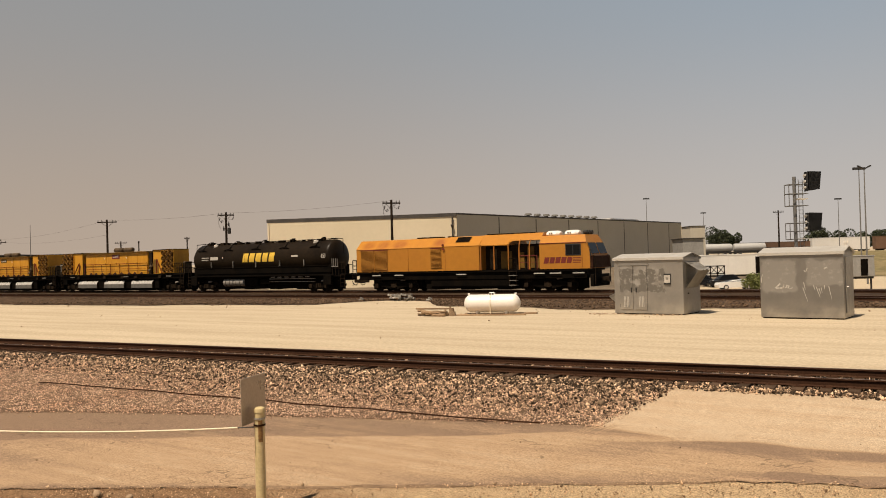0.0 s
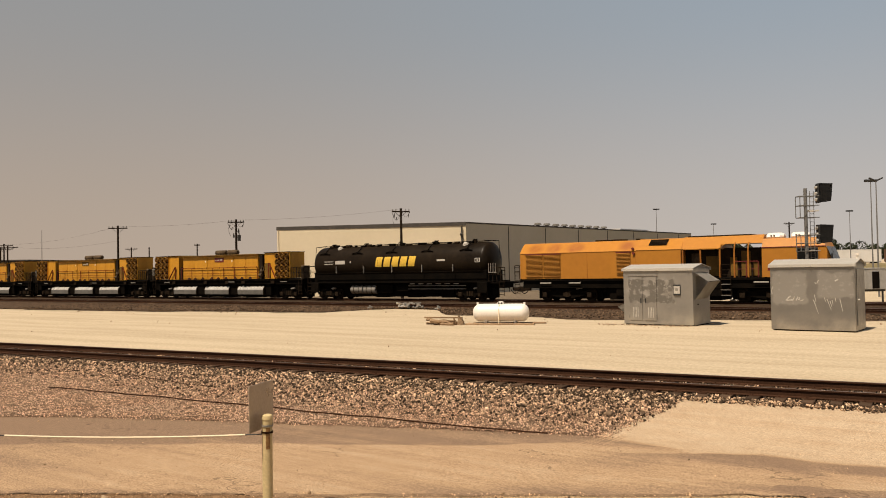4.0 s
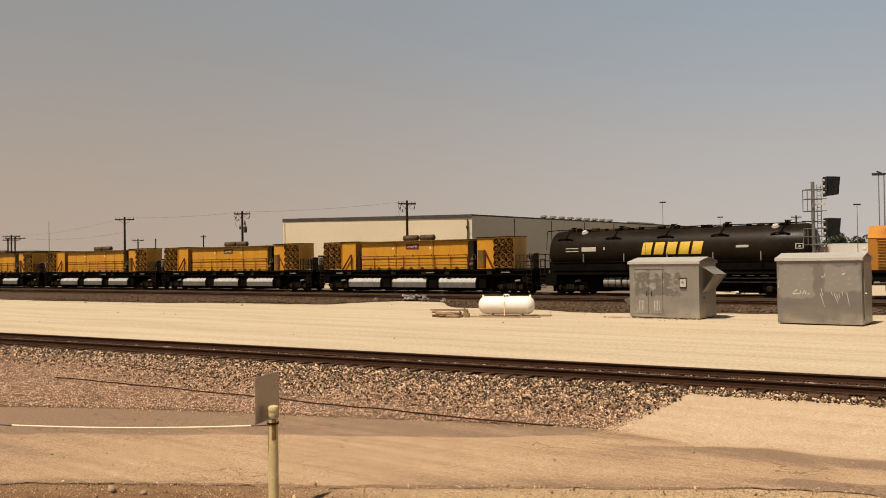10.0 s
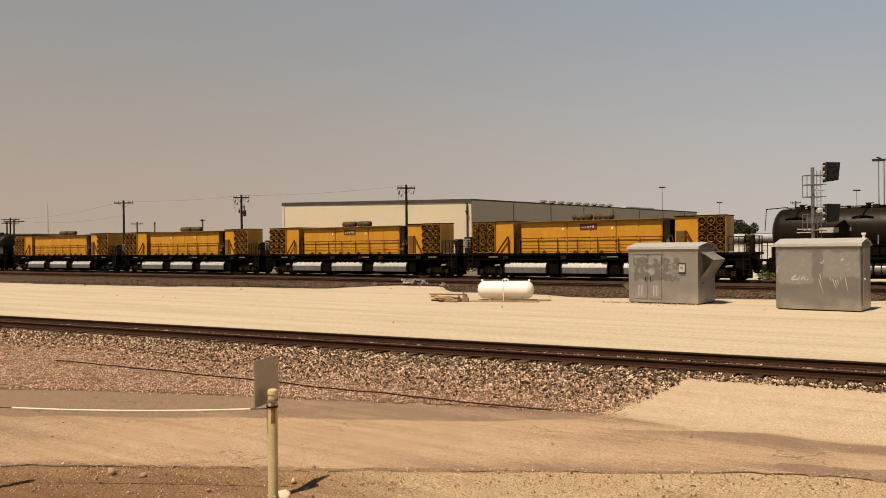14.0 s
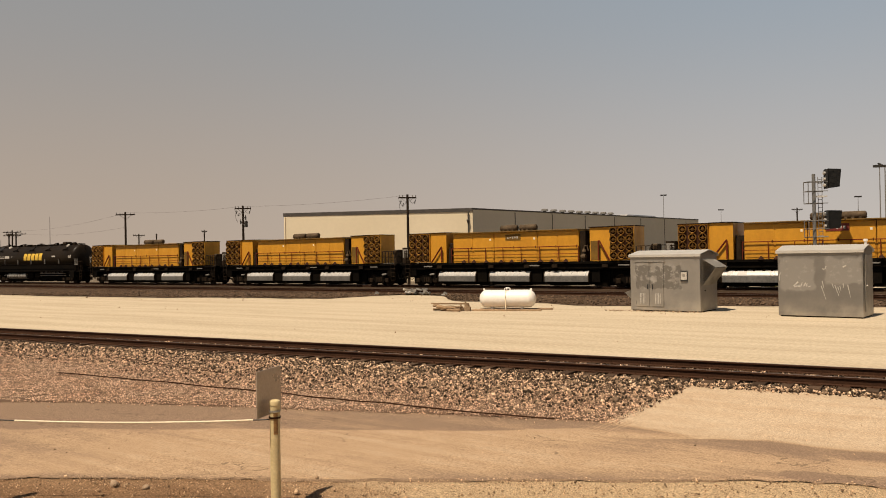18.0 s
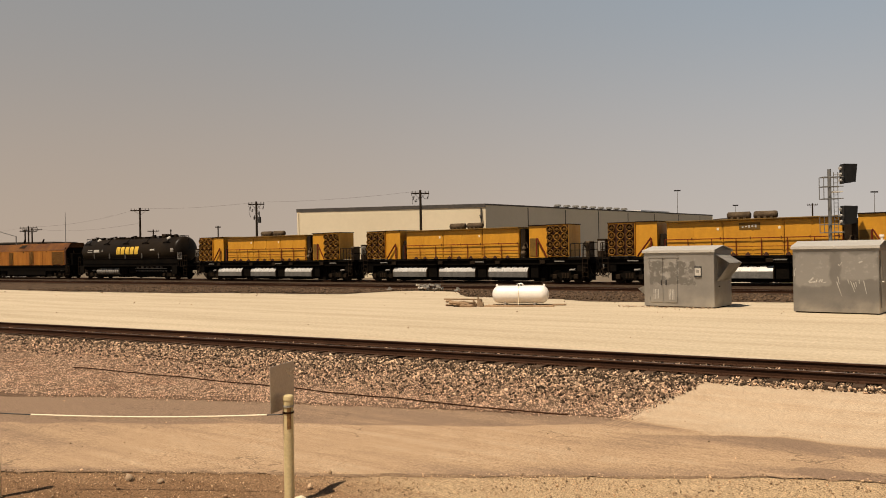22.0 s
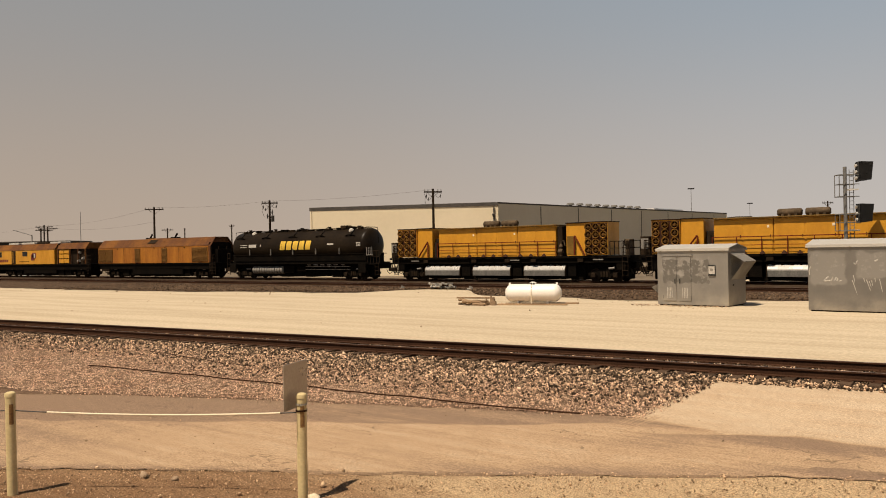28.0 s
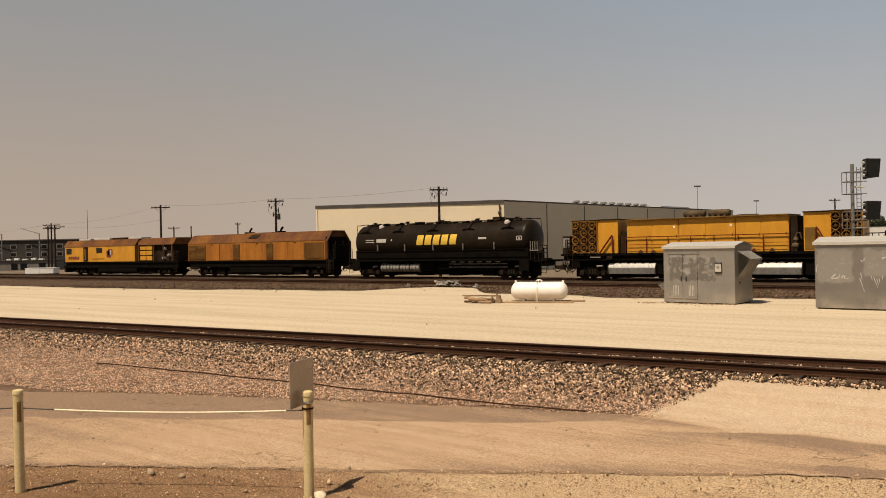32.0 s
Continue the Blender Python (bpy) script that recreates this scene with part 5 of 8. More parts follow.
def power_unit():
    """The leading locomotive-like cab unit."""
    c = car_empty("locomotive", -33.9, "orange rail-grinder power unit with a driver's cab and black underframe", "locomotive")
    y = -1.5
    underframe(c, -11.0, 9.95, 0.95, 1.62, 1.47)
    bm = bm_new()
    box(bm, (-3.6, -1.3, 0.32), (3.6, 1.3, 1.1), 0.12)
    part("fuel_tank", bm, BLACK, c)
    for x in (-7.4, 6.6):
        bogie(c, x, 3, 1.75)
    belly(c, -4.3, 3.8)
    coupler(c, -10.9, -1)
    coupler(c, 10.1, 1)
    hood_body(c, -10.95, -2.02, 1.62, 3.48, 4.22, 1.5, ORANGE, STAINED_ROOF, "engine_hood")
    hood_body(c, -1.99, 1.1, 1.62, 3.50, 4.26, 1.52, ORANGE, STAINED_ROOF, "engine_hood")
    louvre_panel(c, -10.45, -9.08, 1.76, 3.36, y - 0.02, 18, LOUVRE_ORANGE)
    louvre_panel(c, -9.02, -7.66, 1.76, 3.36, y - 0.02, 18, LOUVRE_ORANGE)
    louvre_panel(c, -3.4, -2.38, 1.86, 3.36, y - 0.02, 16, LOUVRE_ORANGE)
    for x0, x1 in ((-10.5, -7.6), (-3.45, -2.33)):
        bm = bm_new()
        box(bm, (x0, -1.56, 3.37), (x1, -1.5, 3.43), 0.01)
        part("drip_strip", bm, MAROON, c, "dark red strip over the grille")
    bm = bm_new()
    vs = [bm.verts.new(v) for v in ((-1.2, -1.27, 3.79), (0.05, -1.27, 3.79), (0.12, -0.86, 4.18), (-1.12, -0.86, 4.18))]
    bm.faces.new(vs)
    bm.transform(pose(0, -0.02, 0.025))
    grille = part("roof_grille", bm, GRIME, c, "dark roof air grille")
    for k in range(5):
        bm = bm_new()
        f = (k + 0.5) / 5
        turned_box(bm, (-0.55 + 0.06 * f, -1.30 + 0.41 * f, 3.83 + 0.40 * f), (1.2, 0.05, 0.015), rx=20)
        part("slat", bm, BLACK, grille)
    for x in (-2.005, -5.6, 1.08):
        bm = bm_new()
        box(bm, (x - 0.015, -1.525, 1.64), (x + 0.015, -1.5, 3.46))
        part("panel_seam", bm, DEEP_ORANGE, c)
    for x, z in ((-2.2, 3.62), (-2.15, 3.3)):
        bm = bm_new()
        rod(bm, (x, -1.6, z), (x, -1.5, z), 0.09, 10)
        part("marker_lamp", bm, MAROON, c, "dark red marker lamp")
    for x0, x1 in ((-5.4, -4.5), (-4.2, -3.3), (-2.4, -2.05)):
        bm = bm_new()
        box(bm, (x0, -0.5, 4.2), (x1, 0.5, 4.33), 0.04)
        part("exhaust_stack", bm, GRIME, c)
    bm = bm_new()
    box(bm, (1.3, -0.7, 4.26), (5.4, 0.7, 4.36), 0.04)
    part("roof_duct", bm, GRIME, c, "dark roof duct")
    # walkway bay between hood and cab
    bm = bm_new()
    extrude_profile(bm, [(-1.5, 3.50), (-0.75, 4.26), (-0.5, 4.30), (0.5, 4.30), (0.75, 4.26), (1.5, 3.50), (1.5, 3.44), (-1.5, 3.44)], 1.1, 3.62)
    extrude_profile(bm, [(-1.25, 3.76), (-0.75, 4.27), (-0.5, 4.31), (0.5, 4.31), (0.75, 4.27), (1.25, 3.76)], 3.6, 6.18)
    part("bay_roof", bm, ORANGE, c)
    bm = bm_new()
    v = [bm.verts.new(q) for q in ((3.6, -1.5, 3.50), (3.6, -1.25, 3.76), (4.0, -1.25, 3.76), (3.72, -1.40, 3.64), (3.64, -1.5, 3.4), (3.6, -1.5, 3.1))]
    bm.faces.new(v)
    bmesh.ops.solidify(bm, geom=bm.faces[:], thickness=0.03)
    part("arch_gusset", bm, ORANGE, c)
    # the bay's shade is put into this wall's dark brown
    bm = bm_new()
    box(bm, (1.1, -0.55, 1.62), (6.15, 1.45, 3.5))
    part("inner_wall", bm, GRIME, c, "inner wall of the walkway, painted dark for its shade")
    for x0, x1, z1 in ((1.5, 2.1, 3.2), (2.45, 3.4, 3.0), (4.0, 4.45, 2.9), (4.7, 5.3, 3.3), (5.4, 5.8, 2.6)):
        bm = bm_new()
        box(bm, (x0, -0.6, 1.7), (x1, -0.55, z1), 0.01)
        part("inner_door", bm, OLIVE if x0 > 2 else SOOT, c, "grimy inner panel")
    for x in (1.2, 2.36, 3.6, 4.5, 5.35):
        bm = bm_new()
        box(bm, (x - 0.05, -1.5, 1.62), (x + 0.05, -1.42, 3.5 if x < 3.7 else 3.2))
        if x > 3.7:
            tube(bm, ((x, -1.46, 3.2), (x, -1.44, 3.4), (x, -1.36, 3.6), (x, -1.2, 3.82)), 0.045, 8)
        part("pillar", bm, DEEP_ORANGE, c)
    handrail(c, 4.5, 5.95, -1.46, 1.62, 1.0, 0.72, MAROON)
    ladder(c, 3.95, -1.52, 0.45, 2.4, GRIME, 0.62)
    for k in range(3):
        bm = bm_new()
        box(bm, (3.65, -1.6, 0.45 + 0.36 * k), (4.25, -1.25, 0.49 + 0.36 * k))
        part("step", bm, ALU_DARK, c)
    # cab
    bm = bm_new()
    pts = [(6.18, 1.62), (10.12, 1.62), (10.28, 2.2), (10.18, 2.58), (9.84, 3.46), (9.6, 4.02), (6.18, 4.02)]
    a = [bm.verts.new((px, -1.5 if pz < 3.6 else -1.06, pz)) for px, pz in pts]
    b = [bm.verts.new((px, 1.5 if pz < 3.6 else 1.06, pz)) for px, pz in pts]
    mid_a, mid_b = bm.verts.new((6.18, -1.5, 3.46)), bm.verts.new((6.18, 1.5, 3.46))
    bm.faces.new((a[0], a[1], a[2], a[3], a[4], mid_a))
    bm.faces.new((mid_a, a[4], a[5], a[6]))
    bm.faces.new((b[0], mid_b, b[4], b[3], b[2], b[1]))
    bm.faces.new((mid_b, b[6], b[5], b[4]))
    for i in range(6):
        bm.faces.new((a[i], b[i], b[i + 1], a[i + 1]))
    bm.faces.new((a[0], mid_a, a[6], b[6], mid_b, b[0]))
    cab = part("cab", bm, ORANGE, c)
    bm = bm_new()
    box(bm, (6.16, -1.535, 3.44), (9.86, -1.5, 3.49), 0.01)
    part("drip_rail", bm, MAROON, cab, "dark red rain gutter")
    bm = bm_new()
    box(bm, (8.24, -1.53, 2.56), (9.44, -1.49, 3.38), 0.02)
    win = part("side_window", bm, MATT_BLACK, cab, "dark rubber-framed cab window")
    for x0, x1 in ((8.31, 8.80), (8.86, 9.36)):
        bm = bm_new()
        box(bm, (x0, -1.538, 2.63), (x1, -1.528, 3.31))
        part("pane", bm, DARK_GLASS, win)
    bm = bm_new()
    box(bm, (9.5, -1.52, 1.7), (9.54, -1.5, 3.4))
    part("door_seam", bm, DEEP_ORANGE, cab)
    for y0, y1 in ((-1.38, -0.05), (0.05, 1.38)):
        bm = bm_new()
        vs = [bm.verts.new(v) for v in ((10.17, y0, 2.64), (10.17, y1, 2.64), (9.87, y1, 3.42), (9.87, y0, 3.42))]
        bm.faces.new(vs)
        bm.transform(pose(0.025, 0, 0.015))
        part("windscreen", bm, DARK_GLASS, cab, "dark sloping windscreen")
    bm = bm_new()
    box(bm, (10.10, -1.52, 1.66), (10.34, 1.52, 2.5), 0.02)
    part("nose_panel", bm, MOTOR_RUST, cab, "dark red nose panel")
    block_mark(c, 6.5, 8.75, 2.02, 2.46, -1.506, 5, MAROON)
    bm = bm_new()
    for k in range(4):
        box(bm, (8.8, -1.507, 2.04 + 0.11 * k), (9.42 + 0.02 * k, -1.503, 2.09 + 0.11 * k))
    part("stripe_bars", bm, MAROON, c, "maroon speed stripes")
    for x in (6.76, 8.24):
        bm = bm_new()
        prof = [(x - 0.55, 0.0), (x - 0.55, 0.2), (x - 0.45, 0.27), (x + 0.3, 0.28), (x + 0.5, 0.18), (x + 0.55, 0.0)]
        lathe_x(bm, prof, 16, 0, 4.12)
        bm.transform(Matrix.Diagonal((1, 2.0, 1, 1)))
        ac = part("roof_air_conditioner", bm, WHITE, c, "white rooftop air conditioner", smooth=True)
        for k in (-0.25, -0.08):
            bm = bm_new()
            box(bm, (x + k, -0.575, 4.14), (x + k + 0.1, -0.45, 4.26))
            part("intake_slot", bm, ALU_DARK, ac, "grey intake slot")
    bm = bm_new()
    rod(bm, (9.35, -0.6, 4.0), (9.35, -0.6, 4.32), 0.05, 8)
    for yy in (-0.62, -0.2, 0.3):
        rod(bm, (9.3, yy, 4.2), (9.58, yy, 4.2), 0.15, 12)
    rod(bm, (9.32, -0.7, 4.08), (9.32, 0.6, 4.08), 0.05, 8)
    part("headlamp_cluster", bm, MATT_BLACK, c, "black roof headlamps")
    bm = bm_new()
    box(bm, (10.05, -1.45, 0.35), (10.32, 1.45, 1.2), 0.05)
    part("pilot", bm, BLACK, c)
    for yy in (-1.35, 1.35):
        bm = bm_new()
        tube(bm, ((10.42, yy, 0.5), (10.42, yy, 2.3), (10.36, yy, 2.5), (10.2, yy, 2.55)), 0.03, 6)
        part("grab_iron", bm, GRIME, c)
    bm = bm_new()
    box(bm, (10.2, -1.78, 2.5), (10.27, -1.6, 3.0), 0.02)
    rod(bm, (10.05, -1.5, 2.9), (10.23, -1.65, 2.9), 0.02, 6)
    part("mirror", bm, MATT_BLACK, c, "black rear-view mirror")
    for x in (-6.6, -8.9, -0.6, 7.4, 9.2, 6.1):
        bm = bm_new()
        box(bm, (x - 0.45, -1.49, 1.28), (x + 0.45, -1.46, 1.36), 0.01)
        part("frame_label", bm, LABEL, c, "worn pale frame marking")
    # small platform at the rear end
    handrail(c, -11.5, -11.1, -1.35, 1.62, 1.0, 0.4, GRIME)
    ladder(c, -11.25, -1.45, 0.5, 2.6)
    return c


def tank_car(xc, label, front_rust):
    c = car_empty("tank_car", xc, label, "tank car", "tank cars")
    bm = bm_new()
    r, hl = 1.50, 9.15
    zc = 3.04
    prof = [(-hl, 0)]
    for k in range(1, 9):
        a = math.pi / 2 * k / 8
        prof.append((-hl + 0.68 - 0.68 * math.cos(a), r * math.sin(a)))
    prof += [(x, r) for x in (-6, -3, 0, 3, 6)]
    prof += [(-x, q) for x, q in prof[8::-1]]
    lathe_x(bm, prof, 48, 0, zc)
    barrel = part("barrel", bm, TANK_BLACK, c, smooth=True)
    for x in (-7.6, -4.55, -1.5, 1.55, 4.6, 7.6):
        bm = bm_new()
        lathe_x(bm, [(x - 0.015, r + 0.008), (x + 0.015, r + 0.008)], 48, 0, zc)
        part("weld_band", bm, TANK_BLACK, barrel)
    # side walkway strip with posts
    bm = bm_new()
    box(bm, (-9.1, -1.5, 1.40), (9.4, 1.5, 1.52), 0.01)
    part("side_sill", bm, BLACK, c)
    underframe(c, -9.3, 10.3, 0.95, 1.42, 0.9)
    bm = bm_new()
    for s in (-1, 1):
        rod(bm, (-8.6, s * 1.54, 2.27), (8.9, s * 1.54, 2.27), 0.03, 6)
    part("side_rail", bm, BLACK, c)
    for x in (-6.06, -3.03, 0.0, 3.03, 6.0):
        bm = bm_new()
        box(bm, (x - 0.03, -1.56, 2.24), (x + 0.03, -1.44, 2.84))
        part("stanchion", bm, ALU_DARK, c, "pale upright bracket")
    bm = bm_new()
    box(bm, (-8.9, -1.22, 1.5), (8.9, 1.22, 2.35), 0.05)
    part("saddle", bm, BLACK, c)
    # top fittings: walkway, hatches, hose brackets
    bm = bm_new()
    box(bm, (-8.3, -0.35, zc + r + 0.04), (8.3, 0.35, zc + r + 0.08))
    part("roof_walk", bm, GRIME, c)
    for x in (-7.4, -3.7, 0.0, 3.6, 7.3):
        bm = bm_new()
        rod(bm, (x, -0.2, zc + r), (x, -0.2, zc + r + 0.2), 0.14, 12)
        rod(bm, (x, -0.2, zc + r + 0.2), (x, -0.2, zc + r + 0.24), 0.17, 12)
        part("hatch", bm, GRIME, c)
        bm = bm_new()
        tube(bm, ((x + 0.3, -0.3, zc + r + 0.22), (x + 0.1, -0.6, zc + r + 0.16), (x - 0.1, -0.95, zc + 1.24), (x - 0.15, -1.18, zc + 1.02)), 0.035, 6)
        tube(bm, ((x - 0.75, -1.30, zc + 0.84), (x - 0.45, -1.30, zc + 0.92), (x + 0.05, -1.30, zc + 0.92), (x + 0.4, -1.30, zc + 0.84)), 0.05, 6)
        box(bm, (x - 0.3, -1.3, zc + 0.9), (x + 0.0, -1.1, zc + 1.0))
        part("hose_bracket", bm, BLACK, c)
    rng = random.Random(int(-xc))
    for k in range(22):
        x = -8.1 + 16.2 * (k + rng.uniform(0.1, 0.9)) / 22
        bm = bm_new()
        hgt = rng.uniform(0.05, 0.17)
        box(bm, (x - rng.uniform(0.05, 0.4), -0.55, zc + r - 0.08), (x + rng.uniform(0.05, 0.4), -0.25, zc + r + hgt), 0.02)
        part("roof_fitting", bm, BLACK if k % 3 else GRIME, c)
    for x in (-6.3, 6.7):
        bm = bm_new()
        rod(bm, (x, -0.66, zc + 1.3), (x, -0.74, zc + 1.45), 0.26, 16, 0.16)
        part("vent_cover", bm, LABEL, c, "pale round vent cover")
    bm = bm_new()
    for s in (-1, 1):
        rod(bm, (s * 8.2, -0.3, zc + r + 0.1), (s * 9.5, -0.3, zc + r + 0.02), 0.03, 6)
        rod(bm, (s * 9.5, -0.3, zc + r + 0.02), (s * 9.6, -0.3, 3.2), 0.025, 6)
    part("end_pipe", bm, BLACK, c)
    # brand mark and small decals on the side, following the barrel
    def decal(x0, x1, z0, z1, material, name, n=1, slant=0.0, lab=""):
        bm = bm_new()
        w = (x1 - x0) / n
        for k in range(n):
            a, b = x0 + k * w, x0 + (k + (0.78 if n > 1 else 1.0)) * w
            prev = None
            for j in range(9):
                z = z0 + (z1 - z0) * j / 8
                yy = -math.sqrt((r + 0.006) ** 2 - (z - zc) ** 2)
                s = slant * (z - z0)
                cur = (bm.verts.new((a + s, yy, z)), bm.verts.new((b + s, yy, z)))
                if prev:
                    bm.faces.new((prev[0], prev[1], cur[1], cur[0]))
                prev = cur
        part(name, bm, material, c, lab)
    decal(-1.80, 2.44, 2.74, 3.55, GOLD, "logo_block", 5, 0.2, "worn yellow brand mark in plain blocks")
    decal(-7.45, -6.45, 3.02, 3.08, LABEL, "car_marking_bar")
    decal(-7.45, -6.45, 3.22, 3.28, LABEL, "car_marking_bar")
    decal(-6.2, -5.12, 3.02, 3.32, LABEL, "decal_plate", 1, 0, "faded pale placard")
    decal(-4.57, -4.45, 3.12, 3.3, LABEL, "decal_plate")
    decal(4.48, 5.25, 3.10, 3.25, LABEL, "decal_plate", 1, 0, "faded pale placard")
    for z0, z1, x0, x1 in ((2.95, 3.0, 8.02, 8.5), (3.23, 3.28, 8.02, 8.5), (3.0, 3.23, 8.02, 8.08), (3.0, 3.23, 8.44, 8.5), (3.04, 3.16, 8.2, 8.33)):
        decal(x0, x1, z0, z1, LABEL, "placard_frame", 1, 0, "square placard frame")
    # under-slung reservoirs
    for k in range(2 if not front_rust else 4):
        bm = bm_new()
        x0 = (-4.7 + k * 1.4) if not front_rust else (-5.95 + k * 1.08)
        w = 1.32 if not front_rust else 1.0
        lathe_x(bm, [(x0, 0.0), (x0, 0.3), (x0 + 0.05, 0.36), (x0 + w - 0.05, 0.36), (x0 + w, 0.3), (x0 + w, 0.0)], 20, -1.0, 0.85)
        res = part("air_reservoir", bm, ALU, c, "dull grey air reservoir", smooth=True)
        for xx in (x0 + w * 0.3, x0 + w * 0.7):
            bm = bm_new()
            lathe_x(bm, [(xx - 0.03, 0.372), (xx + 0.03, 0.372)], 20, -1.0, 0.85)
            part("band", bm, GRIME, res)
    for x0, x1, z0, z1, y0 in ((-2.2, -0.3, 0.55, 1.3, -1.1), (1.8, 5.0, 0.5, 1.0, -0.9), (0.2, 1.4, 0.7, 1.2, -1.2)):
        bm = bm_new()
        box(bm, (x0, y0, z0), (x1, 0.8, z1), 0.05)
        part("equipment_box", bm, BLACK, c)
    bm = bm_new()
    for z in (1.15, 0.9):
        rod(bm, (1.4, -1.2, z), (7.0, -1.2, z), 0.03, 6)
    part("brake_pipe", bm, ALU, c, "pale pipe run")
    for k in range(6):
        bm = bm_new()
        box(bm, (1.6 + k * 0.85, -1.24, 1.28), (2.1 + k * 0.85, -1.21, 1.34))
        part("pipe_clip", bm, LABEL, c)
    for x in (-7.3, 7.3):
        bogie(c, x, 2, 1.8)
    belly(c, -5.9, 5.9, 0.2, 0.75)
    for s in (-1, 1):
        out = 9.55 if s < 0 else 10.6
        coupler(c, s * (out - 0.1), s)
        bm = bm_new()
        box(bm, (min(s * 9.0, s * out), -1.4, 1.3), (max(s * 9.0, s * out), 1.4, 1.42), 0.01)
        part("end_platform", bm, BLACK, c)
        handrail(c, min(s * 9.2, s * out), max(s * 9.2, s * out), -1.38, 1.42, 1.1, 0.35, GRIME)
        ladder(c, s * (out - 0.25), -1.45, 0.4, 1.5)
        bm = bm_new()
        box(bm, (min(s * 8.2, s * 9.1), -1.52, 0.6), (max(s * 8.2, s * 9.1), -1.4, 1.4), 0.03)
        part("end_skirt", bm, BLACK, c)
    bm = bm_new()
    for k in range(4):
        rod(bm, (9.25 + 0.2 * k, -1.5, 2.15), (9.25 + 0.2 * k, -1.5, 2.85), 0.03, 6)
    rod(bm, (9.2, -1.5, 2.15), (9.95, -1.5, 2.15), 0.03, 6)
    part("hose_rack", bm, ALU_DARK, c, "pale hose rack")
    if front_rust:
        bm = bm_new()
        box(bm, (5.2, -0.5, zc + r), (5.9, 0.3, zc + r + 0.3), 0.05)
        rod(bm, (6.0, -0.3, zc + r + 0.2), (7.8, -0.4, zc + r + 0.05), 0.05, 8)
        part("pump", bm, GRIME, c)
    return c


def fan_bank(c, x0, x1, z0, z1, y, s, cols=3, rows=4):
    """A radiator box whose side carries a grid of round exhaust ports."""
    bm = bm_new()
    box(bm, (x0, y, z0), (x1, 0.5, z1), 0.02)
    b = part("radiator_box", bm, YELLOW, c)
    bm = bm_new()
    box(bm, (x0 + 0.03, y - 0.02, z0 + 0.08), (x1 - 0.03, y, z1 - 0.06))
    part("port_panel", bm, MOTOR_RUST, b)
    bm = bm_new()
    box(bm, (x0 - 0.03, y - 0.06, z1), (x1 + 0.03, 0.55, z1 + 0.06), 0.02)
    part("box_lid", bm, GRIME, b)
    w, h = (x1 - x0) / cols, (z1 - z0 - 0.1) / rows
    r = min(w, h) * 0.46
    ring = hub = None
    for i in range(cols):
        for j in range(rows):
            m = pose(x0 + w * (i + 0.5), y - 0.02, z0 + 0.06 + h * (j + 0.5))
            if ring is None:
                bm = bm_new()
                lathe_x(bm, [(0.0, r), (0.15, r * 1.02), (0.16, r * 0.98), (0.15, r * 0.88), (0.03, r * 0.84)], 20)
                bm.transform(Matrix.Rotation(radians(-90), 4, "Z"))
                ring = part("port_ring", bm, PORT_RING, b, "round grimy yellow exhaust port")
                bm = bm_new()
                lathe_x(bm, [(0.02, r * 0.84), (0.035, r * 0.84), (0.035, 0.001)], 14)
                bm.transform(Matrix.Rotation(radians(-90), 4, "Z"))
                hub = part("port_mesh", bm, BLACK, b, "dark screen inside the port")
                bm = bm_new()
                rod(bm, (0, -0.03, -r * 0.05), (0, -0.13, -r * 0.05), r * 0.44, 12, r * 0.34)
                turned_box(bm, (0, -0.07, r * 0.35), (0.035, 0.03, r * 0.95))
                turned_box(bm, (0, -0.07, -r * 0.1), (r * 1.6, 0.03, 0.035))
                spoke = part("port_spoke", bm, PORT_RING, b, "hub and bars of the port")
                for o in (ring, hub, spoke):
                    o.matrix_basis = m
            else:
                again("port_ring", ring, m, b)
                again("port_mesh", hub, m, b)
                again("port_spoke", spoke, m, b)
    return b


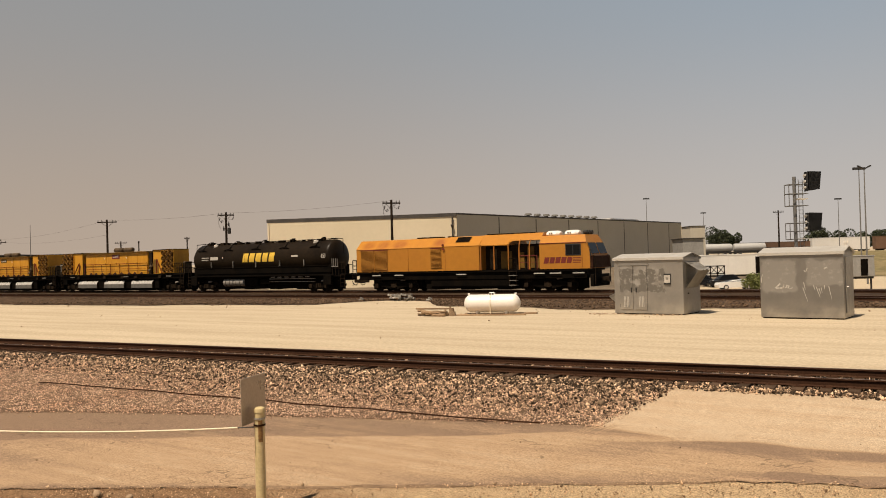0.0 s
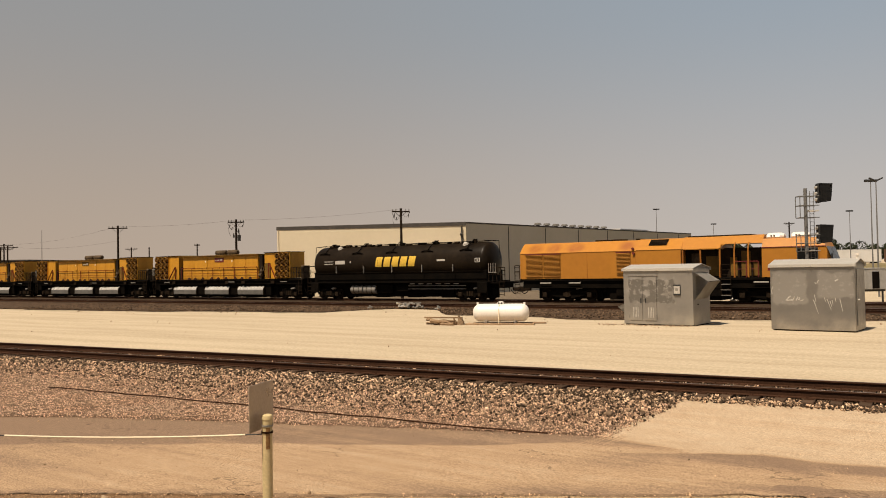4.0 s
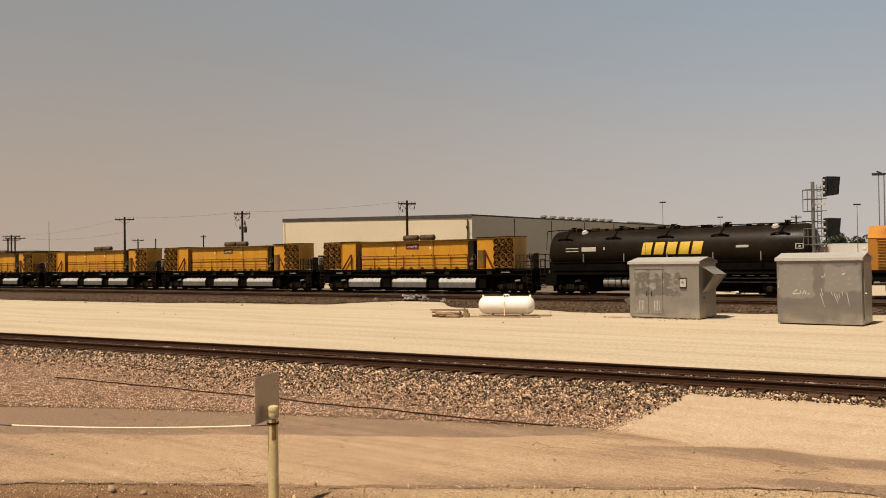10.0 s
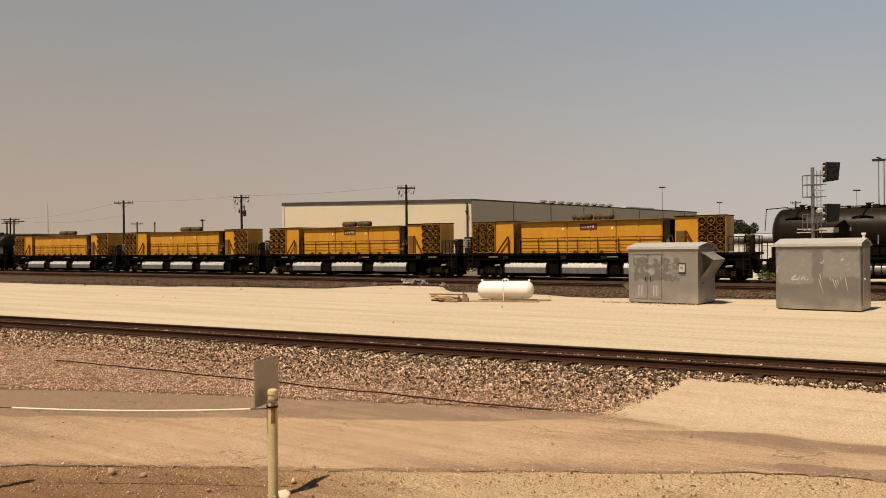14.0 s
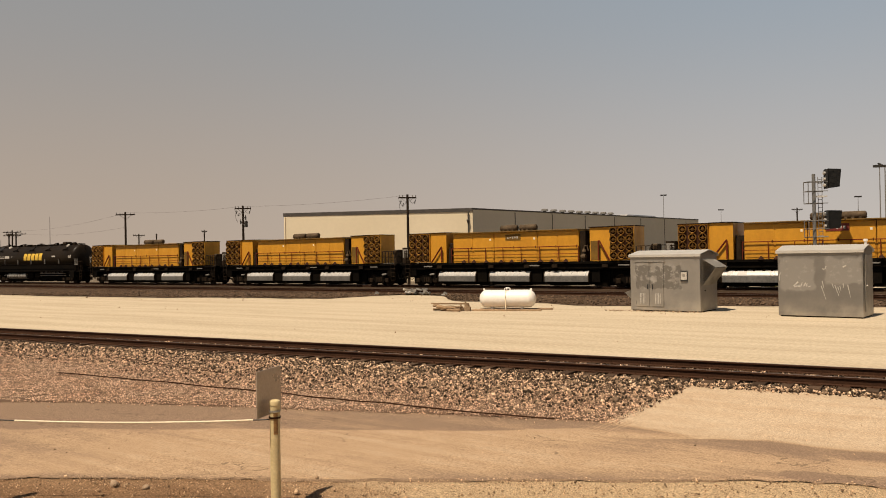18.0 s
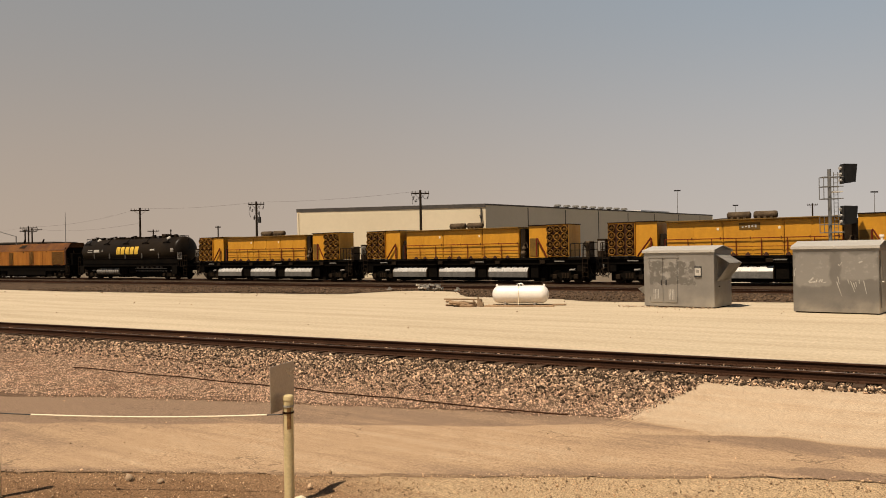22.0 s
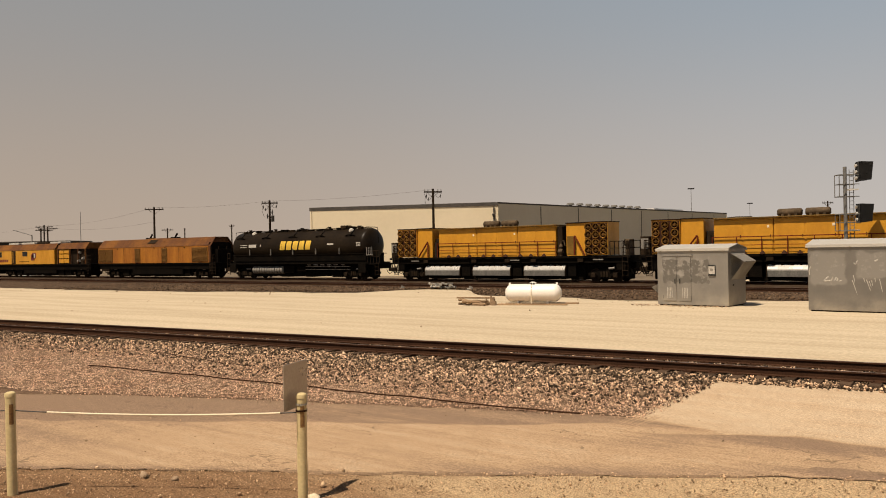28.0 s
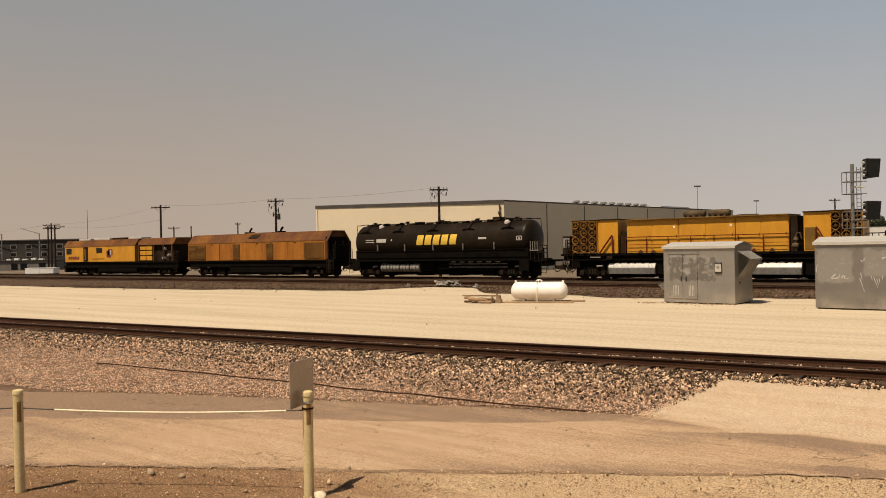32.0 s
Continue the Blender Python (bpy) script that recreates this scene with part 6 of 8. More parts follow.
def grinder_car():
    """A grinding car: deck, long equipment house, two radiator banks, three bright drums underneath."""
    c = car_empty("grinding_car", -77.65, "yellow rail-grinding car with radiator banks and bright drums below the deck", "rail grinder", "grinding cars")
    underframe(c, -11.1, 10.7, 1.35, 1.85, 1.45)
    for x in (-9.95, 9.95):
        bm = bm_new()
        box(bm, (x - 0.35, -1.3, 0.8), (x + 0.35, 1.3, 1.4), 0.05)
        part("end_sill", bm, BLACK, c)
    # main house in three sections
    for x0, x1 in ((-5.92, -2.2), (-2.16, 1.55), (1.59, 4.86)):
        bm = bm_new()
        box(bm, (x0, -1.3, 1.86), (x1, 1.3, 4.1), 0.015)
        h = part("equipment_house", bm, YELLOW, c)
        bm = bm_new()
        box(bm, (x0 - 0.018, -1.52, 4.1), (x1 + 0.018, 1.52, 4.19), 0.02)
        part("house_roof", bm, OLIVE, h)
        n = max(1, round((x1 - x0) / 1.5))
        for k in range(n):
            a, b = x0 + (x1 - x0) * k / n + 0.06, x0 + (x1 - x0) * (k + 1) / n - 0.06
            bm = bm_new()
            box(bm, (a, -1.325, 1.98), (b, -1.3, 4.02), 0.008)
            d = part("access_door", bm, YELLOW, h)
            bm = bm_new()
            box(bm, (b - 0.12, -1.35, 2.9), (b - 0.07, -1.32, 3.05))
            part("latch", bm, GRIME, d)
    # dark brown block standing in for the shade between house and cabinet
    bm = bm_new()
    box(bm, (4.95, -1.22, 1.86), (5.35, 1.2, 4.05))
    part("dark_recess", bm, GRIME, c)
    for x in (-2.5, 1.3):
        bm = bm_new()
        box(bm, (x - 0.07, -1.34, 3.5), (x + 0.07, -1.323, 3.66), 0.01)
        part("lamp_plate", bm, SLEEVE, c, "small pale plate")
    for x, w in ((-1.47, 0.74), (0.2, 0.72)):
        bm = bm_new()
        lathe_x(bm, [(x - w, 0.0), (x - w, 0.17), (x - w + 0.07, 0.24), (x + w - 0.07, 0.24), (x + w, 0.17), (x + w, 0.0)], 20, -0.2, 4.44)
        for k in (-0.55, 0.0, 0.55):
            box(bm, (x + w * k - 0.08, -0.42, 4.15), (x + w * k + 0.08, 0.05, 4.42))
        part("roof_silencer", bm, SOOT, c, "sooty brown cylindrical silencer", smooth=True)
    # radiator banks with their cabinets, one towards each end
    fan_bank(c, -10.15, -8.15, 1.9, 4.2, -1.42, -1)
    bm = bm_new()
    box(bm, (-8.13, -1.3, 1.86), (-6.6, 1.3, 4.22), 0.015)
    part("end_cabinet", bm, YELLOW, c)
    bm = bm_new()
    box(bm, (-8.13, -1.4, 4.22), (-6.55, 1.4, 4.28), 0.015)
    part("cabinet_lid", bm, GRIME, c)
    bm = bm_new()
    box(bm, (-6.55, -0.9, 1.86), (-5.95, 0.9, 3.4), 0.05)
    part("machinery", bm, GRIME, c)
    fan_bank(c, 7.28, 9.05, 1.9, 4.24, -1.42, 1)
    bm = bm_new()
    box(bm, (5.72, -1.3, 1.86), (7.26, 1.3, 4.22), 0.015)
    part("end_cabinet", bm, YELLOW, c)
    bm = bm_new()
    box(bm, (5.68, -1.4, 4.22), (7.25, 1.4, 4.29), 0.015)
    part("cabinet_lid", bm, GRIME, c)
    bm = bm_new()
    box(bm, (5.78, -1.325, 1.95), (6.5, -1.3, 3.3), 0.01)
    part("cabinet_door", bm, OLIVE, c)
    bm = bm_new()
    tube(bm, ((7.3, -1.5, 1.9), (6.55, -1.5, 3.25), (6.5, -1.5, 3.3), (6.46, -1.5, 3.25), (6.45, -1.5, 1.9)), 0.05, 6)
    part("stair_rail", bm, RED_RAIL, c)
    bm = bm_new()
    tube(bm, ((-7.95, -1.46, 1.9), (-7.02, -1.46, 3.08), (-6.98, -1.46, 3.12), (-6.96, -1.46, 3.08), (-6.96, -1.46, 1.9)), 0.06, 6)
    part("stair_rail", bm, RED_RAIL, c)
    handrail(c, -6.0, 4.9, -1.44, 1.86, 1.1, 1.55, RED_RAIL, thick=0.95)
    for x in (-9.95, 9.2):
        s = 1 if x > 0 else -1
        w = 1.35 if s > 0 else 0.75
        handrail(c, min(x, x + s * w), max(x, x + s * w), -1.4, 1.86, 1.0, 0.36, GRIME)
    for x0, x1, z1, paint in ((-11.05, -10.4, 3.15, GRIME), (10.3, 10.62, 3.0, SOOT)):
        bm = bm_new()
        box(bm, (x0, -1.25, 1.86), (x1, -0.45, z1), 0.03)
        lk = part("end_locker", bm, paint, c, "dark equipment locker on the end platform")
        bm = bm_new()
        box(bm, (x0 + 0.06, -1.27, 2.3), (x1 - 0.06, -1.25, z1 - 0.15), 0.01)
        part("locker_door", bm, ALU_DARK if x0 < 0 else GRIME, lk)
    lump = None
    for k in range(9):
        m = pose(-5.1 + k * 1.12 + (0.2 if k % 3 == 0 else 0), -1.38, 1.9)
        if lump is None:
            bm = bm_new()
            rod(bm, (0, 0, -0.05), (0, 0, 0.16), 0.2, 8, 0.05)
            lump = part("motor_cap", bm, MOTOR_RUST, c, "rusty motor cap on the deck edge")
            lump.matrix_basis = m
        else:
            again("motor_cap", lump, m, c)
    # bright drums
    for x in (-5.6, -0.85, 3.85):
        bm = bm_new()
        extrude_profile(bm, [(-1.40, 0.80), (-1.40, 0.88), (-1.33, 1.03), (-1.22, 1.14), (-1.06, 1.2), (-0.85, 1.2), (-0.7, 1.1), (-0.7, 0.6), (-1.30, 0.6)], x - 1.76, x + 1.76)
        d = part("drum", bm, SILVER, c, "bright curved steel dust cover")
        for xx in (-1.77, 1.77):
            bm = bm_new()
            extrude_profile(bm, [(-1.43, 0.38), (-1.44, 0.88), (-1.36, 1.05), (-1.23, 1.17), (-1.06, 1.23), (-0.68, 1.23), (-0.68, 0.38)], x + xx - 0.03, x + xx + 0.03)
            part("end_plate", bm, GRIME, d)
        bm = bm_new()
        box(bm, (x - 1.72, -1.42, 0.40), (x + 1.72, -0.72, 0.82), 0.02)
        part("drum_skirt", bm, SKIRT_SHADED, d, "dull grey skirt, darkened for the shade on its face")
        for k in range(6):
            bm = bm_new()
            box(bm, (x - 1.5 + 0.55 * k, -1.25, 1.12), (x - 1.3 + 0.55 * k - 0.08 * (k % 2), -1.1, 1.235), 0.01)
            part("drum_bracket", bm, GRIME, d)
    for x0, x1 in ((-3.8, -2.95), (1.0, 1.8), (5.75, 6.4), (-8.0, -7.75)):
        bm = bm_new()
        box(bm, (x0, -1.2, 0.35), (x1, 1.2, 1.36), 0.04)
        part("grinding_head", bm, BLACK, c)
    for k in range(3):
        x = -5.75 + 4.75 * k
        bm = bm_new()
        box(bm, (x - 1.5, -0.9, 0.14), (x + 1.5, -0.62, 0.36), 0.02)
        part("grinding_buggy", bm, BLACK, c)
    for x in (1.35, -8.3, 8.3):
        bm = bm_new()
        box(bm, (x - 0.4, -1.475, 1.55), (x + 0.4, -1.45, 1.63))
        part("frame_label", bm, ALU_DARK, c, "worn pale frame marking")
    for x in (-8.7, 8.6):
        bogie(c, x, 2, 1.7)
    belly(c, -7.3, 7.2, 0.1, 0.7)
    for s in (-1, 1):
        coupler(c, s * 10.4, s)
        ladder(c, s * 10.35, -1.46, 0.4, 2.7, GRIME)
        # end cage, hand brake and hoses
        for y in (-1.3, -0.55, 0.55, 1.3):
            bm = bm_new()
            rod(bm, (s * 10.62, y, 1.86), (s * 10.62, y, 2.9), 0.035, 6)
            part("cage_post", bm, GRIME, c)
        for z in (2.4, 2.9):
            bm = bm_new()
            rod(bm, (s * 10.62, -1.3, z), (s * 10.62, 1.3, z), 0.03, 6)
            part("cage_rail", bm, GRIME, c)
        bm = bm_new()
        rod(bm, (s * 10.2, -0.9, 1.86), (s * 10.2, -0.9, 2.75), 0.06, 8)
        rod(bm, (s * 10.14, -0.9, 2.75), (s * 10.26, -0.9, 2.75), 0.26, 16)
        part("hand_brake", bm, BLACK, c)
        for y in (-1.1, -0.75):
            bm = bm_new()
            tube(bm, [(s * (10.5 + 0.08 * k), y, 1.3 - 0.75 * math.sin(math.pi * k / 8)) for k in range(9)], 0.04, 6)
            part("hose", bm, BLACK, c)
    # pump stand beside the house, junction boxes along the deck edge
    bm = bm_new()
    rod(bm, (5.25, -1.28, 1.86), (5.25, -1.28, 2.55), 0.10, 10)
    rod(bm, (5.25, -1.28, 2.55), (5.25, -1.28, 2.75), 0.16, 10, 0.08)
    rod(bm, (5.08, -1.36, 2.2), (5.42, -1.36, 2.2), 0.15, 12)
    tube(bm, ((5.25, -1.3, 2.7), (5.3, -1.3, 2.95), (5.5, -1.3, 3.0), (5.6, -1.3, 2.6)), 0.04, 6)
    part("pump_stand", bm, SOOT, c, "dusty pump on a stand")
    bm = bm_new()
    rod(bm, (-6.25, -1.2, 1.86), (-6.25, -1.2, 3.1), 0.2, 10, 0.14)
    part("pump_stand", bm, GRIME, c)
    for x in (-7.2, -2.4, 0.7, 3.0, 6.9):
        bm = bm_new()
        box(bm, (x - 0.22, -1.5, 1.42), (x + 0.22, -1.4, 1.66), 0.02)
        part("junction_box", bm, GRIME, c)
    return c


def nameplate(c, clear):
    """The plate on the house side: dark red with a pale mark, or worn down to a scuffed patch."""
    bm = bm_new()
    box(bm, (-1.15, -1.348, 3.5), (0.15, -1.327, 3.94))
    sign = part("nameplate", bm, MAROON if clear else OLIVE, c, "dark red plate with an illegible pale mark" if clear else "scuffed plate worn to bare yellow")
    for k in range(5):
        bm = bm_new()
        box(bm, (-0.98 + 0.2 * k, -1.355, 3.62 + 0.03 * (k % 2)), (-0.87 + 0.2 * k, -1.347, 3.72 + 0.02 * k))
        part("mark_bar", bm, LABEL, sign)


def generator_car():
    c = car_empty("generator_car", -188.9, "rust-streaked orange generator car with brown roof and louvred panels", "generator car")
    underframe(c, -11.5, 10.0, 0.95, 1.62, 1.47)
    bm = bm_new()
    box(bm, (-4.8, -1.35, 0.35), (4.4, 1.35, 1.1), 0.08)
    part("fuel_tank", bm, BLACK, c)
    for x0, x1 in ((-11.4, -2.57), (-2.53, 0.9), (0.94, 8.95)):
        hood_body(c, x0, x1, 1.62, 3.38, 4.28 if x0 != -2.53 else 4.33, 1.5, DEEP_ORANGE, RUSTY_ROOF, "engine_house")
    for x0, x1 in ((-11.3, -9.88), (-9.82, -8.41), (-4.05, -3.01), (0.98, 1.93), (6.24, 8.83)):
        louvre_panel(c, x0, x1, 1.75, 3.22, -1.52, 16, LOUVRE)
    for x in (-6.2, 4.0):
        bm = bm_new()
        box(bm, (x - 0.02, -1.53, 1.66), (x + 0.02, -1.5, 3.3))
        part("panel_seam", bm, RUSTY_ROOF, c)
    for x in (-7.4, -0.4, 1.6, 5.0):
        bm = bm_new()
        box(bm, (x - 0.08, -1.56, 3.2), (x + 0.08, -1.5, 3.3), 0.01)
        part("door_latch", bm, GRIME, c)
    bm = bm_new()
    vs = [bm.verts.new(v) for v in ((-2.0, -1.26, 3.74), (-0.6, -1.26, 3.74), (-0.4, -0.9, 4.12), (-1.75, -0.9, 4.12))]
    bm.faces.new(vs)
    bm.transform(pose(0, -0.025, 0.03))
    part("roof_grille", bm, GRIME, c, "dark roof air grille")
    for x in (-3.2, 1.4):
        bm = bm_new()
        rod(bm, (x, 0, 4.2), (x, 0, 4.5), 0.10, 10)
        rod(bm, (x, 0, 4.5), (x + 0.3, 0, 4.8), 0.10, 10)
        box(bm, (x - 0.4, -0.4, 4.24), (x + 0.35, 0.4, 4.42), 0.05)
        part("exhaust_stack", bm, BLACK, c)
    # shallow porch at the leading end, under the end of the roof shell
    bm = bm_new()
    extrude_profile(bm, [(-1.52, 1.7), (-1.52, 3.3), (-0.8, 4.26), (0.8, 4.26), (1.52, 3.3), (1.52, 1.7), (1.44, 1.7), (1.44, 3.3), (0.77, 4.18), (-0.77, 4.18), (-1.44, 3.3), (-1.44, 1.7)], 8.95, 9.25)
    part("porch_roof", bm, RUSTY_ROOF, c)
    bm = bm_new()
    box(bm, (8.95, -1.4, 1.62), (9.0, 1.4, 3.7))
    part("end_wall", bm, BLACK, c)
    for y in (-1.45, -0.5, 0.5, 1.45):
        bm = bm_new()
        box(bm, (9.26, y - 0.05, 0.6), (9.36, y + 0.05, 3.3))
        part("porch_post", bm, GRIME, c)
    bm = bm_new()
    box(bm, (9.02, -0.9, 1.62), (9.7, 0.9, 3.0), 0.05)
    part("machinery", bm, BLACK, c)
    ladder(c, 9.3, -1.5, 0.4, 1.6)
    ladder(c, 9.8, -1.5, 0.4, 2.4)
    for x in (-9.0, 7.2):
        bogie(c, x, 2, 1.9)
    belly(c, -7.2, 5.6, 0.16, 1.0)
    coupler(c, -11.4, -1)
    coupler(c, 9.9, 1)
    return c


def rear_cab_car():
    c = car_empty("control_car", -213.6, "grimy yellow control car with rust-brown roof at the train's end", "rail grinder")
    underframe(c, -11.9, 11.6, 0.9, 1.6, 1.47)
    bm = bm_new()
    extrude_profile(bm, [(-1.5, 1.62), (1.5, 1.62), (1.5, 3.42), (-1.5, 3.42)], -11.65, 3.4)
    body = part("body", bm, YELLOW, c)
    bm = bm_new()
    extrude_profile(bm, [(-1.54, 3.42), (1.54, 3.42), (1.0, 4.17), (-1.0, 4.17)], -11.9, 3.5)
    part("roof", bm, RUSTY_ROOF, body)
    bm = bm_new()
    extrude_profile(bm, [(-1.54, 3.42), (1.54, 3.42), (1.0, 4.17), (-1.0, 4.17)], 4.1, 10.6)
    extrude_profile(bm, [(-1.2, 3.3), (1.2, 3.3), (1.0, 3.95), (-1.0, 3.95)], 3.5, 4.1)
    part("roof", bm, RUSTY_ROOF, c)
    for x0, x1, z0, z1 in ((-11.3, -10.1, 2.55, 3.25), (-4.55, -3.26, 2.65, 3.25)):
        bm = bm_new()
        box(bm, (x0, -1.53, z0), (x1, -1.49, z1), 0.02)
        w = part("window", bm, MATT_BLACK, body, "dark window")
        bm = bm_new()
        box(bm, (x0 + 0.07, -1.536, z0 + 0.07), (x1 - 0.07, -1.528, z1 - 0.07))
        part("pane", bm, DARK_GLASS, w)
    bm = bm_new()
    box(bm, (-7.4, -1.53, 1.66), (-6.35, -1.49, 3.38), 0.02)
    part("door", bm, GRIME, body, "dark recessed door")
    bm = bm_new()
    box(bm, (-7.05, -1.55, 1.8), (-6.92, -1.52, 3.2))
    part("door_bar", bm, YELLOW, body)
    block_mark(c, -10.9, -8.3, 1.9, 2.25, -1.506, 5, MAROON)
    bm = bm_new()
    for v in ((-2.35, 2.1, 0.42, 0.75), (-2.1, 2.35, 0.5, 0.7)):
        box(bm, (v[0], -1.512, v[1]), (v[0] + v[2] + 0.5, -1.503, v[1] + v[3]))
    part("emblem", bm, MAROON, body, "faded dark emblem")
    bm = bm_new()
    box(bm, (-1.65, -1.518, 2.4), (-1.3, -1.511, 2.95))
    part("emblem", bm, LABEL, body, "faded pale emblem")
    bm = bm_new()
    box(bm, (-5.4, -1.512, 1.9), (-2.8, -1.503, 1.98))
    part("text_bar", bm, GRIME, body)
    # panel grid bay
    bm = bm_new()
    box(bm, (3.7, -1.2, 1.62), (10.3, 1.2, 3.42))
    part("bay_wall", bm, GRIME, c)
    panel = None
    for i in range(2):
        for j in range(3):
            m = pose(4.92 + i * 1.2, -1.42, 1.95 + j * 0.58)
            if panel is None:
                bm = bm_new()
                box(bm, (-0.54, -0.03, -0.24), (0.54, 0.03, 0.24), 0.02)
                panel = part("side_panel", bm, YELLOW, c, "small yellow side panel")
                panel.matrix_basis = m
            else:
                again("side_panel", panel, m, c)
    for x in (4.15, 7.0, 8.8, 10.4):
        bm = bm_new()
        box(bm, (x - 0.06, -1.5, 1.6), (x + 0.06, -1.38, 3.45))
        part("bay_post", bm, RUSTY_ROOF, c)
    for x, z in ((8.9, 2.9), (9.7, 2.2), (8.7, 1.9)):
        bm = bm_new()
        rod(bm, (x - 0.2, -1.3, z), (x + 0.2, -1.3, z + 0.1), 0.18, 10)
        part("gauge_box", bm, ALU_DARK, c, "dusty grey fitting")
    for x0, x1, z in ((-9.8, -7.2, 4.2), (-6.4, -3.0, 4.22), (-2.4, 0.4, 4.2), (0.9, 3.4, 4.2)):
        bm = bm_new()
        box(bm, (x0, -0.7, 4.15), (x1, 0.7, z + 0.2), 0.06)
        part("roof_unit", bm, ALU_PALE if x0 < -5 or x0 > 0.5 else GRIME, c, "rooftop unit")
    bm = bm_new()
    box(bm, (-12.0, -1.4, 0.35), (-11.7, 1.4, 1.2), 0.05)
    part("pilot", bm, BLACK, c)
    bm = bm_new()
    box(bm, (-4.5, -1.35, 0.4), (3.5, 1.35, 1.0), 0.06)
    part("tank", bm, BLACK, c)
    for x in (-8.6, 8.4):
        bogie(c, x, 2, 1.9)
    belly(c, -7.0, 6.8, 0.16, 1.0)
    for s in (-1, 1):
        coupler(c, s * 11.6, s)
    handrail(c, 10.4, 11.5, -1.4, 1.6, 1.0, 0.4, GRIME)
    ladder(c, 10.9, -1.45, 0.4, 2.6)
    ladder(c, -11.75, -1.45, 0.4, 2.6)
    return c


def make_train():
    power_unit()
    tank_car(-56.85, "black tank car with worn yellow mark and twin grey reservoirs", False)
    first = grinder_car()
    cars = [first]
    for xc in (-99.9, -122.15, -144.6):
        cars.append(copy_thing(first, pose(xc, 55.26, 0.2)))
        TRAIN.append((cars[-1], xc))
    nameplate(cars[0], True)
    nameplate(cars[1], False)
    tank_car(-167.5, "black tank car with yellow mark, brown dust on its leading end", True)
    generator_car()
    rear_cab_car()


# ---- buildings, poles and what stands behind the train ----
def wall_piece(bm, a, b, z0, z1, thick):
    a, b = Vector((a[0], a[1], 0)), Vector((b[0], b[1], 0))
    d = (b - a).normalized()
    n = Vector((-d.y, d.x, 0)) * thick
    vs = [bm.verts.new((p.x, p.y, z)) for z in (z0, z1) for p in (a, b, b + n, a + n)]
    for q in ((0, 1, 2, 3), (4, 5, 6, 7), (0, 1, 5, 4), (1, 2, 6, 5), (2, 3, 7, 6), (3, 0, 4, 7)):
        bm.faces.new([vs[i] for i in q])


def warehouse():
    e = thing("warehouse", pose(0, 0, 0), "long cream warehouse with a dark roof edge and panelled side wall", "warehouse")
    L, C, R = Vector((-114.5, 111.4, 0)), Vector((-82.0, 126.8, 0)), Vector((-74.2, 230.4, 0))
    B = L + (R - C)
    g = -2.7
    bm = bm_new()
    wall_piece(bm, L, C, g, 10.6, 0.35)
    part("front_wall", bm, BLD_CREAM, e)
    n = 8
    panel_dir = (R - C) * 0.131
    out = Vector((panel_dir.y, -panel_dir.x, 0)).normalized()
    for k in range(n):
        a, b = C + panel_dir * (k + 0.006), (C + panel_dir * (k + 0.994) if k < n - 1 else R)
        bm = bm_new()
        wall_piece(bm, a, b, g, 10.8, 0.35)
        part("panel", bm, BLD_SHADED, e)
        if k:
            bm = bm_new()
            q = C + panel_dir * k
            wall_piece(bm, q - panel_dir * 0.010 + out * 0.03, q + panel_dir * 0.010 + out * 0.03, g, 10.5, 0.3)
            part("panel_joint", bm, BLD_TRIM, e, "dark panel joint")
    bm = bm_new()
    wall_piece(bm, R, B, g, 10.2, 0.35)
    wall_piece(bm, B, L, g, 10.2, 0.35)
    part("rear_wall", bm, BLD_CREAM, e)
    bm = bm_new()
    q = Vector((0.06, -0.12, 0))
    wall_piece(bm, L + Vector((-0.1, -0.1, 0)), C + q, 10.35, 11.0, 0.5)
    trim = part("roof_edge", bm, BLD_TRIM, e, "grey-brown metal fascia")
    bm = bm_new()
    wall_piece(bm, C + q * 0.8, R + q, 10.72, 11.0, 0.6)
    part("roof_edge", bm, BLD_TRIM, e)
    bm = bm_new()
    vs = [bm.verts.new((p.x, p.y, 10.9)) for p in (L, C, R, B)]
    bm.faces.new(vs)
    bmesh.ops.solidify(bm, geom=bm.faces[:], thickness=0.2)
    part("roof", bm, ROOF_PALE, e, "pale roof membrane")
    for k in range(9):
        p = C + (R - C) * (0.272 + 0.035 * k) + Vector((-2.4, 0, 0))
        bm = bm_new()
        rod(bm, (p.x, p.y, 10.9), (p.x, p.y, 11.35), 0.4, 10)
        rod(bm, (p.x, p.y, 11.35), (p.x, p.y, 11.75), 0.85, 12, 0.6)
        part("roof_vent", bm, VENT_GREY, e)
    bm = bm_new()
    p = C + (R - C) * 0.715 + Vector((-6, 0, 0))
    turned_box(bm, (p.x, p.y, 11.25), (7, 16, 0.5), rz=-4)
    part("skylight", bm, WHITE, e, "bright white rooftop sheeting")
    bm = bm_new()
    p = C + Vector((-0.6, -0.55, 0))
    rod(bm, (p.x, p.y, g), (p.x, p.y, 10.2), 0.14, 8)
    rod(bm, (p.x, p.y, 8.4), (p.x + 0.05, p.y - 0.3, 8.9), 0.22, 8)
    part("downpipe", bm, BLD_TRIM, e)
    # low annexe at the far end
    e2 = thing("annexe", pose(-56.5, 190.5, height(-56.5, 190.5) - 0.2, 0, 0, 35), "low grey sheet-metal annexe behind the warehouse", "shed")
    bm = bm_new()
    box(bm, (-4.6, 0, 0), (0.2, 8, 6.1), 0.05)
    part("wall", bm, ANNEX_GREY, e2)
    bm = bm_new()
    box(bm, (-4.9, -0.3, 6.1), (0.5, 8.3, 6.35), 0.05)
    part("roof", bm, BLD_TRIM, e2)
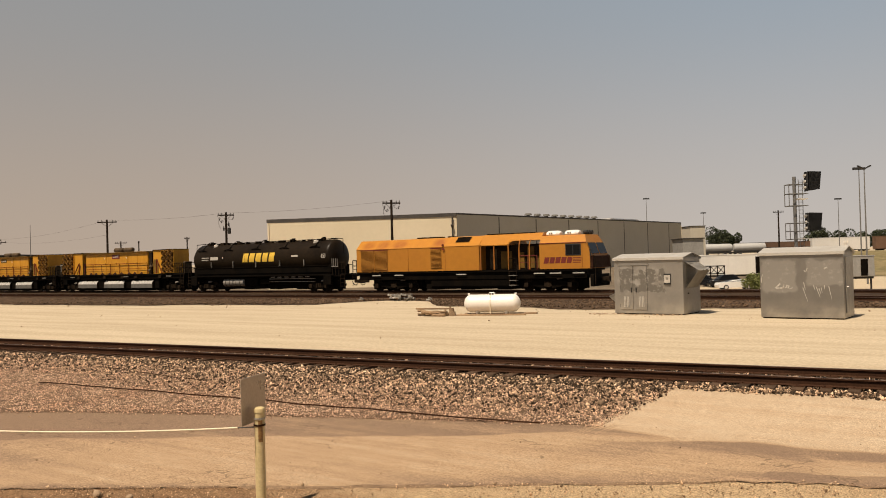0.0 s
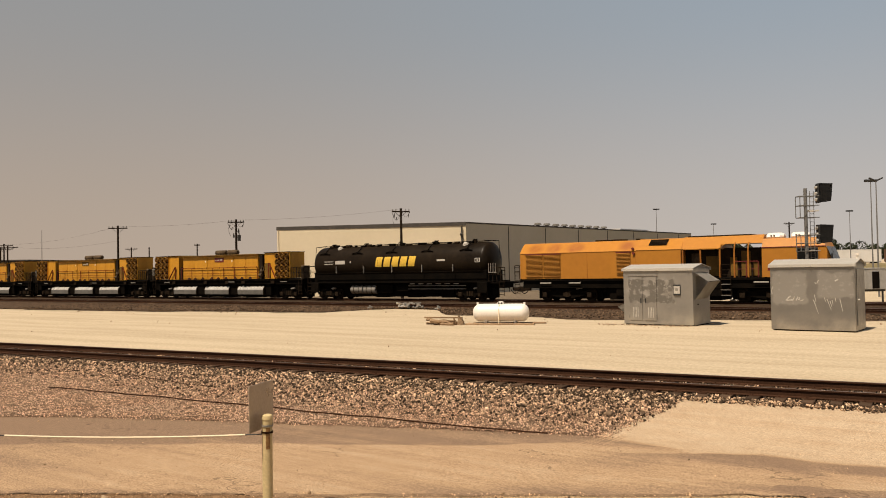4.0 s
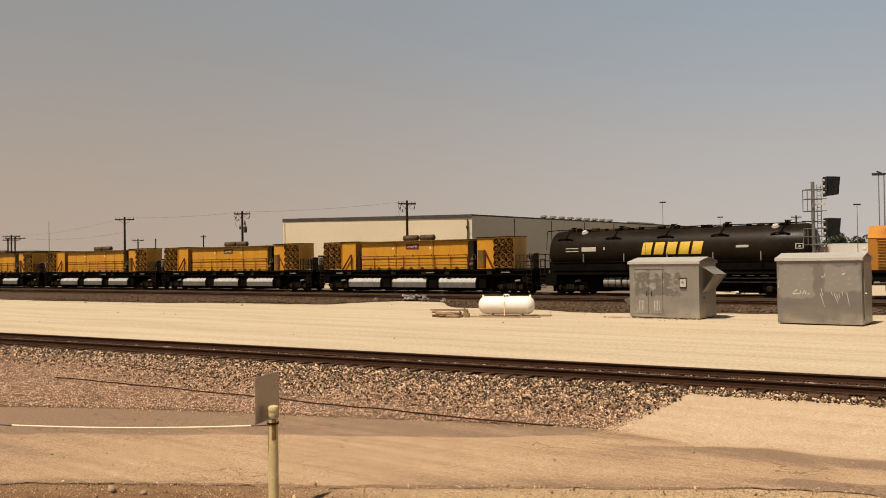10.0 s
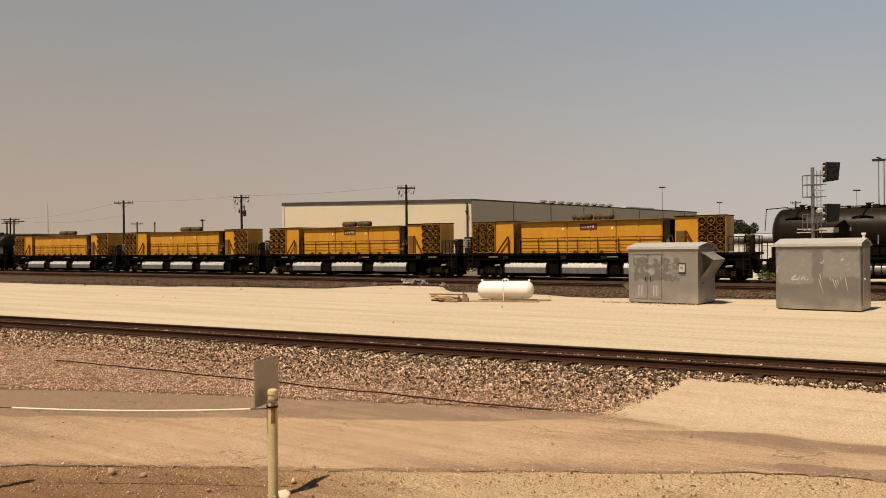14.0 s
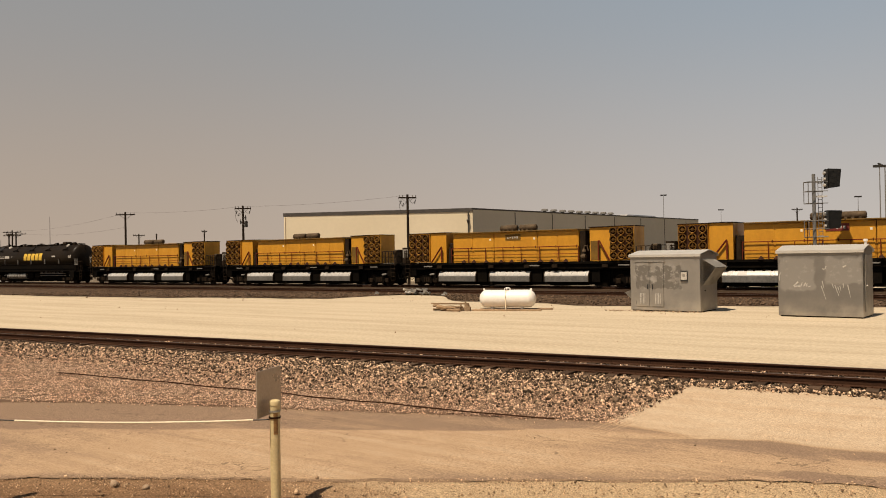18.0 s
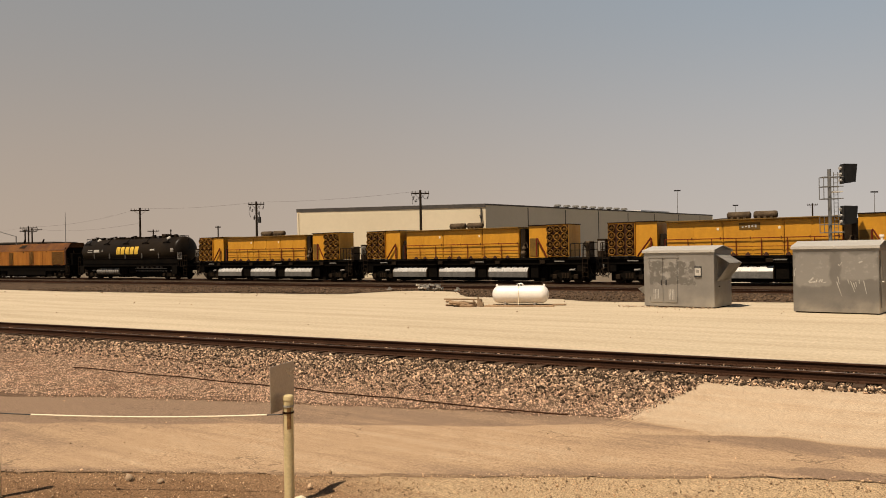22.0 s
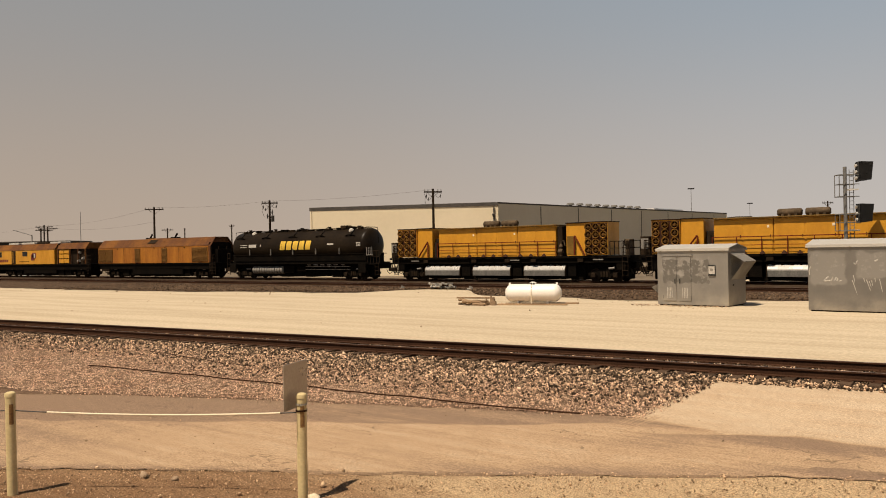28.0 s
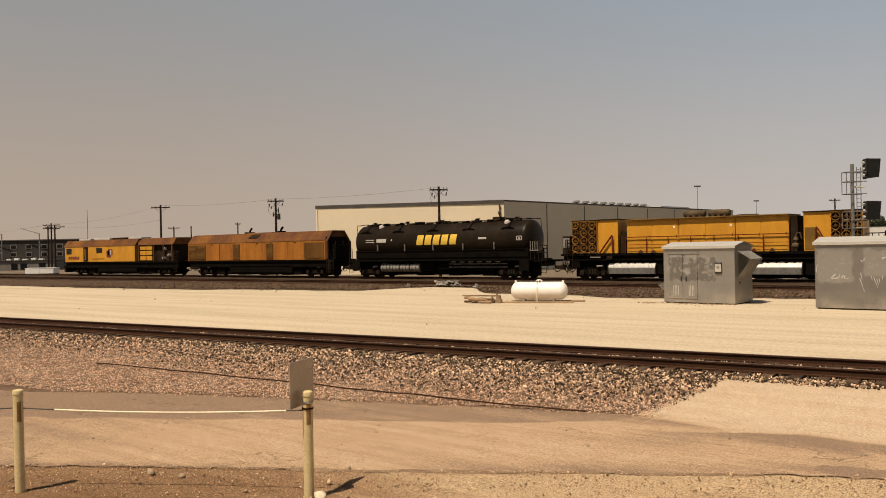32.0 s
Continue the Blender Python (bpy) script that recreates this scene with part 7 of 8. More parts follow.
    e3 = thing("annexe", pose(-72.3, 232.5, 0.2, 0, 0, 35), "end block of the warehouse in the shade-darkened wall colour", "shed")
    bm = bm_new()
    box(bm, (0, 0, 0), (4.2, 10, 9.6), 0.05)
    part("wall", bm, BLD_SHADED, e3)
    bm = bm_new()
    box(bm, (-0.2, -0.2, 9.6), (4.4, 10.2, 9.8), 0.05)
    part("roof", bm, BLD_TRIM, e3)


def utility_pole(x, y, top, arm, turn, label, transformer=False, double=False):
    z = height(x, y) - 0.2
    e = thing("utility_pole", pose(x, y, z, 0, 0, turn), label, "utility pole", "utility poles")
    h = top - z
    bm = bm_new()
    rod(bm, (0, 0, 0), (0, 0, h), 0.22, 12, 0.16)
    part("shaft", bm, POLE_WOOD, e)
    for z in ((h - 0.45,) if transformer or not double else (h - 0.45, h - 1.3)):
        bm = bm_new()
        turned_box(bm, (0, 0, z), (arm, 0.16, 0.19), bevel=0.02)
        a = part("crossarm", bm, POLE_WOOD, e)
        for k in (-0.46, -0.28, 0.28, 0.46):
            bm = bm_new()
            rod(bm, (arm * k, 0, z + 0.08), (arm * k, 0, z + 0.36), 0.075, 8, 0.05)
            part("insulator", bm, GALV, a)
        bm = bm_new()
        tube(bm, ((-arm * 0.3, 0.12, z - 0.08), (0, 0.24, z - 0.8), (arm * 0.3, 0.12, z - 0.08)), 0.03, 6)
        part("brace", bm, GALV, a)
    if transformer:
        for sx, z in ((0.46, h - 3.4), (0.4, h - 2.2), (-0.36, h - 2.9)) if double else ():
            bm = bm_new()
            tall = 0.95 if z < h - 3 else 0.5
            rod(bm, (sx, 0, z), (sx, 0, z + tall), 0.26 if z < h - 3 else 0.12, 12)
            rod(bm, (sx, 0, z + tall), (sx, 0, z + tall + 0.25), 0.06, 8)
            rod(bm, (0, 0, z + tall * 0.6), (sx, 0, z + tall * 0.6), 0.05, 6)
            part("transformer", bm, LEFT_GREY, e, "dark grey pole transformer")
        bm = bm_new()
        tube(bm, [(-0.85 - 0.3 * math.sin(k * 0.35), 0, h - 0.6 - 0.22 * k) for k in range(10)], 0.025, 5)
        tube(bm, [(-1.3 + 0.13 * k, 0, h - 0.5 - 1.1 * math.sin(math.pi * k / 10)) for k in range(11)], 0.025, 5)
        tube(bm, [(1.25 - 0.12 * k, 0, h - 0.5 - 0.7 * math.sin(math.pi * k / 9)) for k in range(10)], 0.025, 5)
        part("hanging_lead", bm, WIRE, e)
        for x, z in ((-1.0, 1.0), (-0.7, 1.35), (1.0, 0.95)):
            bm = bm_new()
            rod(bm, (x, 0, h - z - 0.3), (x + 0.12, 0, h - z + 0.15), 0.06, 8)
            part("cutout_fuse", bm, LEFT_GREY, e, "slanted fuse cutout")
    return e


def wire_span(a, b, sag, label="thin power line sagging between poles"):
    e = thing("power_line", Matrix.Translation(a), label, "wire", "power lines")
    a, b = Vector(a), Vector(b)
    bm = bm_new()
    d = b - a
    tube(bm, [d * (k / 20) - Vector((0, 0, sag * 4 * (k / 20) * (1 - k / 20))) for k in range(21)], 0.011, 4)
    part("wire", bm, WIRE, e)


def lamp_mast(x, y, top, label, head):
    z = height(x, y) - 0.2
    e = thing("lamp_mast", pose(x, y, z, 0, 0, 35), label, "lamp mast", "lamp masts")
    h = top - z
    bm = bm_new()
    rod(bm, (0, 0, 0), (0, 0, h), 0.13, 10, 0.06)
    part("mast", bm, GALV, e)
    if head == "bar":
        bm = bm_new()
        box(bm, (-1.0, -0.15, h - 0.25), (1.0, 0.15, h + 0.15), 0.05)
        part("floodlight_bar", bm, MATT_BLACK, e)
    else:
        for s in (-1, 1):
            bm = bm_new()
            turned_box(bm, (s * 0.48, 0, h + 0.12), (0.95, 0.35, 0.16), ry=-s * 26, bevel=0.04)
            part("lamp_head", bm, MATT_BLACK, e)


def signal_mast():
    # it stands between the middle track and the train; its parts are drawn a third larger
    k, z0 = 0.77, -0.9
    e = thing("railway_signal", pose(-12.78 * k, 66.63 * k, 2.8 * (1 - k), 0, 0, 34) @ Matrix.Scale(k, 4), "grey railway signal mast with two black hooded heads and ladder", "railway signal")
    bm = bm_new()
    rod(bm, (0, 0, z0), (0, 0, 8.2), 0.13, 14)
    part("mast", bm, GALV, e)
    bm = bm_new()
    for sx in (0.42, 0.72):
        rod(bm, (sx, 0.25, z0), (sx, 0.25, 8.0), 0.025, 6)
    for n in range(29):
        rod(bm, (0.42, 0.25, z0 + 0.3 + 0.3 * n), (0.72, 0.25, z0 + 0.3 + 0.3 * n), 0.018, 6)
    part("ladder", bm, GALV, e)
    for z, hi in ((4.75, 0.72), (7.8, 0.76)):
        bm = bm_new()
        box(bm, (0.86, -0.3, z - 0.72), (0.95, 0.3, z + 0.7), 0.03)
        head = part("signal_head", bm, MATT_BLACK, e, "black signal back plate")
        bm = bm_new()
        v = [bm.verts.new(p) for p in ((0.95, -0.36, z + hi), (1.9, -0.36, z + hi - 0.04), (1.76, -0.36, z - 0.6), (0.95, -0.36, z - 0.68),
                                       (0.95, 0.36, z + hi), (1.9, 0.36, z + hi - 0.04), (1.76, 0.36, z - 0.6), (0.95, 0.36, z - 0.68))]
        for q in ((0, 1, 2, 3), (4, 7, 6, 5), (0, 4, 5, 1)):
            bm.faces.new([v[i] for i in q])
        bmesh.ops.solidify(bm, geom=bm.faces[:], thickness=0.02)
        part("sun_hood", bm, MATT_BLACK, head, "deep black sun hood")
        for k in (-0.45, 0.0, 0.45):
            bm = bm_new()
            rod(bm, (0.72, 0, z + k), (0.86, 0, z + k), 0.12, 12)
            part("lamp_housing", bm, SILVER, head, "bright round lamp housing")
    for zz in (7.6, 6.9, 6.0, 4.7, 4.1, 3.5):
        bm = bm_new()
        for yy in (-0.4, 0.4):
            rod(bm, (-0.58, yy, zz), (0.85, yy, zz), 0.03, 6)
        rod(bm, (-0.58, -0.4, zz), (-0.58, 0.4, zz), 0.03, 6)
        part("platform_rail", bm, GALV, e)
    for zz in (3.5, 6.5):
        bm = bm_new()
        box(bm, (0.1, -0.35, zz - 0.03), (0.85, 0.35, zz + 0.06))
        part("platform", bm, SILVER, e, "bright grating platform")
    for a, b in ((3.5, 4.7), (6.0, 7.6)):
        for yy in (-0.4, 0.4):
            bm = bm_new()
            rod(bm, (-0.58, yy, a), (-0.58, yy, b), 0.03, 6)
            part("guard_loop", bm, GALV, e)


def far_hopper(x, y, turn, label):
    e = thing("covered_hopper", pose(x, y, 0.8, 0, 0, turn), label, "freight car", "far freight cars")
    bm = bm_new()
    prof = [(-6.0, 0), (-6.0, 1.0), (-5.7, 1.4), (-5.2, 1.55), (5.2, 1.55), (5.7, 1.4), (6.0, 1.0), (6.0, 0)]
    lathe_x(bm, prof, 24, 0, 3.0)
    part("barrel", bm, HOPPER_GREY, e, smooth=True)
    bm = bm_new()
    box(bm, (-6.2, -1.4, 0.9), (6.2, 1.4, 1.5))
    part("underframe", bm, LEFT_GREY, e)
    for xx in (-4.4, 4.4):
        bm = bm_new()
        for k in (-0.9, 0.9):
            rod(bm, (xx + k, -1.0, 0.46), (xx + k, 1.0, 0.46), 0.46, 16)
        part("bogie", bm, BLACK, e)
    bm = bm_new()
    box(bm, (-5.6, -0.5, 4.55), (5.6, 0.5, 4.65))
    part("roof_walk", bm, LEFT_GREY, e)


def box_vehicle(name, x, y, z, turn, L, h, material, label, category, bogies=True, ribs=8, floor=1.0, open_door=None):
    e = thing(name, pose(x, y, z, 0, 0, turn), label, category, "far freight cars")
    bm = bm_new()
    box(bm, (-L / 2, -1.35, floor), (L / 2, 1.35, h), 0.05)
    b = part("body", bm, material, e)
    bm = bm_new()
    box(bm, (-L / 2 - 0.05, -1.4, h), (L / 2 + 0.05, 1.4, h + 0.12), 0.03)
    part("roof", bm, material, e)
    rib = None
    for k in range(ribs):
        m = pose(-L / 2 + L * (k + 0.5) / ribs, -1.37, floor)
        if rib is None:
            bm = bm_new()
            box(bm, (-0.05, -0.03, 0.05), (0.05, 0.03, h - floor - 0.05))
            rib = part("rib", bm, material, b)
            rib.matrix_basis = m
        else:
            again("rib", rib, m, b)
    if open_door is not None:
        # flat black panel on the wall paints in the unlit inside of the doorway
        bm = bm_new()
        box(bm, (open_door - 0.4, -1.41, floor + 0.1), (open_door + 0.4, -1.35, h - 0.3))
        part("open_doorway", bm, BLACK, e, "black panel for the dark inside of an open doorway")
    bm = bm_new()
    box(bm, (-L / 2, -1.1, floor - 0.25), (L / 2, 1.1, floor))
    part("underframe", bm, LEFT_GREY, e)
    if L < 5:
        for xx in (-L / 2 + 0.3, L / 2 - 0.3):
            bm = bm_new()
            box(bm, (xx - 0.08, -1.1, 0), (xx + 0.08, -0.95, floor - 0.2))
            part("leg", bm, LEFT_GREY, e)
        return e
    for xx in (-L / 2 + 2, L / 2 - 2):
        bm = bm_new()
        for k in (-0.85, 0.85):
            rod(bm, (xx + k, -1.0, 0.46), (xx + k, 1.0, 0.46), 0.46, 16)
        box(bm, (xx - 1.2, -0.9, 0.5), (xx + 1.2, 0.9, 0.75))
        part("bogie", bm, BLACK, e)
    return e


def parked_car(x, y, turn, material, label, tall=0.0):
    e = thing("car", pose(x, y, height(x, y), 0, 0, turn), label, "car", "parked cars")
    bm = bm_new()
    pts = [(-2.3, 0.3), (-2.35, 0.62), (-2.2, 0.9), (-1.2, 1.0), (1.95, 1.02), (2.3, 0.92), (2.35, 0.5), (2.25, 0.3)]
    roof = [(-1.35, 0.99), (-0.5, 1.46 + tall), (1.0, 1.5 + tall), (1.95, 1.0)]
    for line, halves in ((pts, (0.88, 0.88)), (roof, (0.82, 0.64))):
        a = [bm.verts.new((px, -halves[line is roof and pz > 1.1], pz)) for px, pz in line]
        b = [bm.verts.new((px, halves[line is roof and pz > 1.1], pz)) for px, pz in line]
        bm.faces.new(a)
        bm.faces.new(b[::-1])
        for i in range(len(line)):
            j = (i + 1) % len(line)
            bm.faces.new((a[i], b[i], b[j], a[j]))
    body = part("body", bm, material, e)
    for name, (px, pz), (qx, qz), out in (("rear_window", roof[0], roof[1], -0.015), ("windscreen", roof[3], roof[2], 0.015)):
        bm = bm_new()
        at = [(px + (qx - px) * f + out, hy * (0.78 - 0.17 * f), pz + (qz - pz) * f + 0.012) for f, hy in ((0.1, -1), (0.1, 1), (0.92, 1), (0.92, -1))]
        bm.faces.new([bm.verts.new(v) for v in at])
        part(name, bm, DARK_GLASS, body)
    for s in (-1, 1):
        bm = bm_new()
        at = [(px, s * (0.835 - 0.18 * (pz - 1.0) / (0.48 + tall)), pz) for px, pz in ((-1.12, 1.05), (1.72, 1.05), (0.92, 1.43 + tall), (-0.42, 1.40 + tall))]
        bm.faces.new([bm.verts.new(v) for v in at])
        part("side_window", bm, DARK_GLASS, body)
        for xx in (-1.4, 1.45):
            bm = bm_new()
            rod(bm, (xx, s * 0.7, 0.33), (xx, s * 0.9, 0.33), 0.33, 18)
            w = part("tyre", bm, RUBBER, e)
            bm = bm_new()
            rod(bm, (xx, s * 0.88, 0.33), (xx, s * 0.91, 0.33), 0.2, 12)
            part("rim", bm, SILVER, w)
    for s in (-1, 1):
        bm = bm_new()
        box(bm, (2.2, s * 0.62 - 0.18, 0.66), (2.37, s * 0.62 + 0.18, 0.82), 0.02)
        part("headlamp", bm, LAMP_LENS, e)


def leafy(name, centre, radii, n, size, rng, material):
    """A crown of many small leaf clumps with an uneven outline."""
    blobs = [(np.array(centre) + np.array([rng.uniform(-0.6, 0.6) * radii[0], rng.uniform(-0.6, 0.6) * radii[1], rng.uniform(-0.45, 0.5) * radii[2]]), rng.uniform(0.35, 0.62)) for _ in range(9)]
    verts, faces = [], []
    for _ in range(n):
        c, s = rng.choice(blobs)
        v = np.array([rng.gauss(0, 1) for _ in range(3)])
        v = v / np.linalg.norm(v) * rng.uniform(0.6, 1.0) ** 0.4
        p = c + v * np.array(radii) * s
        a, b = np.array([rng.gauss(0, 1) for _ in range(3)]), np.array([rng.gauss(0, 1) for _ in range(3)])
        a, b = a / np.linalg.norm(a) * size * rng.uniform(0.6, 1.3), b / np.linalg.norm(b) * size * rng.uniform(0.6, 1.3)
        k = len(verts)
        verts += [p - a, p + b, p + a, p - b]
        faces.append((k, k + 1, k + 2, k + 3))
    return raw_mesh(name, verts, faces, material)


def tree(x, y, h, w, seed, label):
    rng = random.Random(seed)
    e = thing("tree", pose(x, y, -0.4), label, "tree", "far trees")
    bm = bm_new()
    rod(bm, (0, 0, 0), (0.1, 0, h * 0.45), 0.35, 9, 0.22)
    for k in range(5):
        a = k * 1.3 + seed
        rod(bm, (0.1, 0, h * (0.3 + 0.04 * k)), (0.1 + math.cos(a) * w * 0.28, math.sin(a) * w * 0.28, h * (0.6 + 0.05 * k)), 0.16, 7, 0.06)
    part("trunk", bm, BARK, e)
    cr = new("crown", leafy("crown", (0, 0, h * 0.62), (w / 2, w / 2, h * 0.42), 2600, 0.34, rng, LEAF))
    cr.parent = e


def make_background():
    warehouse()
    utility_pole(-69.1, 90.5, 11.0, 2.5, 52, "dark wooden utility pole with a crossarm and hanging leads", True)
    utility_pole(-101.2, 89.6, 11.0, 2.5, 45, "dark wooden utility pole with transformers", True, True)
    utility_pole(-126.6, 85.8, 11.0, 3.2, 40, "plain dark wooden utility pole with a crossarm")
    utility_pole(-205.0, 107.3, 10.6, 4.6, 30, "dark wooden double-arm pole", False, True)
    utility_pole(-201.2, 106.2, 10.0, 5.2, 30, "dark wooden pole with a long crossarm")
    utility_pole(-207.2, 107.6, 9.9, 0.6, 30, "bare dark wooden pole")
    utility_pole(-191.9, 134.0, 9.6, 3.0, 40, "distant wooden utility pole")
    utility_pole(-206.4, 150.0, 10.2, 0.4, 40, "distant thin wooden pole")
    utility_pole(-185.2, 150.0, 10.6, 1.5, 40, "distant thin wooden pole")
    wire_span((-69.1, 90.5, 10.9), (-101.2, 89.6, 10.9), 0.35)
    wire_span((-101.2, 89.6, 10.9), (-126.6, 85.8, 10.9), 0.35)
    wire_span((-126.6, 85.8, 8.4), (-201.2, 106.2, 9.9), 0.9)
    wire_span((-126.6, 85.8, 10.9), (-205.0, 107.3, 10.5), 0.9)
    wire_span((-205.0, 107.3, 10.4), (-330, 140, 10.5), 0.35)
    lamp_mast(-92.2, 252.6, 19.8, "tall grey yard lamp mast", "bar")
    lamp_mast(-89.4, 303.2, 16.7, "tall grey yard lamp mast", "bar")
    lamp_mast(-37.4, 254.1, 16.4, "tall grey yard lamp mast", "bar")
    lamp_mast(-18.3, 145.6, 15.2, "tall grey yard lamp mast", "bar")
    lamp_mast(-14.9, 123.6, 13.3, "grey lamp mast with twin tilted heads", "twin")
    utility_pole(-44.6, 212.6, 12.2, 2.6, 35, "dark wooden utility pole in the far yard")
    e = thing("radio_mast", pose(-192.4, 109.8, -0.4), "thin steel radio mast", "mast")
    bm = bm_new()
    rod(bm, (0, 0, 0), (0, 0, 13.9), 0.12, 8, 0.05)
    part("mast", bm, GALV, e)
    signal_mast()
    turn = 34.8
    for k in range(3):
        far_hopper(-98.8 + 10.3 * k, 307.8 + 7.1 * k, turn, "pale grey cylindrical covered hopper in the far yard")
    box_vehicle("boxcar", -50.2, 341.0, 0.9, turn, 21.6, 5.55, BOX_WHITE, "white boxcar in the far yard", "freight car")
    box_vehicle("boxcar", -32.6, 353.0, 0.9, turn, 16.5, 5.6, BOX_BROWN, "brown boxcar in the far yard", "freight car")
    box_vehicle("flat_rack", -66.3, 330.0, 0.9, turn, 16.0, 4.5, BOX_BROWN, "rust-brown open rack car in the far yard", "freight car", floor=2.6)
    box_vehicle("trailer", -35.5, 131.0, height(-35.5, 131), turn, 13.5, 4.25, BOX_WHITE, "long white box trailer with a dark open door", "trailer", ribs=3, open_door=4.6, floor=1.25)
    box_vehicle("trailer", -14.0, 106.1, height(-14, 106), turn, 3.0, 3.9, ANNEX_GREY, "short grey site trailer with a dark doorway", "trailer", ribs=2, open_door=0.3, floor=1.6)
    parked_car(-28.2, 108.3, 33, CAR_WHITE, "white saloon car parked behind the tracks", -0.25)
    parked_car(-31.4, 115.6, 33, CAR_BLACK, "black saloon car parked behind the tracks", 0.25)
    parked_car(-35.6, 117.0, 33, CAR_BLACK, "black estate car parked behind the tracks", 0.25)
    z = height(-34, 119.6)
    e = thing("steel_truss", pose(-34.0, 119.6, z, 0, 0, turn), "black steel truss frame standing behind the parked cars", "truss")
    for x in (-1.5, -0.5, 0.5, 1.5):
        bm = bm_new()
        box(bm, (x - 0.06, -0.06, 0), (x + 0.06, 0.06, 2.9))
        part("upright", bm, BLACK, e)
    for zz in (1.75, 2.85):
        bm = bm_new()
        box(bm, (-1.6, -0.07, zz - 0.07), (1.6, 0.07, zz + 0.07))
        part("chord", bm, BLACK, e)
    for x in (-1.5, -0.5, 0.5):
        bm = bm_new()
        rod(bm, (x, 0, 1.75), (x + 1, 0, 2.85), 0.05, 6)
        rod(bm, (x, 0, 2.85), (x + 1, 0, 1.75), 0.05, 6)
        part("brace", bm, BLACK, e)
    tree(-93.5, 336, 12.6, 9.5, 4, "dusty green tree in the distance")
    tree(-88.5, 340, 10.0, 6.5, 14, "dusty green tree in the distance")
    for k, (x, y, h, w) in enumerate(((-66, 381, 11.5, 9), (-61, 384, 12, 11), (-55, 388, 10.6, 9), (-49, 391, 9.6, 9), (-43, 396, 10.2, 9), (-37, 400, 9.6, 10), (-30, 404, 10, 10))):
        tree(x, y, h, w, 30 + k, "dusty green tree in a distant row")
    rng = random.Random(2)
    for k, (x, y) in enumerate(((-25.9, 106.2), (-25.2, 106.6), (-24.6, 107.2), (-24.0, 107.6), (-25.4, 107.5))):
        e = thing("bush", pose(x, y, height(x, y)), "yellow-green roadside bush behind the tracks", "bush", "bushes")
        cr = new("foliage", leafy("foliage", (0, 0, 1.0), (0.9, 0.9, 1.2), 600, 0.12, rng, WEED))
        cr.parent = e
        bm = bm_new()
        rod(bm, (0, 0, 0), (0, 0, 0.6), 0.03, 6)
        part("stem", bm, BARK, e)
    # buildings at the rear end of the yard
    e = thing("office_building", pose(-336.9, 155.5, -2.6, 0, 0, 34.8), "dark grey two-storey yard building with pale window bands", "building")
    bm = bm_new()
    box(bm, (-45, 0, 0), (30, 20, 10.9), 0.1)
    part("wall", bm, LEFT_GREY, e)
    bm = bm_new()
    box(bm, (-45.5, -0.5, 10.9), (30.5, 20.5, 11.4), 0.1)
    part("roof", bm, BLD_TRIM, e)
    for k in range(5):
        for z in (4.6, 7.6):
            x = -2 + 6.2 * k
            bm = bm_new()
            box(bm, (x, -0.12, z), (x + 2.6, 0.02, z + 1.9), 0.05)
            w = part("window", bm, SITE_GREY, e, "window in a grey frame")
            bm = bm_new()
            box(bm, (x + 0.3, -0.16, z + 0.3), (x + 2.3, -0.11, z + 1.6))
            part("pane", bm, DARK_GLASS, w)
    for x, L in ((4.0, 9.0), (19.0, 10.5)):
        c = thing("jib_arm", pose(-336.9 + x * 0.82, 155.5 + x * 0.57 - 3, 6.0, 0, 0, 34.8), "slanted grey loading jib above the roofs", "crane", "loading jibs")
        bm = bm_new()
        rod(bm, (0, 0, -8.5), (0, 0, 5.0), 0.2, 8)
        part("post", bm, GALV, c)
        bm = bm_new()
        rod(bm, (0, 0, 5.0), (-L * 0.7, 0, 7.2), 0.16, 8)
        part("arm", bm, GALV, c)
    e = thing("site_office", pose(-266, 131.5, -2.4, 0, 0, 34.8), "low grey site office with dark windows and a pale roof edge", "building")
    bm = bm_new()
    box(bm, (-30, 0, 0), (8.5, 8, 3.2), 0.05)
    part("wall", bm, SITE_GREY, e)
    bm = bm_new()
    box(bm, (-30.4, -0.4, 3.2), (8.9, 8.4, 3.5), 0.05)
    part("roof", bm, LEFT_GREY, e)
    for k, x in enumerate((-5.6, -2.6, 3.5, -14.0, -20.0)):
        bm = bm_new()
        box(bm, (x, -0.08, 0.5), (x + 2.1, 0.02, 2.5), 0.03)
        part("window", bm, DARK_GLASS, e)
    for k, x in enumerate((-7.5, -5.0, -2.2, 0.6, 3.0)):
        bm = bm_new()
        box(bm, (x, 0.5, 3.5), (x + 1.5, 1.6, 3.9 + 0.25 * (k % 2)), 0.05)
        part("roof_box", bm, BOX_WHITE, e, "pale rooftop box")
    box_vehicle("trailer", -181.7, 92.9, -2.2, 34.8, 6.4, 1.95, BOX_WHITE, "white box trailer beside the site office", "trailer", ribs=3, floor=0.8)


make_ground()
make_tracks()
make_train()
relay_cabinet("relay_cabinet", pose(-14.95, 36.45, 0.0, 0, 0, -4.5), 3.32, 1.95, 2.56, 2.76, "dull aluminium relay cabinet with double doors and a slanted end hood", True)
relay_cabinet("relay_cabinet", pose(-8.2, 35.35, 0.0, 0, 0, -3.5), 3.14, 1.75, 2.64, 2.86, "dull aluminium relay cabinet with scrubbed patches and paint drips", False)
propane_tank()
lumber_pile()
scrap_heap()
make_barrier()
ground_cables()
make_background()
make_stones()


# ---- what moves ----
def run(t):
    """How far the train has gone, in metres."""
    return -1.52877e-05 * t ** 4 + 7.0438e-04 * t ** 3 + 8.159e-04 * t ** 2 + 3.683585 * t + 0.0


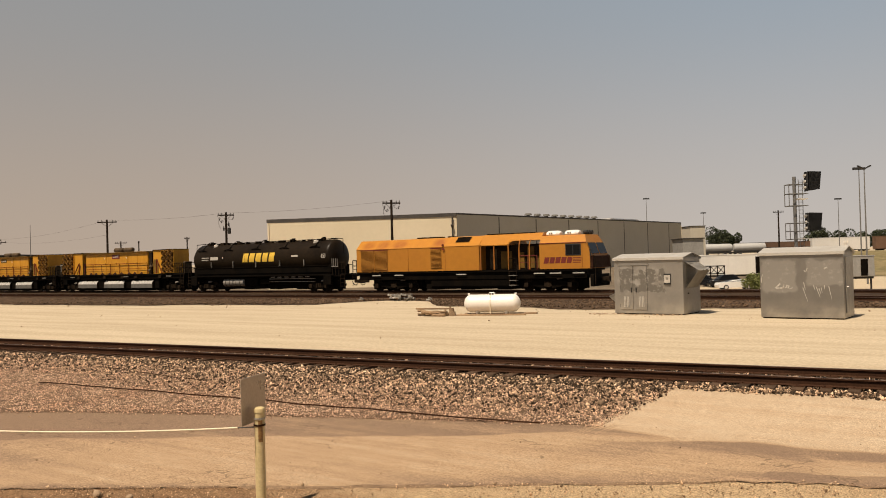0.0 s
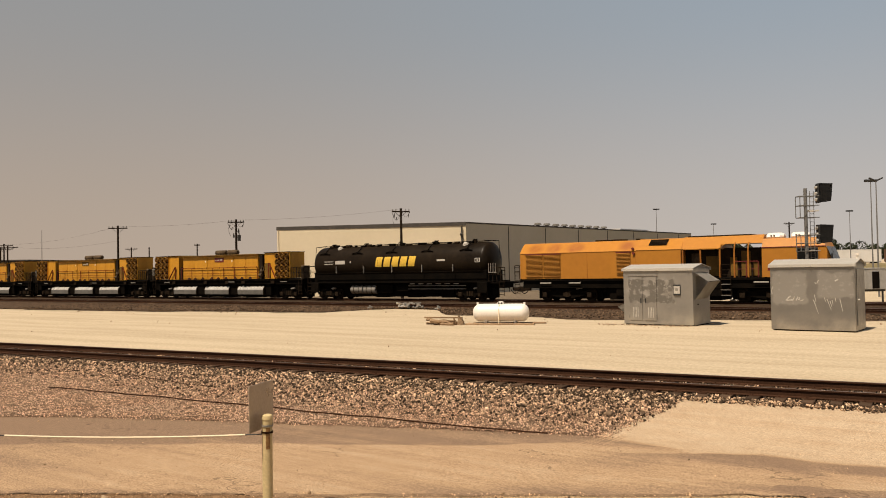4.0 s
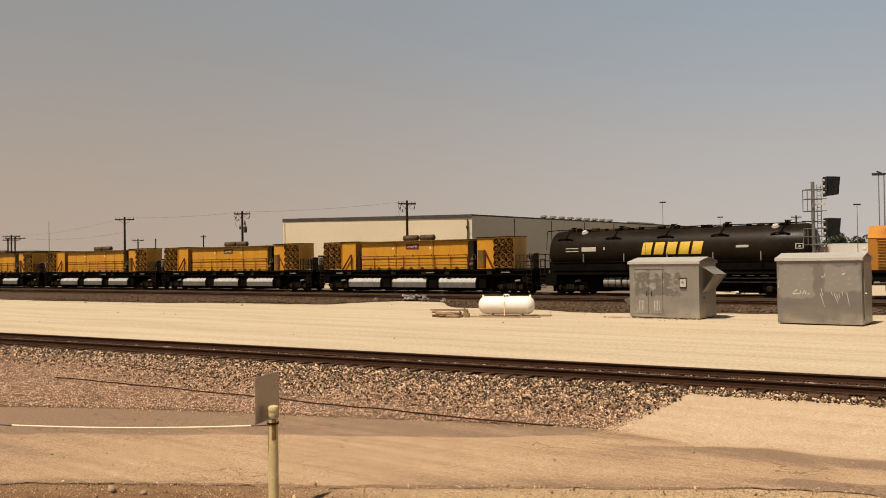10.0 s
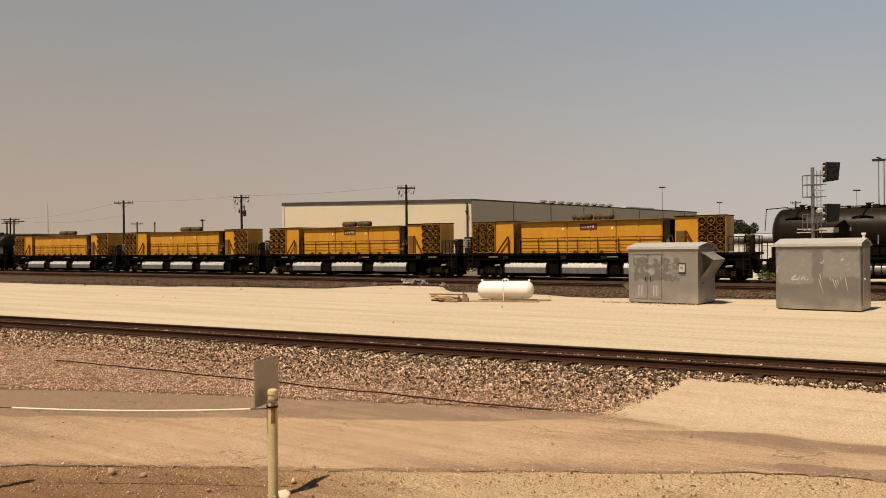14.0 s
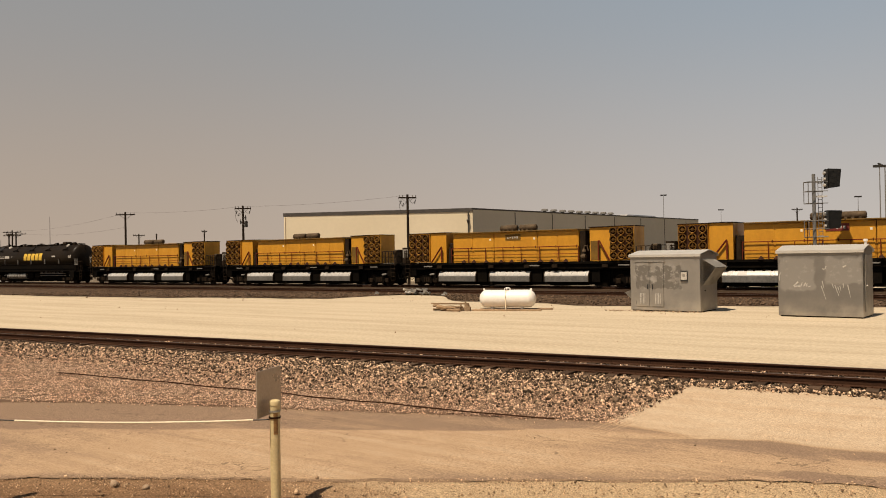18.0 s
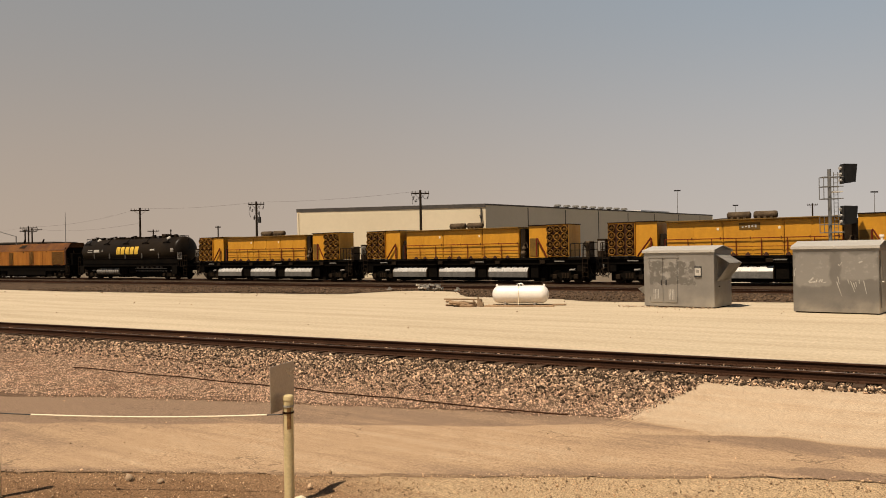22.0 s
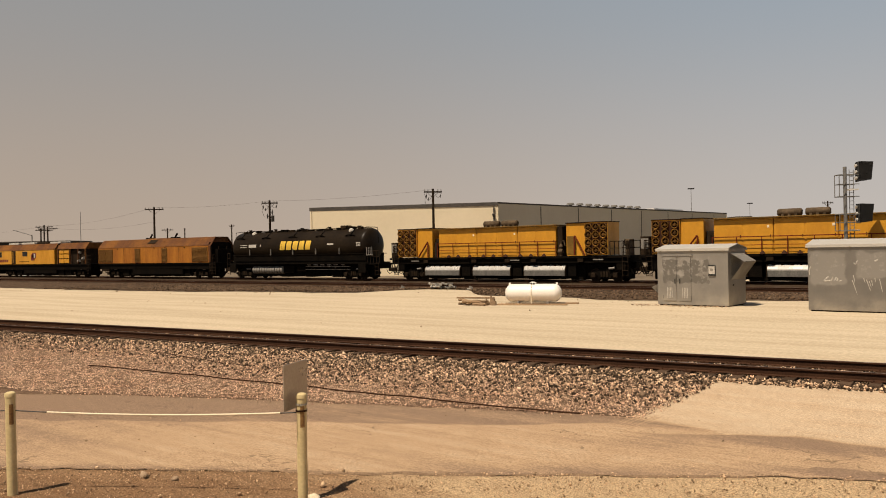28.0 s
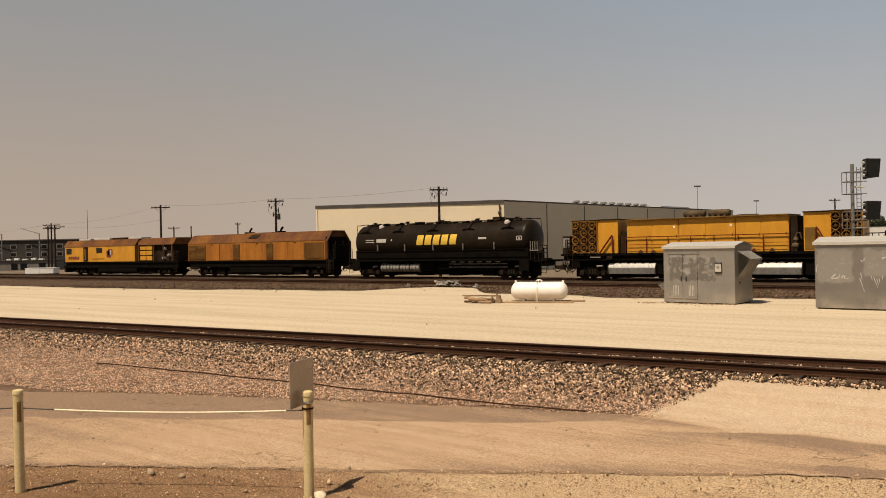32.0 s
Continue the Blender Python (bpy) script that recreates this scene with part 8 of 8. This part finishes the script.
def motions():
    marks = [k * 1.0 for k in range(33)]
    fine = [k * 4 / 30 for k in range(241)]
    for car, x0 in TRAIN:
        walk(car, [(t, pose(x0 + run(t), 55.26, 0.2)) for t in marks])
        for b in car.children_recursive:
            if b.name.startswith("wheelset"):
                at = b.matrix_basis.translation.copy()
                walk(b, [(t, pose(at.x, 0, at.z, 0, math.degrees(run(t) / WHEEL_R), 0)) for t in fine])


motions()
